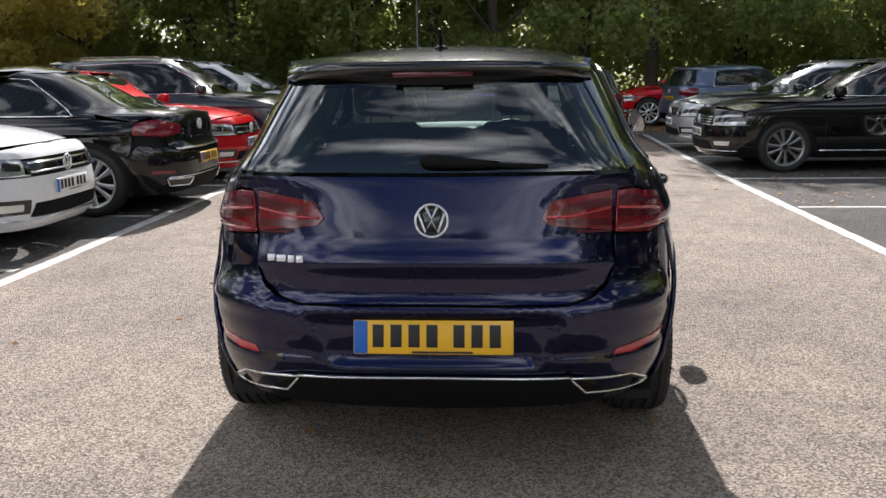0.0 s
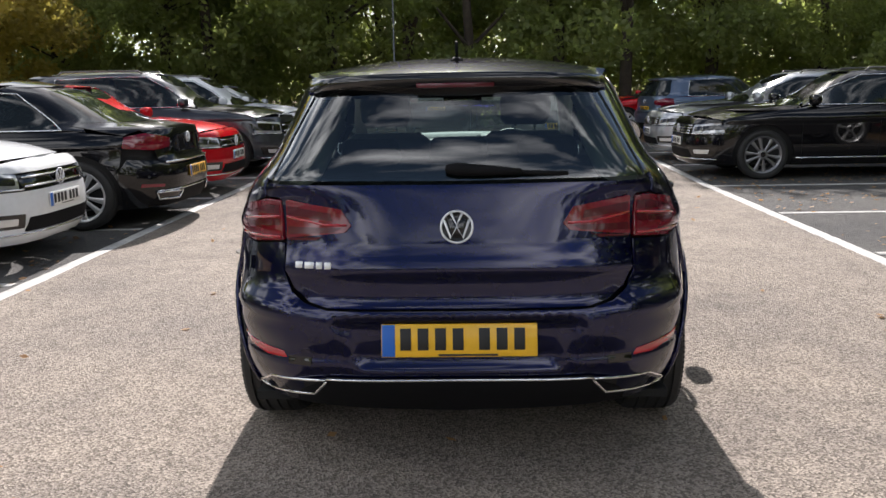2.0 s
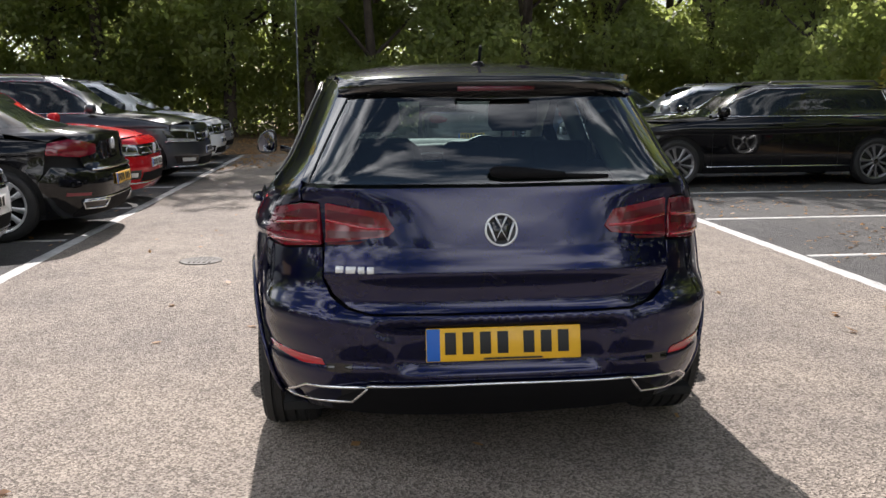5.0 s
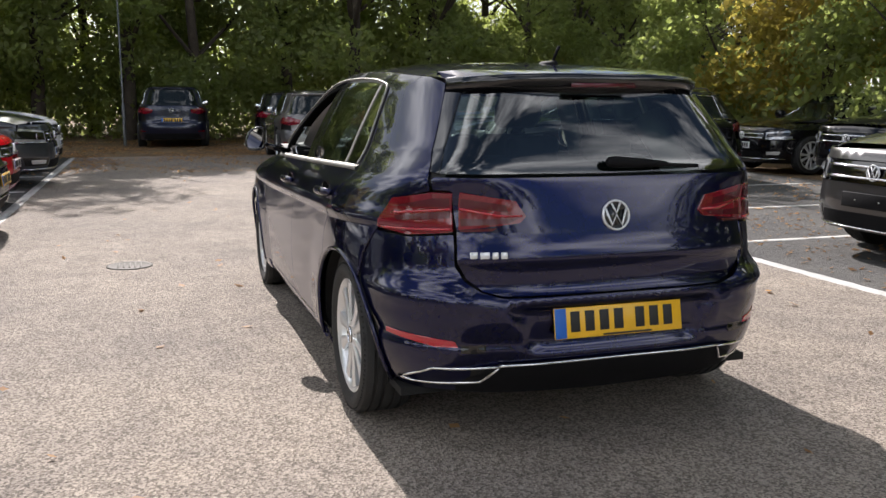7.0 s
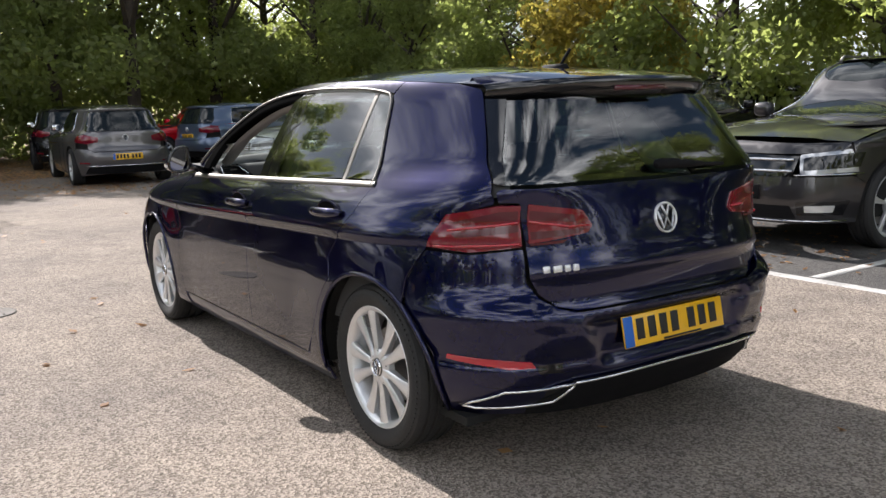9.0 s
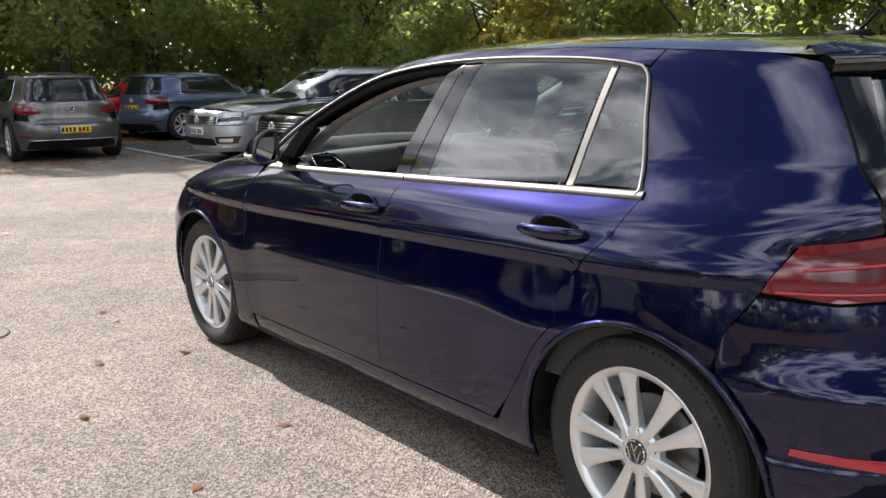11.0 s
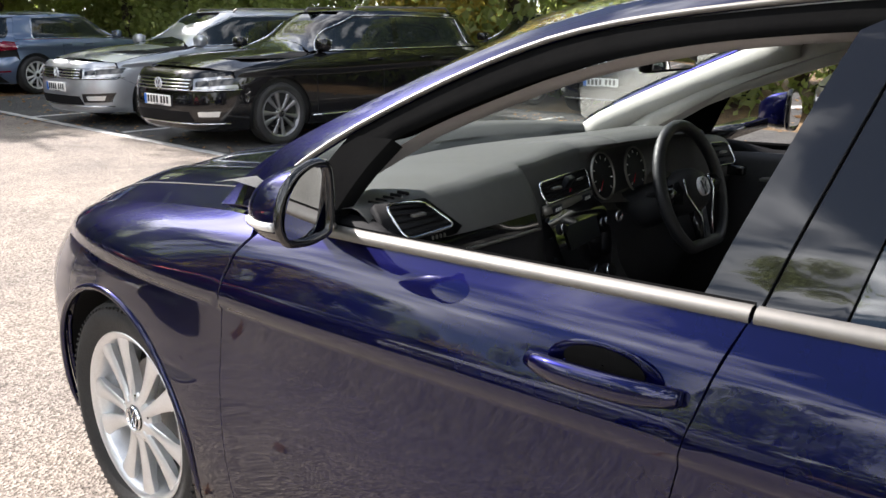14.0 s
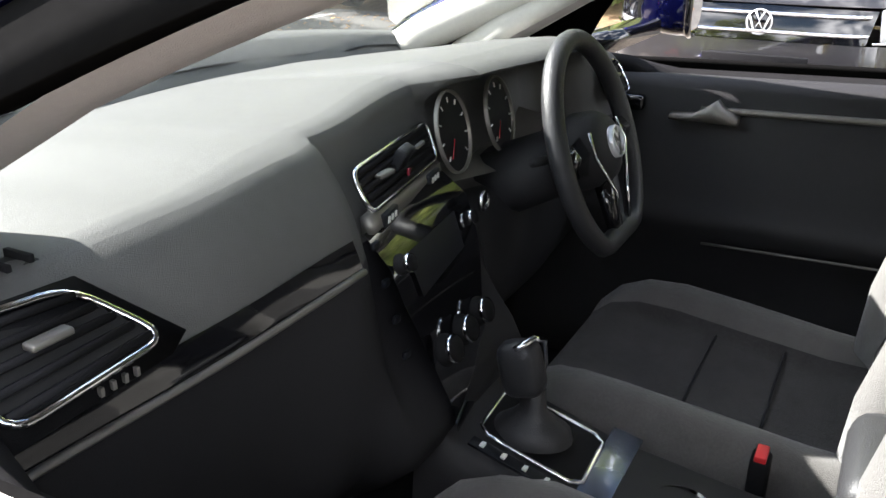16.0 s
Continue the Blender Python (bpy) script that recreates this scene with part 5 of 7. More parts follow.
xs = sorted(set(list(np.linspace(-0.775, 0.715, 70)) + [-0.262, -0.245, 0.07, 0.09, 0.11]))
drows = [dash_row(float(x)) for x in xs]
cut = 27
dash = part("dashboard", loft([r[12:cut] for r in drows]), M_DASH, HERO, "soft grey dashboard, sunlit on top")
part("dash_top", loft([r[:10] for r in drows]), M_DASH, dash)
shelf = []
for row in drows:
    x, y, z = row[0]
    f = [p[0] for p in scr[-1]]
    ye, ze = float(np.interp(x, f, [p[1] for p in scr[-1]])), float(np.interp(x, f, [p[2] for p in scr[-1]]))
    shelf.append([(x, y, z), (x, y + 0.3 * (ye - y), max(z, ze - 0.01) + 0.012), (x, y + 0.75 * (ye - y), ze + 0.010), (x, ye - 0.004, ze - 0.002)])
part("dash_shelf", loft(shelf), M_DASH, dash)
part("dash_edge", loft([r[9:13] for r in drows]), M_DASH, dash)
part("lower_dash", loft([r[cut - 1:] for r in drows]), M_DASHLOW, dash)


def dash_at(x, k, off=0.0):
    """Place on the dashboard at x, k steps down the profile, off towards the cabin."""
    r = dash_row(x)
    i = int(k)
    f = k - i
    p = Vector(r[i]).lerp(Vector(r[min(i + 1, len(r) - 1)]), f)
    t = (Vector(r[min(i + 1, len(r) - 1)]) - Vector(r[i])).normalized()
    n = Vector((0, t.z, -t.y))
    if n.y > 0:
        n = -n
    return p + n * off


# trim strip across the passenger side
gl = [[dash_at(x, k, 0.003) for k in (21.5, 22.5, 23.5, 24.5, 25.2)] for x in np.linspace(-0.75, -0.30, 20)]
tr = part("dash_trim", loft(gl), M_GLOSSBLACK, dash, "gloss black dash strip")
part("chrome_strip", tube([dash_at(x, 25.3, 0.005) for x in np.linspace(-0.76, -0.30, 20)], 0.004, n=6), M_ALU, dash, "thin silver dash strip")


def vent(corners, slats, label="slatted air vent in a silver frame", tab=0.5):
    """An air vent in the plane of four corners (tl, tr, br, bl)."""
    tl, tr_, br, bl = (Vector(c) for c in corners)
    n = (tr_ - tl).cross(bl - tl).normalized()
    if n.y > 0:
        n = -n
    ring = []
    cs = (tl, tr_, br, bl)
    for i in range(4):
        o, c, e = cs[i - 1], cs[i], cs[(i + 1) % 4]
        d = min(0.024, (o - c).length * 0.4, (e - c).length * 0.4)
        p0, p2 = c + (o - c).normalized() * d, c + (e - c).normalized() * d
        ring += [p0 * (1 - t) ** 2 + c * 2 * t * (1 - t) + p2 * t * t for t in (0, 0.2, 0.4, 0.6, 0.8, 1)]
    fr = part("air_vent", tube([p + n * 0.004 for p in ring], 0.0035, True, 6, up=n), M_CHROME, dash, label)
    cen = (tl + tr_ + br + bl) / 4
    part("vent_cavity", loft([[p + n * 0.001 for p in ring], [cen.lerp(p, 0.5) + n * 0.0012 for p in ring], [cen.lerp(p, 0.02) + n * 0.0012 for p in ring]], True), M_DARK, fr)
    for i in range(slats):
        f = (i + 0.6) / (slats + 0.2)
        a, b = tl.lerp(bl, f), tr_.lerp(br, f)
        d = (bl - tl).normalized()
        a, b = a.lerp(b, 0.05), b.lerp(a, 0.05)
        part("slat", loft([[q - d * 0.004 + n * 0.002, q - d * 0.002 + n * 0.008, q + d * 0.003 + n * 0.006, q + d * 0.003 + n * 0.001] for q in (a, b)], True, True), M_TRIM, fr)
    m = tl.lerp(bl, 0.45).lerp(tr_.lerp(br, 0.45), tab)
    boxpart("vent_tab", m + n * 0.010, (0.034, 0.012, 0.006), M_ALU, fr, 0.002)
    return fr


sv = vent([(-0.755, 2.535, 0.994), (-0.650, 2.535, 0.984), (-0.603, 2.492, 0.936), (-0.750, 2.482, 0.934)], 5, "passenger side air vent in a silver frame")
part("vent_surround", loft([[(-0.775, 2.536, 1.0), (-0.64, 2.536, 0.992), (-0.582, 2.490, 0.934), (-0.60, 2.488, 0.922), (-0.77, 2.480, 0.920)], [(-0.765, 2.56, 0.985), (-0.66, 2.56, 0.98), (-0.61, 2.51, 0.93), (-0.62, 2.51, 0.92), (-0.76, 2.51, 0.92)]], True, True), M_TRIM, sv)
for i in range(4):
    boxpart("vent_mark", (-0.672 + 0.011 * i, 2.4855, 0.9265), (0.003, 0.004, 0.007), M_ALU, sv, 0)
mv = vent([(-0.225, 2.574, 0.956), (0.064, 2.634, 0.952), (0.050, 2.606, 0.903), (-0.225, 2.548, 0.910)], 5, "middle air vents in one silver frame", 0.25)
vent([(0.555, 2.535, 0.975), (0.69, 2.540, 0.965), (0.69, 2.505, 0.905), (0.555, 2.505, 0.91)], 4)
hz = boxpart("hazard_switch", (-0.088, 2.588, 0.931), (0.040, 0.016, 0.056), M_DIAL, dash, 0.003, m=Matrix.Rotation(radians(12), 3, "Z") @ Matrix.Rotation(radians(28), 3, "X"))
boxpart("hazard_mark", (-0.088, 2.571, 0.925), (0.010, 0.004, 0.010), M_LAMPRED, hz, 0.001, m=Matrix.Rotation(radians(12), 3, "Z"))
boxpart("vent_tab", (0.0, 2.606, 0.936), (0.034, 0.010, 0.006), M_ALU, mv, 0.002, m=Matrix.Rotation(radians(12), 3, "Z"))
part("vent_strip", loft([[(x, 2.546 + (x + 0.225) * 0.205 + dy, 0.899 - (x + 0.225) * 0.02 + dz) for dy, dz in ((0.012, 0.008), (-0.004, 0.006), (-0.008, -0.010), (0.010, -0.014))] for x in np.linspace(-0.228, 0.05, 8)], True, True), M_ALU, dash, "silver strip below the middle vents")
for x in (-0.175, 0.005):
    sm = boxpart("strip_switch", (x, 2.540 + (x + 0.225) * 0.205, 0.895 - (x + 0.225) * 0.02), (0.048, 0.010, 0.017), M_DIAL, dash, 0.002, m=Matrix.Rotation(radians(11.5), 3, "Z"))
    for k in (-0.012, 0.0, 0.012):
        boxpart("switch_mark", (x + k, 2.5345 + (x + k + 0.225) * 0.205, 0.895 - (x + 0.225) * 0.02), (0.005, 0.002, 0.008), M_PLATEWHITE, sm, 0)
# demister grille at the dash corner
dg = boxpart("demister_grille", (-0.672, 2.605, 0.979), (0.10, 0.034, 0.012), M_DARK, dash, 0.004, m=Matrix.Rotation(radians(-6), 3, "Y"))
for i in range(5):
    boxpart("grille_rib", (-0.712 + 0.020 * i, 2.605, 0.9805 + 0.0022 * i), (0.005, 0.030, 0.012), M_TRIM, dg, 0.001)
# instrument binnacle
for x, y, z in ((0.124, 2.618, 0.926), (0.272, 2.608, 0.926)):
    turn_d = Matrix.Translation((x, y, z)) @ Matrix.Rotation(math.pi + radians(6), 4, "Z") @ Matrix.Rotation(radians(14), 4, "X")
    bm = lathe([(0.002, 0.0600), (0.007, 0.0605), (0.009, 0.0625), (0.007, 0.0640), (0.002, 0.0645)], 40, "y")
    bmesh.ops.transform(bm, matrix=turn_d, verts=bm.verts)
    dial = part("dial_ring", bm, M_ALU, dash, "silver-ringed instrument dial")
    bm = lathe([(0.003, 0.001), (0.003, 0.060)], 40, "y")
    bmesh.ops.transform(bm, matrix=turn_d, verts=bm.verts)
    part("dial_face", bm, M_DIAL, dial)
    for j in range(9):
        a = radians(225 - 33.75 * j)
        part("dial_mark", tube([turn_d @ Vector((r_ * math.cos(a), 0.005, r_ * math.sin(a))) for r_ in (0.045, 0.053)], 0.0014, n=4), M_PLATEWHITE, dial)
    part("needle", tube([turn_d @ Vector((0.008, 0.007, -0.01)), turn_d @ Vector((0.030, 0.007, -0.036))], 0.0012, n=4), M_LAMPLINE, dial)
part("binnacle_base", loft([[(0.07, 2.588, 0.866), (0.20, 2.578, 0.850), (0.36, 2.572, 0.858), (0.42, 2.575, 0.90)], [(0.07, 2.64, 0.876), (0.20, 2.64, 0.866), (0.36, 2.63, 0.872), (0.42, 2.63, 0.91)]]), M_ALU, dash, "satin strip below the dials")
# middle stack
rowsS = []
for z, y, xl, xr in ((0.890, 2.553, -0.236, 0.045), (0.86, 2.512, -0.250, 0.045), (0.81, 2.495, -0.240, 0.043), (0.78, 2.485, -0.230, 0.035), (0.72, 2.470, -0.205, 0.002), (0.66, 2.455, -0.180, -0.008), (0.61, 2.45, -0.165, -0.015)):
    rowsS.append([(xl + (xr - xl) * i / 8, y + (xl + (xr - xl) * i / 8 + 0.2) * 0.16, z) for i in range(9)])
stack = part("centre_panel", loft(rowsS), M_GLOSSBLACK, dash, "gloss black middle stack with chrome-ringed knobs")
part("touch_screen", loft([[Vector(p) + Vector((0.012 if i == 1 else -0.012, -0.003, -0.004)) for i, p in ((1, r[1]), (7, r[7]))] for r in rowsS[:3]]), M_DIAL, stack)


def knob(c, r=0.016, depth=0.018):
    bm = lathe([(0, r * 1.15), (0.004, r * 1.15), (0.006, r), (depth, r * 0.92), (depth + 0.002, r * 0.7), (depth + 0.002, 0.001)], 24, "y")
    bmesh.ops.transform(bm, matrix=Matrix.Translation(c) @ Matrix.Rotation(math.pi, 4, "Z") @ Matrix.Rotation(radians(22), 4, "X"), verts=bm.verts)
    k = part("knob", bm, M_TRIM, stack, "black knob with a chrome ring")
    bm = lathe([(depth * 0.7, r * 1.0), (depth * 0.85, r * 1.06), (depth * 1.0, r * 0.98)], 24, "y")
    bmesh.ops.transform(bm, matrix=Matrix.Translation(c) @ Matrix.Rotation(math.pi, 4, "Z") @ Matrix.Rotation(radians(22), 4, "X"), verts=bm.verts)
    part("knob_ring", bm, M_CHROME, k)


knob((-0.237, 2.499, 0.862), 0.011)
knob((0.024, 2.545, 0.830), 0.011)
for x, y, z in ((-0.186, 2.466, 0.737), (-0.112, 2.480, 0.729), (-0.036, 2.492, 0.721)):
    knob((x, y, z), 0.018)
for i in range(4):
    boxpart("stack_button", (-0.243 + 0.003 * i, 2.528 - 0.012 * i, 0.882 - 0.045 * i), (0.014, 0.006, 0.010), M_DIAL, stack, 0.002)
# tunnel console
rowsC = []
for y, z, xl, xr in ((2.50, 0.65, -0.190, 0.022), (2.475, 0.610, -0.180, 0.022), (2.44, 0.592, -0.178, 0.022), (2.29, 0.550, -0.180, 0.018), (2.10, 0.530, -0.185, 0.010), (1.75, 0.545, -0.19, 0.0)):
    rowsC.append([(xl - 0.03, y, 0.30), (xl - 0.012, y, z - 0.05), (xl, y, z - 0.008), (xl + 0.012, y, z), (xr - 0.012, y, z), (xr, y, z - 0.008), (xr + 0.012, y, z - 0.05), (xr + 0.03, y, 0.30)])
cons = part("tunnel_console", loft(rowsC), M_DASHLOW, HERO)
gc = [Vector(c) for c in ((-0.130, 2.443, 0.597), (-0.012, 2.450, 0.599), (-0.013, 2.302, 0.558), (-0.132, 2.298, 0.557))]
ring = []
for a, b in zip(gc, gc[1:] + gc[:1]):
    ring += [a.lerp(b, 0.1 + 0.8 * j / 5) for j in range(6)]
gp = part("gear_surround", tube(ring, 0.004, True, 6), M_CHROME, cons, "chrome gear lever surround")
cen = sum(gc, Vector()) / 4
part("gear_panel", loft([ring, [cen.lerp(p, 0.02) + Vector((0, 0, 0.002)) for p in ring]], True), M_TRIM, gp)
bm = lathe([(0.0, 0.036), (0.012, 0.034), (0.022, 0.026), (0.030, 0.019), (0.042, 0.012), (0.085, 0.009), (0.09, 0.001)], 24, "z")
bmesh.ops.transform(bm, matrix=Matrix.Translation((-0.082, 2.385, 0.582)) @ Matrix.Diagonal((1.25, 1.6, 1.0, 1)), verts=bm.verts)
lev = part("gear_lever", bm, M_LEATHER, cons, "gear lever with a chrome-edged black knob")
bm = bmesh.new()
box(bm, (-0.096, 2.398, 0.686), (0.046, 0.058, 0.078), 0.018, Matrix.Rotation(radians(-14), 3, "X"), 3)
part("lever_knob", bm, M_LEATHER, lev)
part("knob_frame", tube([(-0.120, 2.40, 0.722), (-0.096, 2.385, 0.732), (-0.074, 2.378, 0.722), (-0.072, 2.376, 0.685), (-0.074, 2.380, 0.650), (-0.096, 2.385, 0.646)], 0.005, n=6), M_CHROME, lev)
boxpart("console_buttons", (-0.153, 2.37, 0.5755), (0.020, 0.15, 0.004), M_DIAL, cons, 0.001, m=Matrix.Rotation(radians(15.5), 3, "X"))
boxpart("console_plate", (-0.072, 2.28, 0.5495), (0.20, 0.045, 0.006), M_PLATEDARK, cons, 0.002, m=Matrix.Rotation(radians(12), 3, "X"))
for i in range(4):
    boxpart("button_mark", (-0.153, 2.425 - 0.03 * i, 0.5935 - 0.0083 * i), (0.010, 0.006, 0.003), M_PLATEWHITE, cons, 0)
for y in (2.20, 2.12):
    bm = lathe([(0.006, 0.042), (0.010, 0.044), (0.012, 0.040), (-0.05, 0.036), (-0.05, 0.001)], 28, "z")
    bmesh.ops.translate(bm, vec=(-0.085, y - 0.02, 0.530), verts=bm.verts)
    part("cup_holder", bm, M_GLOSSBLACK, cons)
boxpart("centre_armrest", (-0.10, 1.86, 0.66), (0.19, 0.30, 0.09), M_LEATHER, HERO, 0.03, seg=3)
# steering wheel
SWC = Vector((0.285, 2.438, 0.893))
SWM = Matrix.Rotation(radians(-19), 3, "X")
pts = []
for i in range(48):
    a = 2 * math.pi * i / 48
    rr = 0.170
    z = rr * math.sin(a)
    z = max(z, -0.150)
    pts.append(SWC + SWM @ Vector((rr * 0.93 * math.cos(a), 0, z)))
sw = part("steering_wheel", tube(pts, 0.0165, True, 12, up=SWM @ Vector((0, 1, 0))), M_LEATHER, HERO, "black leather three-spoke steering wheel")
bm = lathe([(0.0, 0.070), (0.03, 0.068), (0.050, 0.055), (0.058, 0.030), (0.060, 0.001)], 32, "y")
bmesh.ops.transform(bm, matrix=Matrix.Translation(SWC + SWM @ Vector((0, 0.03, -0.005))) @ SWM.to_4x4() @ Matrix.Rotation(math.pi, 4, "Z") @ Matrix.Diagonal((1.12, 1, 0.9, 1)), verts=bm.verts)
part("wheel_boss", bm, M_DASHLOW, sw)
badge(sw, SWC + SWM @ Vector((0, -0.032, 0.0)), SWM, 0.026)
for s in (-1, 1):
    part("wheel_spoke", loft([[SWC + SWM @ Vector((s * x, y, z)) for x, y, z in ((0.06, 0.0, 0.028), (0.06, -0.012, 0.0), (0.06, 0.0, -0.035), (0.06, 0.015, 0.0))], [SWC + SWM @ Vector((s * x, y, z)) for x, y, z in ((0.165, -0.005, 0.018), (0.165, -0.014, 0.0), (0.165, -0.005, -0.02), (0.165, 0.006, 0.0))]], True, True), M_GLOSSBLACK, sw)
    part("spoke_trim", tube([SWC + SWM @ Vector((s * 0.066, -0.018, 0.03)), SWC + SWM @ Vector((s * 0.075, -0.022, -0.01)), SWC + SWM @ Vector((s * 0.03, -0.024, -0.075)), SWC + SWM @ Vector((s * 0.022, -0.016, -0.13))], 0.0028, n=6), M_CHROME, sw)
part("lower_spoke", loft([[SWC + SWM @ Vector((x, y, -0.05)) for x, y in ((-0.03, -0.012), (0.03, -0.012), (0.03, 0.01), (-0.03, 0.01))], [SWC + SWM @ Vector((x, y, -0.15)) for x, y in ((-0.022, -0.008), (0.022, -0.008), (0.022, 0.008), (-0.022, 0.008))]], True, True), M_GLOSSBLACK, sw)
part("steering_column", loft([[SWC + SWM @ Vector((r * math.cos(a), 0.04, -0.01 + r * math.sin(a))) for a in np.linspace(0, 2 * math.pi, 16, endpoint=False)] for r in (0.055,)] + [[Vector((0.27 + 0.085 * math.cos(a), 2.62, 0.80 + 0.07 * math.sin(a))) for a in np.linspace(0, 2 * math.pi, 16, endpoint=False)]], True, True), M_DASHLOW, HERO)
for s in (-1, 1):
    part("column_stalk", tube([SWC + SWM @ Vector((s * 0.05, 0.055, 0)), SWC + SWM @ Vector((s * 0.14, 0.05, 0.015))], 0.008, n=8), M_DASHLOW, HERO)
part("ignition_ring", tube([Vector((0.125 + 0.014 * math.cos(a), 2.56, 0.825 + 0.014 * math.sin(a))) for a in np.linspace(0, 2 * math.pi, 14, endpoint=False)], 0.004, True, 6, up=Vector((0, 1, 0))), M_CHROME, HERO)


# seats
def seat(cx, label):
    s = tagged(new("front_seat"), label, "seat", "front seats")

    def cushion(stations, width, thick, name, material, par, y_sign):
        rows = []
        for (y, z, w, d) in stations:
            row = []
            for i in range(21):
                f = -1 + 2 * i / 20
                lift = d * float(sstep(0.48, 0.80, abs(f))) - d * 0.9 * float(sstep(0.86, 1.0, abs(f)))
                row.append((f * w, y, z, lift))
            rows.append(row)
        return rows
    base = [(1.95, 0.505, 0.25, 0.03), (2.05, 0.500, 0.255, 0.045), (2.20, 0.515, 0.26, 0.05), (2.32, 0.532, 0.262, 0.045), (2.39, 0.540, 0.252, 0.035), (2.44, 0.537, 0.232, 0.02), (2.470, 0.520, 0.205, 0.008), (2.482, 0.480, 0.19, 0.0), (2.46, 0.38, 0.19, 0.0)]
    rows = cushion(base, 0, 0, "", None, None, 1)
    mid = [[(x, y, z + l) for x, y, z, l in r if abs(x) <= abs(r[-1][0]) * 0.62] for r in rows]
    cu = part("seat_cushion", loft(mid), M_SEAT, s, "charcoal suede-like seat cushion")
    for sgn in (-1, 1):
        side = []
        for r in rows:
            pts = [(x, y, z + l) for x, y, z, l in r if x * sgn >= abs(r[-1][0]) * 0.58]
            pts.sort(key=lambda p: p[0] * sgn)
            side.append(pts + [(sgn * abs(r[-1][0]) * 1.0, r[0][1], 0.36)])
        part("bolster", loft(side), M_BOLSTER, s)
    for y in (2.12, 2.24, 2.34):
        r = [(x * 0.56, y, 0.507 + 0.12 * (y - 2.05) * 0.55 + 0.002) for x in np.linspace(-0.26, 0.26, 8)]
        part("seam", tube(r, 0.0025, n=4), M_DASHLOW, cu)
    # backrest: leaning back
    back = []
    for h, w, d, t in ((0.0, 0.235, 0.03, 0.10), (0.12, 0.25, 0.06, 0.11), (0.28, 0.265, 0.075, 0.11), (0.44, 0.265, 0.06, 0.10), (0.54, 0.23, 0.03, 0.09), (0.59, 0.17, 0.0, 0.06)):
        y, z = 1.985 - h * 0.32, 0.53 + h * 0.95
        ring = []
        for i in range(25):
            f = -1 + 2 * i / 24
            lift = d * float(sstep(0.45, 0.8, abs(f))) - d * float(sstep(0.85, 1.0, abs(f)))
            ring.append((f * w, y + lift, z + 0.3 * lift * 0))
        ring += [(w * math.cos(a), y - t * math.sin(a), z) for a in np.linspace(0.15, math.pi - 0.15, 8)]
        back.append(ring)
    part("backrest", loft(back, True, True), M_BOLSTER, s, "pale grey cloth backrest")
    inner = [[(f * w * 0.55, 1.985 - h * 0.32 + 0.006 + 0.004 * (1 - f * f), 0.53 + h * 0.95) for f in np.linspace(-1, 1, 9)] for h, w in ((0.03, 0.24), (0.2, 0.25), (0.4, 0.255), (0.5, 0.235))]
    part("back_panel", loft(inner), M_SEAT, s)
    hr = []
    for h, w, t in ((0.0, 0.10, 0.04), (0.03, 0.125, 0.055), (0.11, 0.13, 0.058), (0.17, 0.115, 0.045), (0.185, 0.08, 0.02)):
        hr.append([(w * math.copysign(abs(math.cos(a)) ** 0.6, math.cos(a)), 1.76 - 0.2 * h + t * math.copysign(abs(math.sin(a)) ** 0.7, math.sin(a)), 1.125 + h) for a in np.linspace(0, 2 * math.pi, 20, endpoint=False)])
    head_ = part("headrest", loft(hr, True, True), M_BOLSTER, s)
    for q in (-0.05, 0.05):
        part("headrest_post", tube([(q, 1.80, 1.06), (q, 1.765, 1.13)], 0.006), M_CHROME, head_)
    boxpart("seat_base", (0, 2.17, 0.31), (0.42, 0.44, 0.16), M_DASHLOW, s, 0.02)
    s.location = (cx, 0, 0)
    return s


seat(0.325, "grey and charcoal cloth driver's seat")
seat(-0.385, "grey and charcoal cloth passenger seat")
bk = boxpart("buckle_stalk", (0.046, 2.103, 0.512), (0.040, 0.026, 0.10), M_TRIM, HERO, 0.006, "seat belt buckle with a red button")
boxpart("buckle_button", (0.046, 2.103, 0.564), (0.036, 0.016, 0.010), M_REDBTN, bk, 0.002)
rb_ = tagged(new("rear_bench"), "dark cloth rear bench seat", "seat")
boxpart("bench_cushion", (0, 1.18, 0.47), (1.22, 0.50, 0.20), M_SEAT, rb_, 0.06, seg=3)
boxpart("bench_back", (0, 0.92, 0.76), (1.20, 0.16, 0.56), M_SEAT, rb_, 0.06, m=Matrix.Rotation(radians(16), 3, "X"), seg=3)
for x in (-0.36, 0.0, 0.36):
    boxpart("bench_headrest", (x, 0.84, 1.06), (0.24, 0.09, 0.12), M_SEAT, rb_, 0.035, seg=3)
boxpart("parcel_shelf", (0, 0.55, 0.955), (1.14, 0.56, 0.02), M_CARPET, HERO, 0.006)
boxpart("cabin_floor", (0, 1.95, 0.29), (1.44, 2.0, 0.02), M_CARPET, HERO, 0)
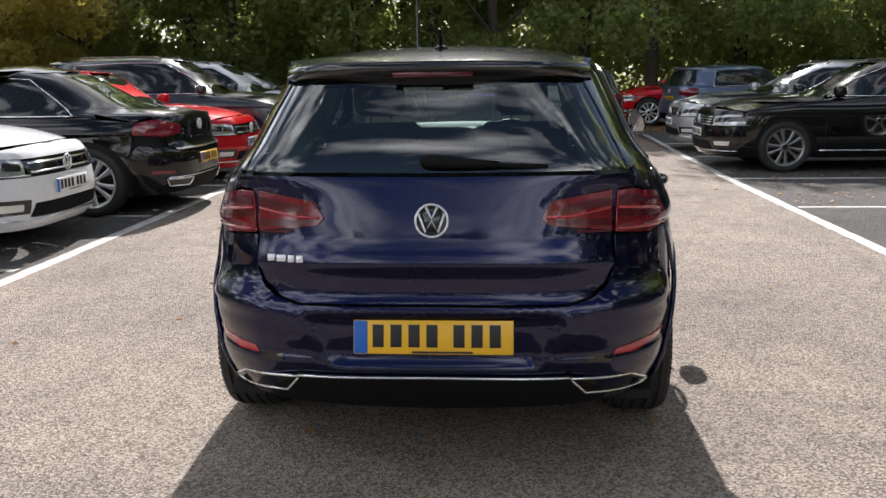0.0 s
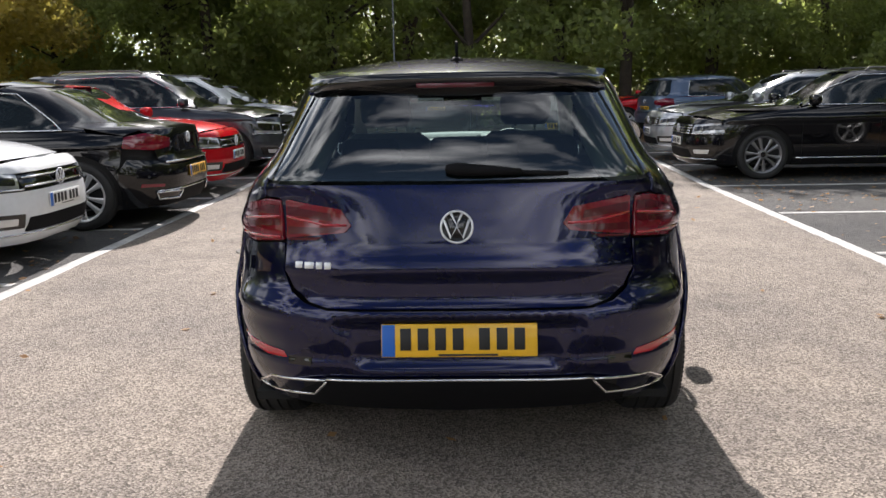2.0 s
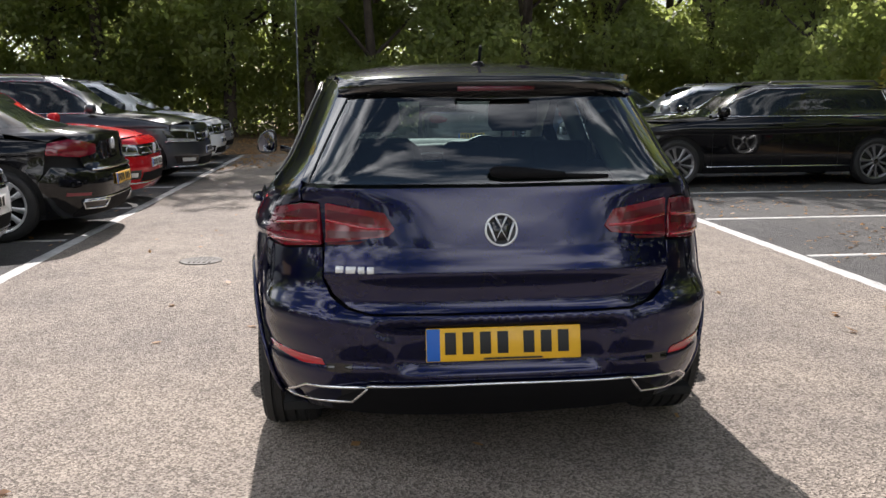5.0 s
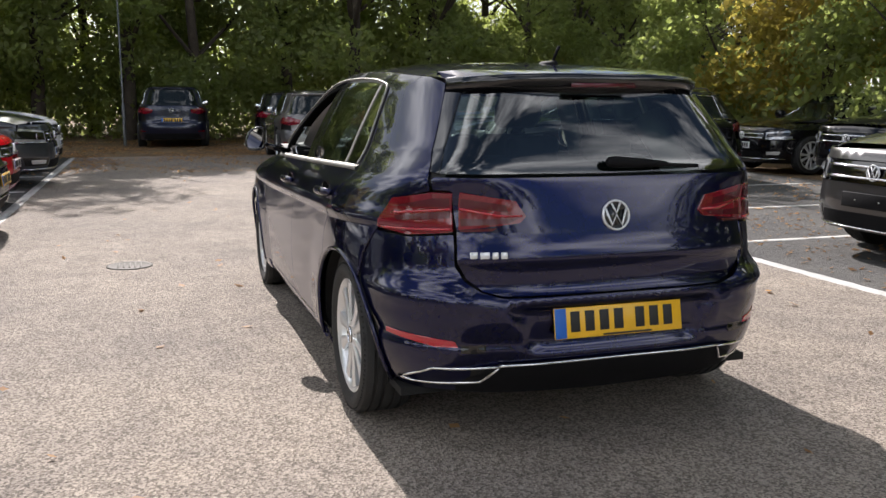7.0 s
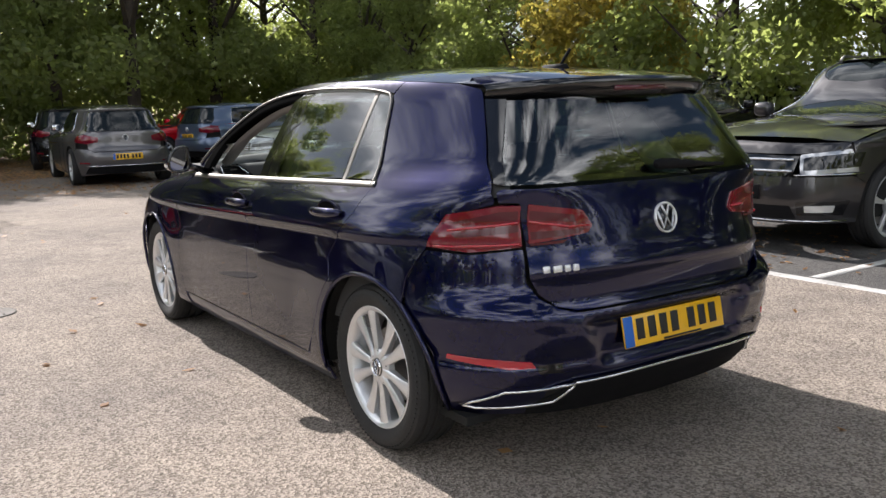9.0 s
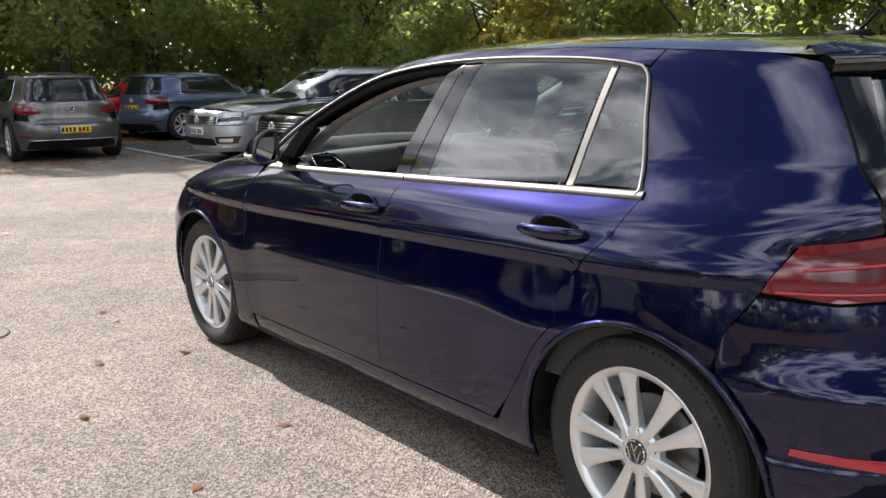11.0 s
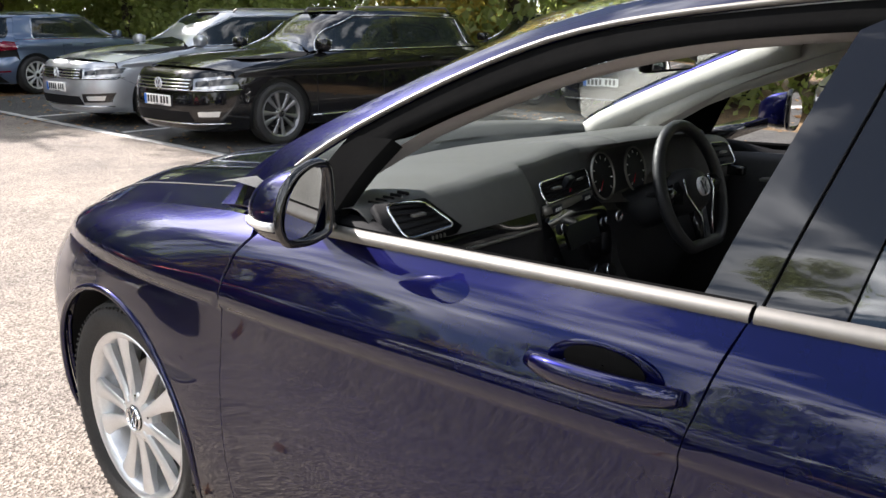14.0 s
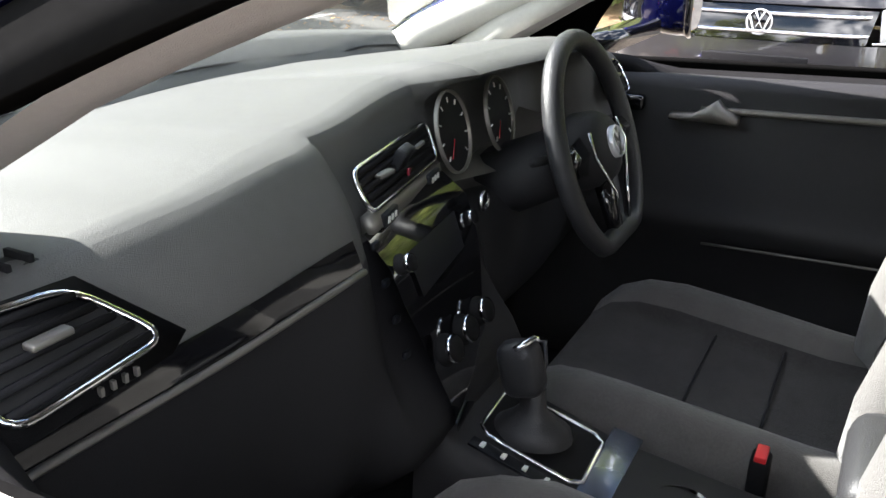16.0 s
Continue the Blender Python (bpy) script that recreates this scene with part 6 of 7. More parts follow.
# far door and near door linings
for side in (-1, 1):
    xo = 0.735 if side > 0 else 0.765
    rows = []
    for y in np.linspace(1.30, 2.72, 16):
        zt = zb(y) - (0.012 if side > 0 else 0.045)
        rows.append([(side * (xo + 0.03), y, zt), (side * (xo - 0.01), y, zt + 0.002), (side * (xo - 0.035), y, zt - 0.02), (side * (xo - 0.035), y, zt - 0.09), (side * (xo - 0.05), y, zt - 0.11), (side * (xo - 0.045), y, 0.72), (side * (xo - 0.09), y, 0.69), (side * (xo - 0.10), y, 0.66), (side * (xo - 0.05), y, 0.62), (side * (xo - 0.05), y, 0.45), (side * (xo - 0.08), y, 0.40), (side * (xo - 0.06), y, 0.28)])
    dl = part("door_lining", loft(rows), M_DASHLOW, HERO, "black door lining with a silver strip")
    part("lining_strip", tube([(side * (xo - 0.038), y, zb(y) - 0.068) for y in np.linspace(1.6, 2.36, 12)], 0.007, n=6), M_ALU, dl)
    if side > 0:
        part("inner_handle", loft([[(0.700, y, z0_), (0.672, y, z0_), (0.662, y, (z0_ + z1_) / 2), (0.672, y, z1_), (0.700, y, z1_)] for y, z0_, z1_ in ((2.415, 0.862, 0.872), (2.37, 0.862, 0.876), (2.345, 0.862, 0.892), (2.327, 0.862, 0.905), (2.315, 0.862, 0.892), (2.285, 0.862, 0.876))], True, True), M_ALU, dl, "pale inner door handle")
    if side > 0:
        boxpart("window_switch", (side * (xo - 0.045), 2.52, 0.885), (0.03, 0.10, 0.03), M_GLOSSBLACK, dl, 0.006)
    part("pocket_edge", tube([(side * (xo - 0.085), y, 0.625 + 0.02 * (2.3 - y)) for y in np.linspace(1.6, 2.32, 10)], 0.003, n=5), M_ALU, dl)
    # lining of the screen pillar
    pp = [(side * x, y, z) for x, y, z in ((0.66, 2.86, 0.945), (0.645, 2.74, 1.03), (0.628, 2.60, 1.112), (0.61, 2.48, 1.162), (0.60, 2.37, 1.20), (0.585, 2.25, 1.24), (0.56, 2.1, 1.285), (0.54, 1.9, 1.31))]
    if side < 0:
        pp = [(x, y, z + 0.035) for x, y, z in pp[1:]]
    part("pillar_lining", tube(pp, 0.040 if side > 0 else 0.018, n=10), M_PALE, HERO, "pale cloth pillar lining")
    if side > 0:
        part("pillar_lining", tube([HS.at(S(y, float(re_(y)) - 0.02), side, -0.05) for y in np.linspace(2.3, 3.04, 10)], 0.042, n=10), M_PALE, HERO)
    pp = [HS.at(S(y, z), side, -0.075) for y, z in ((1.86, 0.92), (1.80, 1.1), (1.73, 1.31))]
    part("pillar_lining", tube(pp, 0.045, n=10), M_PALE, HERO)
    pp = [HS.at(S(y, z), side, -0.13) for y, z in ((0.62, 0.96), (0.66, 1.1), (0.74, 1.27))]
    part("pillar_lining", tube(pp, 0.07, n=10), M_PALE, HERO)
rows = [[(x, y, z - 0.035) for x, y, z in roof_row(y, 15)] for y in np.linspace(0.55, 2.34, 16)]
part("headlining", loft([[(x * 0.97, y, z) for x, y, z in r] for r in rows]), M_PALE, HERO)
bm = bmesh.new()
box(bm, (0.0, 2.38, 1.245), (0.22, 0.035, 0.065), 0.014, None, 3)
rv = part("rear_view_mirror", bm, M_TRIM, HERO, "interior rear-view mirror")
boxpart("mirror_stem", (0, 2.44, 1.29), (0.03, 0.10, 0.04), M_TRIM, rv, 0.008)
boxpart("mirror_face", (0, 2.360, 1.245), (0.205, 0.004, 0.052), M_MIRROR, rv, 0.001)
# linings that hide the bare metal
M_INNER = mat("dark_grey_lining", (0.06, 0.06, 0.06), 0.85, var=0.1, scale=12)
both("quarter_lining", [S(0.50, 0.93), S(0.86, 0.98), S(0.90, 1.1), S(0.955, 1.30), S(0.95, 1.36), S(0.6, 1.345), ("r", 0.50, 1.31), ("r", 0.60, 1.1), ("r", 0.63, 0.99)], M_INNER, off=-0.022, gap=0, thick=0, r=0, du=0.08)
for side in (-1, 1):
    pp = [HS.at(S(y, float(re_(y)) - 0.02), side, -0.035) for y in np.linspace(0.75, 2.2, 12)]
    part("rail_lining", tube(pp, 0.028, n=8), M_PALE, HERO)
    for y0, y1 in ((0.80, 1.85),):
        rows = [[HS.at(S(y, zb(y) - 0.01), side, -0.03), HS.at(S(y, 0.80), side, -0.07), HS.at(S(y, 0.45), side, -0.06)] for y in np.linspace(y0, y1, 8)]
        part("rear_door_lining", loft(rows), M_INNER, HERO)


# ---- parked cars ----
def parked(kind, length, width, height, colour, pose_m, label, estate=False, saloon=False, suv=False, front=True, rear=True, plate_f=True, white_rear=False, du=0.09, old=False, rim=None):
    """A parked car of the given size; hatchback unless estate, saloon or suv."""
    car = tagged(new(kind), label, "car", "parked cars")
    h, W, L = height, width / 2, length
    lift = 0.06 if suv else 0.0
    belt = h * (0.655 if not suv else 0.64)
    ys = (h - belt)
    rear_y = [(0.1, 0.16), (0.3, 0.05), (0.5, 0.0), (0.6, 0.02), (0.66, 0.07), (belt - 0.02, 0.10)]
    if saloon:
        rear_y += [(belt + 0.02, 0.42), (belt + 0.06, 0.62), (h - 0.10, 1.35), (h + 0.1, 1.9)]
    elif estate:
        rear_y += [(belt + 0.03, 0.13), (h - 0.10, 0.42), (h + 0.1, 0.6)]
    else:
        rear_y += [(belt + 0.03, 0.13), (h - 0.10, 0.33 if not suv else 0.36), (h + 0.1, 0.5)]
    bon = belt - 0.015
    cowl = L * (0.735 if not suv else 0.74)
    front_y = [(0.1, L - 0.2), (0.25, L - 0.04), (0.45, L), (0.62, L - 0.015), (bon - 0.15, L - 0.09), (bon - 0.06, L - 0.30), (bon, L - 0.7), (belt + 0.02, cowl), (h - 0.08, L * 0.55), (h + 0.1, L * 0.46)]
    sh = Shell(L,
               w=[(0.1, W * 0.9), (0.25 + lift, W * 0.96), (0.45, W * 0.985), (belt - 0.2, W * 0.985), (belt - 0.12, W * 0.98), (belt - 0.03, W * 0.93), (belt, W * 0.905), (h - 0.12, W * 0.73), (h - 0.07, W * 0.66), (h + 0.05, W * 0.5)],
               yr=rear_y, yf=front_y, lr=[(0.1, 1.0), (1.5, 1.05)], lf=[(0.1, 1.0), (1.5, 1.0)], taper=0.09, tilt=0.02, tilt_y=L * 0.42, belt=belt, du=du, dv=0.055, crease=(belt - 0.2, belt - 0.185), ridge=(belt - 0.185, 0.012))
    rw = 0.335 if not suv else 0.36
    wr, wf, ar = L * 0.185, L * 0.80, rw + 0.06
    Sx, Rx, Fx = (lambda y, z: ("s", y, z)), (lambda x, z: ("r", x, z)), (lambda x, z: ("f", x, z))
    bot = 0.19 + lift
    a0 = math.degrees(math.asin((rw - bot) / ar))
    wtop = h - 0.115
    deck = belt + 0.0
    c_bot, c_top = (1.0, 1.55) if saloon else ((0.55, 0.72) if estate else (0.78, 0.92))
    a_bot, a_top = cowl - 0.32, L * 0.515
    for side in (-1, 1):
        lower = [Sx(0.48, 0.62), Sx(0.44, deck - 0.05)]
        lower += [Sx(y, deck) for y in np.linspace(0.55 if not saloon else 0.9, a_bot, 8)]
        lower += [Sx(a_bot + 0.25, bon - 0.02), Sx(L - 0.75, bon - 0.08), Sx(L - 0.42, bon - 0.15), Sx(L - 0.44, 0.62)]
        lower += arc_s(wf, rw, ar, 30, 180 + a0, 12) + arc_s(wr, rw, ar, -a0, 150, 12)
        body = part("body_side", skin(sh, lower, side=side, r=0.01, name="body_side"), colour, car)
        for y in (wf - ar - 0.10, wf - ar - 1.12, wr + ar + 0.20):
            part("door_seam", tube(line_at(sh, [Sx(y, bot + 0.05), Sx(y, deck - 0.01)], side, 0.0005, 6), 0.004, n=4), M_DARK, body)
        for y in (wf - ar - 1.0, wr + ar + 0.28):
            part("door_handle", tube([sh.at(Sx(y - 0.1, belt - 0.1), side, 0.012), sh.at(Sx(y, belt - 0.1), side, 0.03), sh.at(Sx(y + 0.1, belt - 0.1), side, 0.012)], 0.011, n=6), colour, body)
        part("side_window", skin(sh, [Sx(c_bot + 0.05, deck + 0.02), Sx(a_bot - 0.02, deck + 0.02), Sx((a_bot + a_top) / 2, (deck + wtop) / 2 + 0.035), Sx(a_top, wtop - 0.01), Sx(L * 0.40, wtop), Sx(c_top, wtop - 0.03)], side=side, off=-0.006, thick=0, r=0.03, name="side_window"), M_FARGLASS, car)
        part("window_trim", tube(line_at(sh, [Sx(c_bot + 0.03, deck + 0.012), Sx(L * 0.4, deck + 0.012), Sx(a_bot, deck + 0.012)], side, 0.004, 8), 0.007, n=6), M_CHROME, car)
        part("window_trim", tube(line_at(sh, [Sx(c_bot + 0.03, deck + 0.012), Sx(c_top - 0.01, wtop - 0.025), Sx(L * 0.40, wtop + 0.008), Sx(a_top, wtop), Sx((a_bot + a_top) / 2, (deck + wtop) / 2 + 0.045), Sx(a_bot, deck + 0.012)], side, 0.003, 5), 0.006, n=6), M_CHROME, car)
        for y in (L * 0.415,):
            part("door_pillar", skin(sh, [Sx(y + 0.07, deck + 0.02), Sx(y - 0.04, deck + 0.02), Sx(y - 0.09, wtop), Sx(y - 0.01, wtop)], side=side, off=-0.003, thick=0, r=0, name="door_pillar"), M_GLOSSBLACK, car)
        part("roof_rail", skin(sh, [Sx(c_bot - 0.3 if not saloon else c_bot - 0.2, deck + 0.0), Sx(c_bot + 0.05, deck + 0.02), Sx(c_top, wtop - 0.03), Sx(L * 0.40, wtop), Sx(a_top, wtop - 0.01), Sx((a_bot + a_top) / 2, (deck + wtop) / 2 + 0.035), Sx(a_bot - 0.02, deck + 0.02), Sx(a_bot + 0.10, deck + 0.0), Sx((a_bot + a_top) / 2 + 0.10, (deck + wtop) / 2 + 0.05), Sx(a_top + 0.06, wtop + 0.045), Sx(L * 0.4, wtop + 0.06), Sx(c_top - 0.1, wtop + 0.03), Sx(c_top - (0.30 if not saloon else 0.2), wtop + 0.01)], side=side, r=0.0, gap=0, name="roof_rail"), colour, car)
        if estate or suv:
            p = [sh.at(Sx(y, wtop + 0.055), side) + Vector((side * -0.03, 0, 0.045)) for y in np.linspace(c_top + 0.05, a_top - 0.15, 10)]
            p = [p[0] + Vector((0, -0.06, -0.05))] + p + [p[-1] + Vector((0, 0.06, -0.05))]
            part("roof_bar", tube(p, 0.014, n=6), M_ALU, car)
        mpos = sh.at(Sx(a_bot - 0.06, deck + 0.03), side)
        bm = bmesh.new()
        box(bm, mpos + Vector((side * 0.12, 0.02, 0.05)), (0.19, 0.13, 0.14), 0.05, seg=3)
        mi = part("door_mirror", bm, colour, car)
        boxpart("mirror_glass", mpos + Vector((side * 0.12, -0.048, 0.05)), (0.15, 0.006, 0.10), M_MIRROR, mi, 0.002)
        for y in (wr, wf):
            wheel(car, (side * (W - 0.13), y, rw), side, r=rw, spokes=10 if not suv else 5, rim_r=rw * 0.74, full=False, material=rim or M_ALLOY)
    for y in (wr, wf):
        arch_liner(car, y, rw, ar, lambda yy, zz: sh.at(Sx(yy, max(zz, bot + 0.02)), 1).x - 0.004)
    # roof and bonnet
    rows = []
    y0 = c_top - (0.32 if not saloon else 0.15)
    for y in np.linspace(y0, a_top + 0.12, 12):
        e = sh.at(Sx(y, wtop + 0.045), 1)
        rows.append([(f * e.x, y + 0.12 * (1 - f * f) * (1 if y > L * 0.45 else 0), e.z + (0.075 - 0.02 * abs(y - L * 0.4)) * min(1.0, 0.2 + (y - y0) / 0.4, (a_top + 0.13 - y) / 0.7) * (1 - abs(f) ** 2.5)) for f in np.linspace(-1, 1, 15)])
    roof = part("roof", loft(rows), colour, car)
    rows = []
    for y in np.linspace(a_bot + 0.22, L - 0.42, 12):
        g = (y - a_bot - 0.22) / (L - 0.64 - a_bot)
        zz = (bon - 0.02) - 0.06 * g - 0.07 * g ** 3
        e = sh.at(Sx(y, zz), 1)
        rows.append([(f * e.x, y + (0.16 + 0.10 * g) * (1 - f * f), e.z + 0.055 * (1 - abs(f) ** 2.2) + 0.012 * (abs(f) < 0.72) - 0.02 * g * (1 - f * f)) for f in np.linspace(-1, 1, 21)])
    part("bonnet", loft(rows), colour, car)
    part("windscreen", skin(sh, mir([Fx(0, wtop + 0.03), Fx(W * 0.58, wtop + 0.015), Sx(a_top + 0.13, wtop - 0.05), Sx((a_bot + a_top) / 2 + 0.11, (deck + wtop) / 2 + 0.02), Sx(a_bot + 0.12, deck), Fx(0, deck + 0.0)]), chart="F", off=-0.004, thick=0, r=0, name="windscreen"), M_FARGLASS, car)
    part("scuttle", skin(sh, mir([Fx(0, deck + 0.01), Sx(a_bot + 0.12, deck + 0.01), Sx(a_bot + 0.24, bon - 0.04), Fx(0, bon - 0.03)]), chart="F", off=-0.002, thick=0, r=0, name="scuttle"), M_TRIM, car)
    # front end
    gz0, gz1 = (0.60, 0.735) if not suv else (0.63, 0.81)
    if not front:
        gz0, gz1 = 0.60, 0.72
    fb = part("front_bumper", skin(sh, mir([Fx(0, gz0), Fx(W * 0.9, gz0), Sx(L - 0.44, 0.62)] + arc_s(wf, rw, ar, 30, -a0, 6) + [Sx(L - 0.36, bot), Fx(0, bot)]), chart="F", r=0.01, name="front_bumper"), colour, car)
    part("front_grille", skin(sh, mir([Fx(0, gz1), Fx(W * 0.60, gz1 - 0.01), Fx(W * 0.56, gz0), Fx(0, gz0)]), chart="F", off=-0.012, r=0.01, name="front_grille"), M_GLOSSBLACK, car)
    nb = 2 if suv else (4 if estate else 2)
    for i in range(nb):
        z = gz0 + (gz1 - gz0) * (i + 0.5) / nb
        part("grille_bar", tube([sh.at(Fx(x, z), 1 if x >= 0 else -1, 0.004) for x in np.linspace(-W * 0.56, W * 0.56, 13)], 0.011 if suv else 0.008, n=6), M_CHROME, car)
    part("bonnet_lip", skin(sh, mir([Fx(0, gz1 + 0.10), Fx(W * 0.5, gz1 + 0.085), Sx(L - 0.40, bon - 0.15), Sx(L - 0.42, gz1 + 0.02), Fx(W * 0.6, gz1), Fx(0, gz1)]), chart="F", r=0.005, off=0.002, name="bonnet_lip"), colour, car)
    for side in (-1, 1):
        hl = part("headlamp", skin(sh, [Fx(W * 0.60 * side, gz1 - 0.005), Fx(W * 0.8 * side, gz1 + 0.02), Sx(L - 0.40, gz1 + 0.035), Sx(L - 0.43, gz1 - 0.02), Fx(W * 0.92 * side, gz0 + 0.03), Fx(W * 0.62 * side, gz0 + 0.012)], chart="F", side=side, off=0.005, r=0.015, name="headlamp"), M_LAMPCLEAR, car, "clear headlamp")
        part("lamp_bezel", skin(sh, [Fx(W * 0.63 * side, gz1 - 0.03), Fx(W * 0.80 * side, gz1 - 0.008), Fx(W * 0.93 * side, gz1 + 0.006), Fx(W * 0.92 * side, gz0 + 0.068), Fx(W * 0.64 * side, gz0 + 0.045)], chart="F", off=0.0075, thick=0, r=0.02, name="lamp_bezel"), M_GLOSSBLACK, hl)
        bm = lathe([(0.0, 0.045), (0.012, 0.045), (0.016, 0.03), (0.01, 0.001)], 20, "y")
        c = sh.at(Fx(W * 0.74 * side, (gz0 + gz1) / 2 + 0.01), side, -0.004)
        bmesh.ops.transform(bm, matrix=Matrix.Translation(c) @ Matrix.Rotation(math.pi, 4, "Z"), verts=bm.verts)
        part("projector", bm, M_LAMPCLEAR, hl)
        part("lamp_strip", tube([sh.at(Fx(x * side, gz0 + 0.012 + 0.02 * (x / W - 0.6)), side, 0.012) for x in np.linspace(W * 0.58, W * 0.93, 9)], 0.006, n=6), M_CHROME, hl)
        fog = part("fog_lamp", skin(sh, [Fx(W * 0.66 * side, 0.40), Fx(W * 0.84 * side, 0.405), Fx(W * 0.82 * side, 0.345), Fx(W * 0.66 * side, 0.345)], chart="F", off=0.006, r=0.012, name="fog_lamp"), M_WHITELENS, fb)
        part("fog_surround", skin(sh, [Fx(W * 0.60 * side, 0.43), Fx(W * 0.90 * side, 0.44), Fx(W * 0.86 * side, 0.32), Fx(W * 0.60 * side, 0.32)], chart="F", off=0.003, r=0.01, name="fog_surround"), M_GLOSSBLACK, fb)
    part("lower_intake", skin(sh, mir([Fx(0, 0.40), Fx(W * 0.56, 0.40), Fx(W * 0.60, 0.29), Fx(0, 0.28)]), chart="F", off=0.003, r=0.015, name="lower_intake"), M_TRIM, fb)
    part("intake_strip", tube([sh.at(Fx(x, 0.275), 1 if x >= 0 else -1, 0.008) for x in np.linspace(-W * 0.86, W * 0.86, 15)], 0.008, n=6), M_CHROME, fb)
    turn = Matrix.Rotation(math.pi, 3, "Z")
    p = sh.at(Fx(0.0, (gz0 + gz1) / 2), 1, 0.010)
    badge(car, p, turn, 0.066)
    if plate_f:
        p = sh.at(Fx(0.0, 0.50), 1, 0.008)
        plate(car, p, (0.52, 0.111), M_PLATEWHITE, turn)
    else:
        holder = boxpart("plate_holder", sh.at(Fx(0.0, 0.50), 1, 0.012), (0.53, 0.016, 0.12), M_TRIM, car, 0.006, "empty black plate holder")
        for q in (-0.12, 0.12):
            boxpart("holder_screw", sh.at(Fx(0.0, 0.50), 1, 0.022) + Vector((q, 0, 0)), (0.012, 0.006, 0.012), M_ALU, holder, 0.003)
    # tail
    top_t = deck + (0.0 if not saloon else 0.01)
    tgp = part("tailgate", skin(sh, mir([Rx(0, top_t), Rx(W * 0.74, top_t), Rx(W * 0.70, 0.66), Rx(W * 0.6, 0.62), Rx(0, 0.62)]), r=0.01, name="tailgate"), colour, car)
    rb = part("rear_bumper", skin(sh, mir([Rx(0, 0.612), Rx(W * 0.6, 0.612), Rx(W * 0.71, 0.66), Sx(0.42, 0.68), Sx(0.48, 0.60)] + arc_s(wr, rw, ar, 150, 180 + a0, 6) + [Sx(0.4, bot), Rx(0, bot + 0.04)]), r=0.006, name="rear_bumper"), colour, car)
    part("bumper_insert", skin(sh, mir([Rx(0, 0.36), Rx(W * 0.72, 0.35), Rx(W * 0.78, bot + 0.03), Rx(0, bot + 0.02)]), off=0.004, r=0.02, name="bumper_insert"), M_TRIM, rb)
    part("bumper_strip", tube([sh.at(Rx(x, 0.365), 1 if x >= 0 else -1, 0.008) for x in np.linspace(-W * 0.75, W * 0.75, 13)], 0.007, n=6), M_CHROME if not old else M_TRIM, rb)
    for side in (-1, 1):
        part("tail_lamp", skin(sh, [Rx(W * 0.50 * side, belt - 0.085), Rx(W * 0.76 * side, belt - 0.03), Sx(0.44, belt - 0.06), Sx(0.46, belt - 0.17), Rx(W * 0.72 * side, belt - 0.20), Rx(W * 0.52 * side, belt - 0.17)], side=side, off=0.007, r=0.02, name="tail_lamp"), M_LAMPRED, car, "red tail lamp")
        part("reflector", skin(sh, [Rx(W * 0.70 * side, 0.43), Rx(W * 0.86 * side, 0.44), Rx(W * 0.86 * side, 0.405), Rx(W * 0.70 * side, 0.40)], off=0.004, r=0.005, name="reflector"), M_LAMPRED, rb)
    if saloon or estate:
        for side in (-1, 1):
            part("sill_strip", tube(line_at(sh, [Sx(wr + ar + 0.03, bot + 0.10), Sx(wf - ar - 0.03, bot + 0.10)], side, 0.006, 14), 0.010, n=6), M_CHROME, car, "bright strip along the sill")
    if saloon:
        part("boot_strip", tube([sh.at(Rx(x, 0.635), 1 if x >= 0 else -1, 0.010) for x in np.linspace(-W * 0.66, W * 0.66, 13)], 0.012, n=6), M_CHROME, tgp)
        for side in (-1, 1):
            ex = [Rx(W * 0.42 * side, 0.345), Rx(W * 0.76 * side, 0.355), Rx(W * 0.72 * side, 0.285), Rx(W * 0.46 * side, 0.275)]
            part("exhaust_recess", skin(sh, ex, off=0.010, r=0.01, name="exhaust_recess"), M_GLOSSBLACK, rb)
            part("exhaust_trim", tube(line_at(sh, ex + ex[:1], side, 0.016, 4)[:-1], 0.009, True, 6), M_CHROME, rb, "chrome exhaust surround")
        part("rear_window", skin(sh, mir([Rx(0, h - 0.10), Rx(W * 0.60, h - 0.11), Rx(W * 0.78, belt + 0.08), Rx(0, belt + 0.07)]), off=-0.003, thick=0, r=0.03, name="rear_window"), M_FARGLASS, car)
        part("boot_lid", skin(sh, mir([Rx(0, belt + 0.065), Rx(W * 0.8, belt + 0.075), Sx(0.75, belt + 0.02), Sx(0.44, belt - 0.045), Rx(W * 0.75, belt + 0.0), Rx(0, belt)]), off=0.001, r=0, gap=0, name="boot_lid"), colour, car)
        part("rear_frame", skin(sh, mir([Rx(0, h - 0.06), Rx(W * 0.58, h - 0.07), Sx(c_top - 0.10, h - 0.10), Sx(c_bot - 0.2, belt), Rx(W * 0.85, belt + 0.05), Rx(0, belt + 0.05)]), off=-0.014, r=0, gap=0, thick=0, name="rear_frame"), colour, car)
    else:
        part("rear_frame", skin(sh, mir([Rx(0, wtop + 0.03), Rx(W * 0.62, wtop + 0.02), Sx(c_bot - 0.10, belt + 0.05), Sx(0.46, belt - 0.03), Rx(W * 0.74, belt - 0.01), Rx(0, belt)]), off=-0.012, r=0, gap=0, thick=0, name="rear_frame"), colour, car)
        part("rear_window", skin(sh, mir([Rx(0, wtop), Rx(W * 0.58, wtop - 0.01), Rx(W * 0.72, belt + 0.03), Rx(0, belt + 0.02)]), off=-0.003, thick=0, r=0.03, name="rear_window"), M_FARGLASS, car)
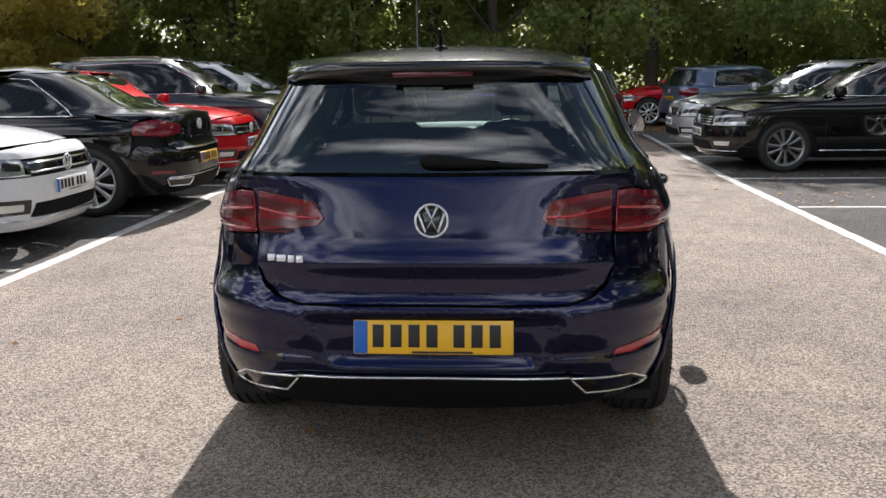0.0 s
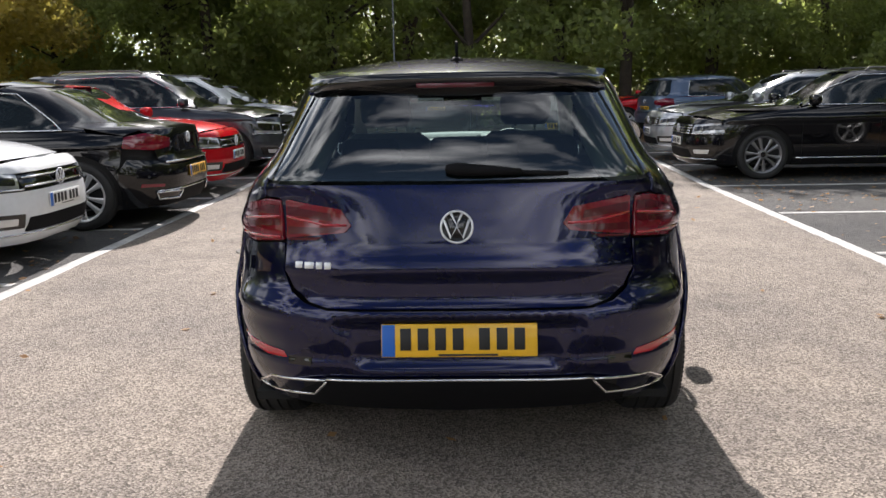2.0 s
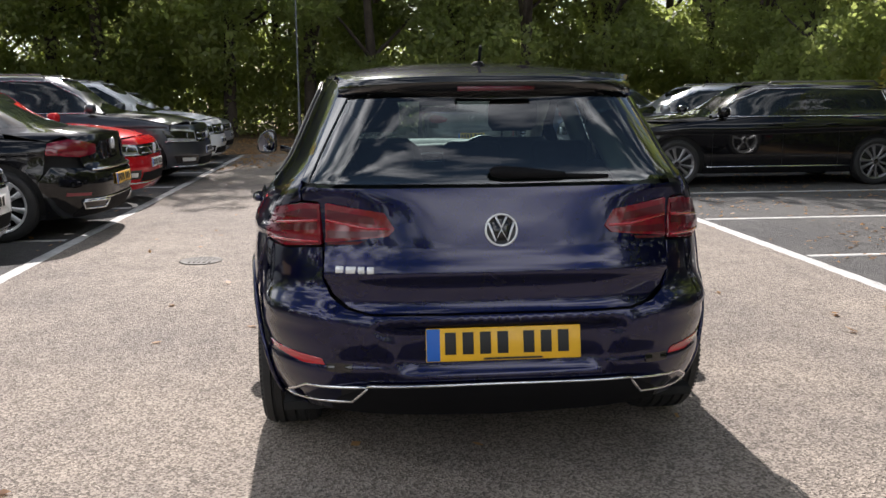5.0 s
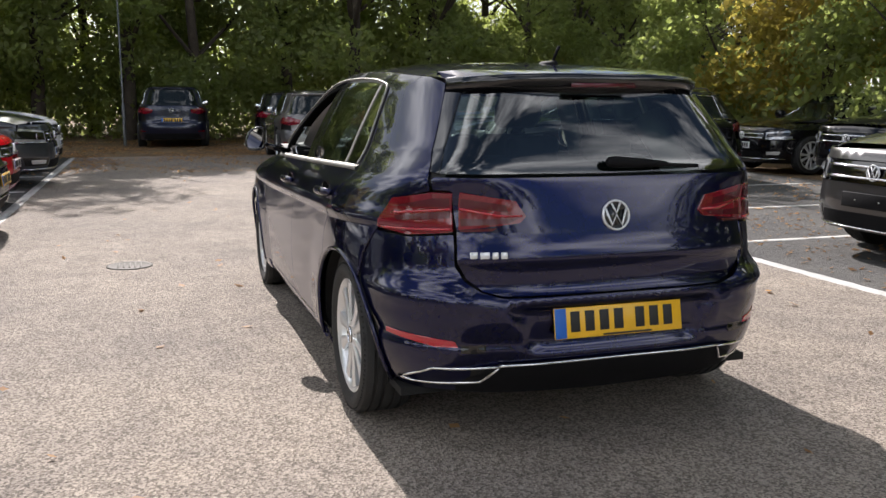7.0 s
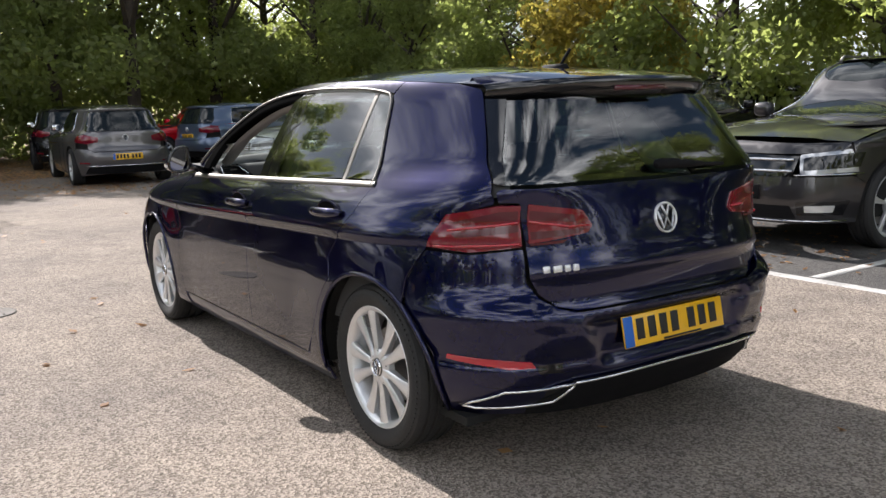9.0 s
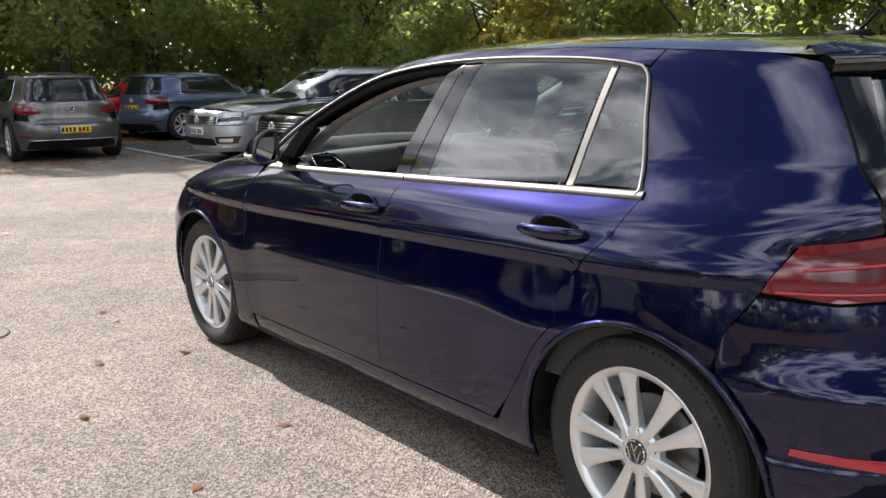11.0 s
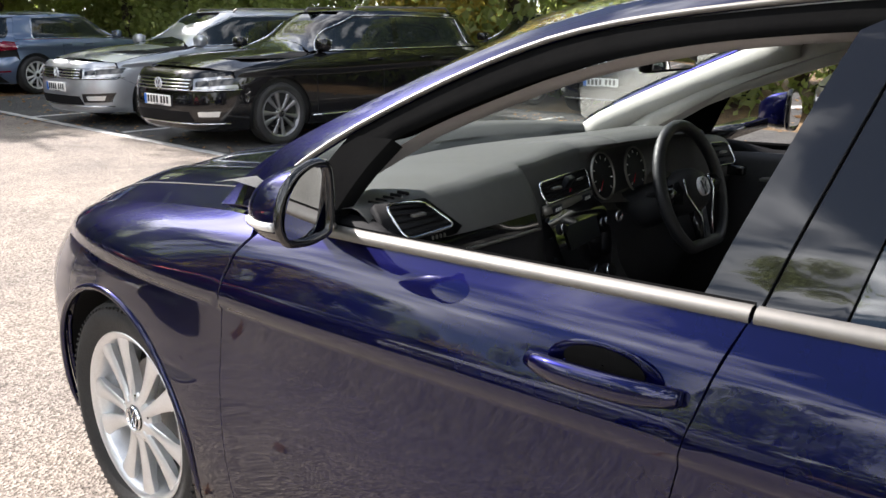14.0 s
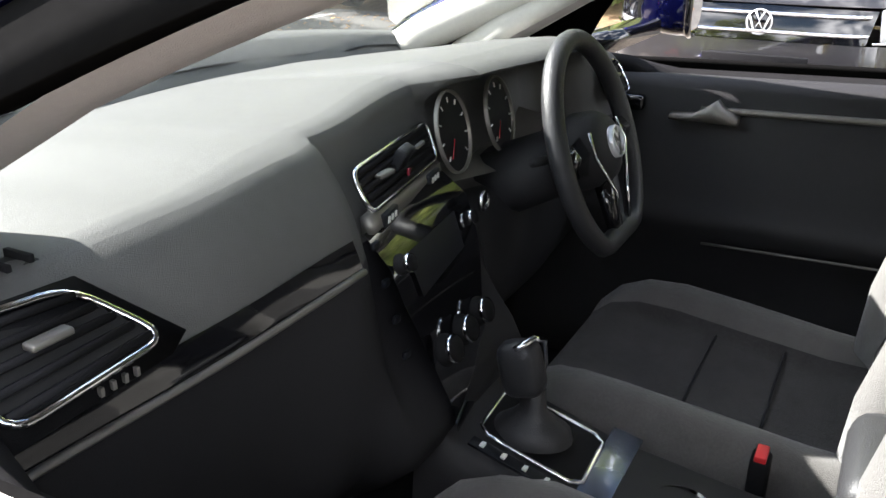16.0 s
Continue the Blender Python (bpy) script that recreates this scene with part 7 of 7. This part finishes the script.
        rows = [[(x, sh.at(Rx(x, wtop + 0.0), 1).y + dy, sh.at(Rx(x, wtop + 0.0), 1).z - wtop + zz - 0.025 - 0.10 * abs(x / W) ** 3) for dy, zz in ((0.12, h - 0.035), (-0.03, h - 0.06), (-0.05, h - 0.072), (0.02, wtop))] for x in np.linspace(-W * 0.62, W * 0.62, 13)]
        part("spoiler", loft(rows), colour, car)
    p = sh.at(Rx(0, belt - 0.10), 1, 0.006)
    badge(tgp, p, Matrix.Identity(3), 0.055)
    p = sh.at(Rx(0, 0.70 if old or white_rear else 0.52), 1, 0.008)
    plate(car, p, (0.52, 0.111), M_YELLOW, Matrix.Rotation(radians(-4), 3, "X"))
    boxpart("underbody", (0, L / 2, bot + 0.02), (W * 1.7, L - 1.0, 0.04), M_DARK, car, 0)
    part("inner_body", skin(sh, mir([Rx(0, belt - 0.02), Rx(W * 0.7, belt - 0.03), Sx(0.5, belt - 0.06), Sx(a_bot, belt - 0.05), Sx(L - 0.5, bon - 0.16), Sx(L - 0.5, bot), Sx(0.5, bot), Rx(0, bot + 0.02)]), off=-0.05, thick=0, gap=0, r=0, du=0.25, name="inner_body"), M_DARK, car)
    car.matrix_world = pose_m
    return car


def nose_at(x, y, deg, L):
    d = Vector((-math.sin(radians(deg)), math.cos(radians(deg)), 0))
    o = Vector((x, y, 0)) - d * L
    return pose(o.x, o.y, 0, 0, 0, deg)


def tail_at(x, y, deg):
    return pose(x, y, 0, 0, 0, deg)


parked("white_hatchback", 4.05, 1.75, 1.46, M_WHITE, nose_at(-3.28, 4.22, -90, 4.05), "white hatchback with its nose to the lane")
parked("black_saloon", 4.77, 1.83, 1.46, M_BLACKPAINT, tail_at(-2.85, 6.35, 90), "black saloon backed towards the lane", saloon=True)
parked("red_hatchback", 4.25, 1.8, 1.46, M_RED, nose_at(-3.05, 8.75, -90, 4.25), "red hatchback with its nose to the lane")
parked("grey_suv", 4.49, 1.84, 1.66, M_GREYP, nose_at(-2.85, 11.5, -90, 4.49), "dark grey off-roader with its nose to the lane", suv=True)
parked("white_suv", 4.38, 1.84, 1.62, M_WHITE, nose_at(-3.0, 14.1, -90, 4.38), "white off-roader with its nose to the lane", suv=True)
parked("white_hatchback", 4.3, 1.8, 1.46, M_SILVER, nose_at(-3.2, 16.6, -90, 4.3), "pale silver car at the end of the row")
parked("navy_people_carrier", 4.5, 1.85, 1.62, M_NAVY, tail_at(-0.93, 21.0, -4), "dark navy people carrier parked under the trees", white_rear=True, old=True)
parked("grey_hatchback", 4.25, 1.8, 1.46, M_MIDGREY, tail_at(1.72, 14.2, -3), "grey hatchback parked at the end of the lane")
parked("black_hatchback", 4.2, 1.8, 1.50, M_BLACKPAINT, tail_at(1.9, 19.8, -8), "black car under the trees")
parked("red_hatchback", 4.0, 1.73, 1.46, M_RED, nose_at(3.1, 20.3, 90, 4.0), "red hatchback under the trees")
parked("blue_grey_hatchback", 4.2, 1.78, 1.48, M_BLUEGREY, tail_at(4.1, 18.4, -76), "blue-grey hatchback with red lamps", old=True)
parked("silver_estate", 4.77, 1.83, 1.48, M_SILVER, nose_at(3.1, 12.6, 90, 4.77), "silver estate with its nose to the lane", estate=True)
parked("black_estate", 4.77, 1.83, 1.48, M_BLACKPAINT, nose_at(3.0, 9.95, 90, 4.77), "black estate with its nose to the lane", estate=True, rim=M_DARKALLOY)
parked("dark_grey_suv", 4.49, 1.84, 1.66, M_CHARCOAL, nose_at(3.75, 2.7, 90, 4.49), "dark grey off-roader with no front number plate", suv=True, plate_f=False)
parked("black_suv", 4.49, 1.84, 1.66, M_BLACKPAINT, nose_at(8.35, 7.85, 95, 4.49), "black off-roader in the row behind", suv=True)
parked("black_hatchback", 4.25, 1.8, 1.46, M_BLACKPAINT, nose_at(8.6, 10.6, 90, 4.25), "black hatchback in the row behind")


# ---- trees ----
M_BARK = mat("bark", (0.055, 0.042, 0.032), 0.9, var=0.5, scale=5, bump=0.012, bscale=25)


def leaf_mat(name, base):
    m = mat(name, base, 0.55, var=0.35, scale=0.6, rand=0.45)
    nt = m.node_tree
    b = nt.nodes["Principled BSDF"]
    tl, mx = nt.nodes.new("ShaderNodeBsdfTranslucent"), nt.nodes.new("ShaderNodeMixShader")
    tl.inputs["Color"].default_value = (base[0] * 4.3, base[1] * 4.2, base[2] * 3.2, 1)
    out = nt.nodes["Material Output"]
    mx.inputs["Fac"].default_value = 0.56
    nt.links.new(b.outputs["BSDF"], mx.inputs[1])
    nt.links.new(tl.outputs["BSDF"], mx.inputs[2])
    nt.links.new(mx.outputs["Shader"], out.inputs["Surface"])
    return m


M_LEAF = leaf_mat("green_leaves", (0.118, 0.140, 0.054))
# yellower copy of the green leaves, with sunlight put into the colour
M_LEAF2 = leaf_mat("yellowing_leaves", (0.15, 0.128, 0.036))


def crown_mesh(seed, n, size, height, low, spread):
    """Leaves in clumps about a limbed crown."""
    rng = np.random.default_rng(seed)
    clumps = []
    for _ in range(34):
        a, h = rng.uniform(0, 2 * math.pi), rng.uniform(0, 1)
        rad = spread * (0.35 + 0.75 * math.sin(math.pi * min(1, 0.15 + h * 0.9))) * rng.uniform(0.35, 1.0)
        clumps.append((rad * math.cos(a), rad * math.sin(a), low + (height - low) * h, rng.uniform(0.5, 1.0) * spread * 0.42))
    cl = np.array(clumps)
    k = rng.integers(0, len(cl), n)
    d = rng.normal(size=(n, 3))
    d /= np.linalg.norm(d, axis=1, keepdims=True)
    c = cl[k, :3] + d * cl[k, 3:4] * rng.uniform(0.45, 1.05, (n, 1)) * np.array([1, 1, 0.75])
    ax = rng.normal(size=(n, 3))
    ax /= np.linalg.norm(ax, axis=1, keepdims=True)
    bx = np.cross(ax, rng.normal(size=(n, 3)))
    bx /= np.linalg.norm(bx, axis=1, keepdims=True)
    L = size * rng.uniform(0.6, 1.3, (n, 1))
    w = L * 0.55
    verts = np.stack([c - ax * L, c + bx * w, c + ax * L, c - bx * w], 1).reshape(-1, 3)
    me = bpy.data.meshes.new("crown")
    me.from_pydata(verts.tolist(), [], np.arange(n * 4).reshape(-1, 4).tolist())
    return me


def trunk_mesh(seed, height, r):
    rnd = random.Random(seed)
    bm = bmesh.new()
    limbs = [((0, 0, -0.1), (rnd.uniform(-0.4, 0.4), rnd.uniform(-0.4, 0.4), height * 0.9), r, 0.03)]
    for i in range(7):
        z = height * rnd.uniform(0.22, 0.7)
        a = rnd.uniform(0, 6.28)
        limbs.append(((0, 0, z), (math.cos(a) * height * 0.25, math.sin(a) * height * 0.25, z + height * rnd.uniform(0.1, 0.25)), r * 0.45, 0.02))
    for a, b, r0, r1 in limbs:
        a, b = Vector(a), Vector(b)
        rows = []
        off = Vector((rnd.uniform(-0.2, 0.2), rnd.uniform(-0.2, 0.2), 0))
        for i in range(7):
            t = i / 6
            p = a.lerp(b, t) + off * math.sin(math.pi * t)
            rr = r0 + (r1 - r0) * t
            rows.append([bm.verts.new(p + Vector((rr * math.cos(q), rr * math.sin(q), 0))) for q in np.linspace(0, 2 * math.pi, 8, endpoint=False)])
        for q0, q1 in zip(rows, rows[1:]):
            for i in range(8):
                bm.faces.new((q0[i], q0[(i + 1) % 8], q1[(i + 1) % 8], q1[i]))
    return bm


KINDS = []
for i, (h, sp, n, low, lf) in enumerate([(8.5, 2.7, 22000, 0.8, M_LEAF), (7.2, 2.5, 20000, 0.4, M_LEAF), (9.5, 2.9, 22000, 1.2, M_LEAF), (6.2, 2.3, 17000, 0.2, M_LEAF2)]):
    cm = crown_mesh(40 + i, n, 0.078, h, low, sp)
    cm.materials.append(lf)
    tm = bm_mesh(trunk_mesh(i, h, 0.17), "trunk")
    tm.materials.append(M_BARK)
    KINDS.append((tm, cm))


def tree(x, y, k, rot, s):
    tm, cm = KINDS[k]
    t = tagged(new("tree"), "leafy broad-leaved tree with dense dark foliage" if k != 3 else "leafy tree with yellowing sunlit foliage", "tree", "trees round the car park")
    for nm, me in (("trunk", tm), ("crown", cm)):
        o = new(nm, me)
        o.parent = t
    t.matrix_world = pose(x, y, 0, 0, 0, rot) @ Matrix.Diagonal((s, s, s, 1))
    return t


rt = random.Random(5)
spots = []
for x in np.arange(-16, 17, 2.7):
    spots.append((x + rt.uniform(-0.6, 0.6), 26.5 + rt.uniform(-0.8, 0.8) + (0.5 if abs(x) < 3 else 0)))
for x in np.arange(-18, 20, 3.0):
    spots.append((x + rt.uniform(-0.6, 0.6), 31 + rt.uniform(-0.8, 0.8)))
for y in np.arange(-12, 25, 3.0):
    spots.append((12.2 + rt.uniform(-0.6, 0.6), y))
    spots.append((-13.0 - (4 if y < 3 else 0) + rt.uniform(-0.6, 0.6), y))
for y in np.arange(-10, 27, 4.5):
    spots.append((15.8 + rt.uniform(-0.6, 0.6), y))
    spots.append((-16.8 - (5 if y < 3 else 0) + rt.uniform(-0.6, 0.6), y))
# added row behind the camera, out of view, only mirrored in the car
for x in np.arange(-22, 23, 3.6):
    spots.append((x + rt.uniform(-0.6, 0.6), -32 + rt.uniform(-0.8, 0.8)))
for i, (x, y) in enumerate(spots):
    # half the left-hand trees get the leaves coloured as if sunlit
    k = 3 if rt.random() < (0.5 if x < -8 else 0.10) else rt.randrange(3)
    size = 1.3 if y > 24 and abs(x) < 12 else 0.9 if y < -28 or (x > 11 and y > 4) else 0.6 if x < -11 and y < 18 else 1.0
    tree(x, y, k, rt.uniform(0, 360), rt.uniform(0.85, 1.12) * size)


def undergrowth(name, boxes, n, seed, material, label):
    """A thicket of leaves filling the ground under the trees."""
    rng = np.random.default_rng(seed)
    out = []
    for x0, x1, y0, y1, zt in boxes:
        m = int(n * abs(x1 - x0) * max(1.0, abs(y1 - y0)) * 0.5)
        c = np.stack([rng.uniform(x0, x1, m), rng.uniform(y0, y1, m), zt * rng.uniform(0, 1, m) ** 0.9], 1)
        keep = c[:, 2] < zt * (0.55 + 0.45 * np.sin(c[:, 0] * 1.3 + np.cos(c[:, 1] * 0.9) * 2.1) * np.cos(c[:, 1] * 1.1 + c[:, 0] * 0.35))
        keep |= c[:, 2] < zt * 0.45
        c = c[keep]
        m = len(c)
        ax = rng.normal(size=(m, 3))
        ax /= np.linalg.norm(ax, axis=1, keepdims=True)
        bx = np.cross(ax, rng.normal(size=(m, 3)))
        bx /= np.linalg.norm(bx, axis=1, keepdims=True)
        L = 0.10 * rng.uniform(0.6, 1.4, (m, 1))
        out.append(np.stack([c - ax * L, c + bx * L * 0.6, c + ax * L, c - bx * L * 0.6], 1).reshape(-1, 3))
    v = np.concatenate(out)
    me = bpy.data.meshes.new(name)
    me.from_pydata(v.tolist(), [], np.arange(len(v)).reshape(-1, 4).tolist())
    return tagged(part(name, me, material), label, "undergrowth", kind="stuff")


undergrowth("undergrowth", [(-12, 12, 26.2, 27.4, 3.4), (-19, 20, 27.5, 30.5, 5.0), (-19, 20, 32, 34, 9.0), (-19, 20, 34, 36, 14.0), (10.2, 12.5, -14, 27, 3.4), (16.5, 18, -14, 30, 8.0), (-14, -11.5, 2, 27, 3.2), (-14, -11.5, -14, 2, 1.2), (-24, 24, -33, -31.5, 3.0), (-28, 28, 37, 38.5, 18.0), (-23, -21.5, 0, 36, 5.0), (-19, -17.5, 2, 30, 4.5)], 800, 3, M_LEAF, "dense dark green undergrowth below the trees")

# lamp post at the end of the lane, drain cover in it
M_STEEL = mat("galvanised_steel", (0.13, 0.135, 0.14), 0.5, 0.6, var=0.2, scale=6)
lp = tagged(new("lamp_post"), "slim grey steel lamp post at the end of the lane", "lamp post")
bm = lathe([(0, 0.045), (1.1, 0.045), (1.15, 0.026), (6.5, 0.02), (6.5, 0.001)], 16, "z")
part("post", bm, M_STEEL, lp)
boxpart("lantern", (0.0, -0.28, 6.5), (0.16, 0.55, 0.09), M_STEEL, lp, 0.03)
lp.matrix_world = pose(-2.12, 22.4, 0)
M_IRON = mat("cast_iron", (0.11, 0.098, 0.085), 0.85, 0.0, var=0.3, scale=9, bump=0.002, bscale=80)
dr = tagged(new("drain_cover"), "round iron drain cover set in the tarmac", "drain cover")
bm = lathe([(0.0, 0.17), (0.005, 0.17), (0.006, 0.15), (0.004, 0.145), (0.004, 0.001)], 32, "z")
part("cover", bm, M_IRON, dr)
for i in range(5):
    boxpart("slot_bar", (-0.08 + 0.04 * i, 0, 0.0055), (0.016, 0.20, 0.004), M_IRON, dr, 0.001)
dr.matrix_world = pose(-1.755, 4.34, 0.0)


# fallen leaves on the tarmac
M_FALLEN = leaf_mat("fallen_leaves", (0.15, 0.085, 0.042))


def fallen_leaves():
    """Dry leaves, thick towards the trees, thin on the lane."""
    rng = np.random.default_rng(11)
    c = []
    for x0, x1, y0, y1, n in ((3.2, 8.8, -2, 17.6, 5200), (-3.0, 3.2, 13.0, 17.8, 6500), (-8.6, -3.2, 2, 17.6, 2200), (-3.0, 3.0, -4, 13.0, 220), (-4, 6, 17.6, 25, 15000)):
        p = np.stack([rng.uniform(x0, x1, n), rng.uniform(y0, y1, n), rng.uniform(0.004, 0.016, n)], 1)
        clump = np.sin(p[:, 0] * 2.1 + np.sin(p[:, 1] * 1.7)) * np.cos(p[:, 1] * 1.3 + 0.6 * p[:, 0])
        c.append(p[clump + rng.uniform(-0.9, 0.9, n) > 0])
    c = np.concatenate(c)
    n = len(c)
    a = rng.uniform(0, 2 * math.pi, n)
    t = np.stack([np.cos(a), np.sin(a), rng.normal(0, 0.2, n)], 1)
    s = np.stack([-np.sin(a), np.cos(a), rng.normal(0, 0.25, n)], 1)
    L = rng.uniform(0.016, 0.04, (n, 1))
    v = np.stack([c - t * L, c + s * L * 0.6, c + t * L, c - s * L * 0.6], 1)
    v[:, :, 2] = np.maximum(v[:, :, 2], 0.003)
    me = bpy.data.meshes.new("fallen_leaves")
    me.from_pydata(v.reshape(-1, 3).tolist(), [], np.arange(n * 4).reshape(-1, 4).tolist())
    tagged(part("fallen_leaves", me, M_FALLEN), "dry brown fallen leaves scattered on the tarmac", "leaves", kind="stuff")


fallen_leaves()
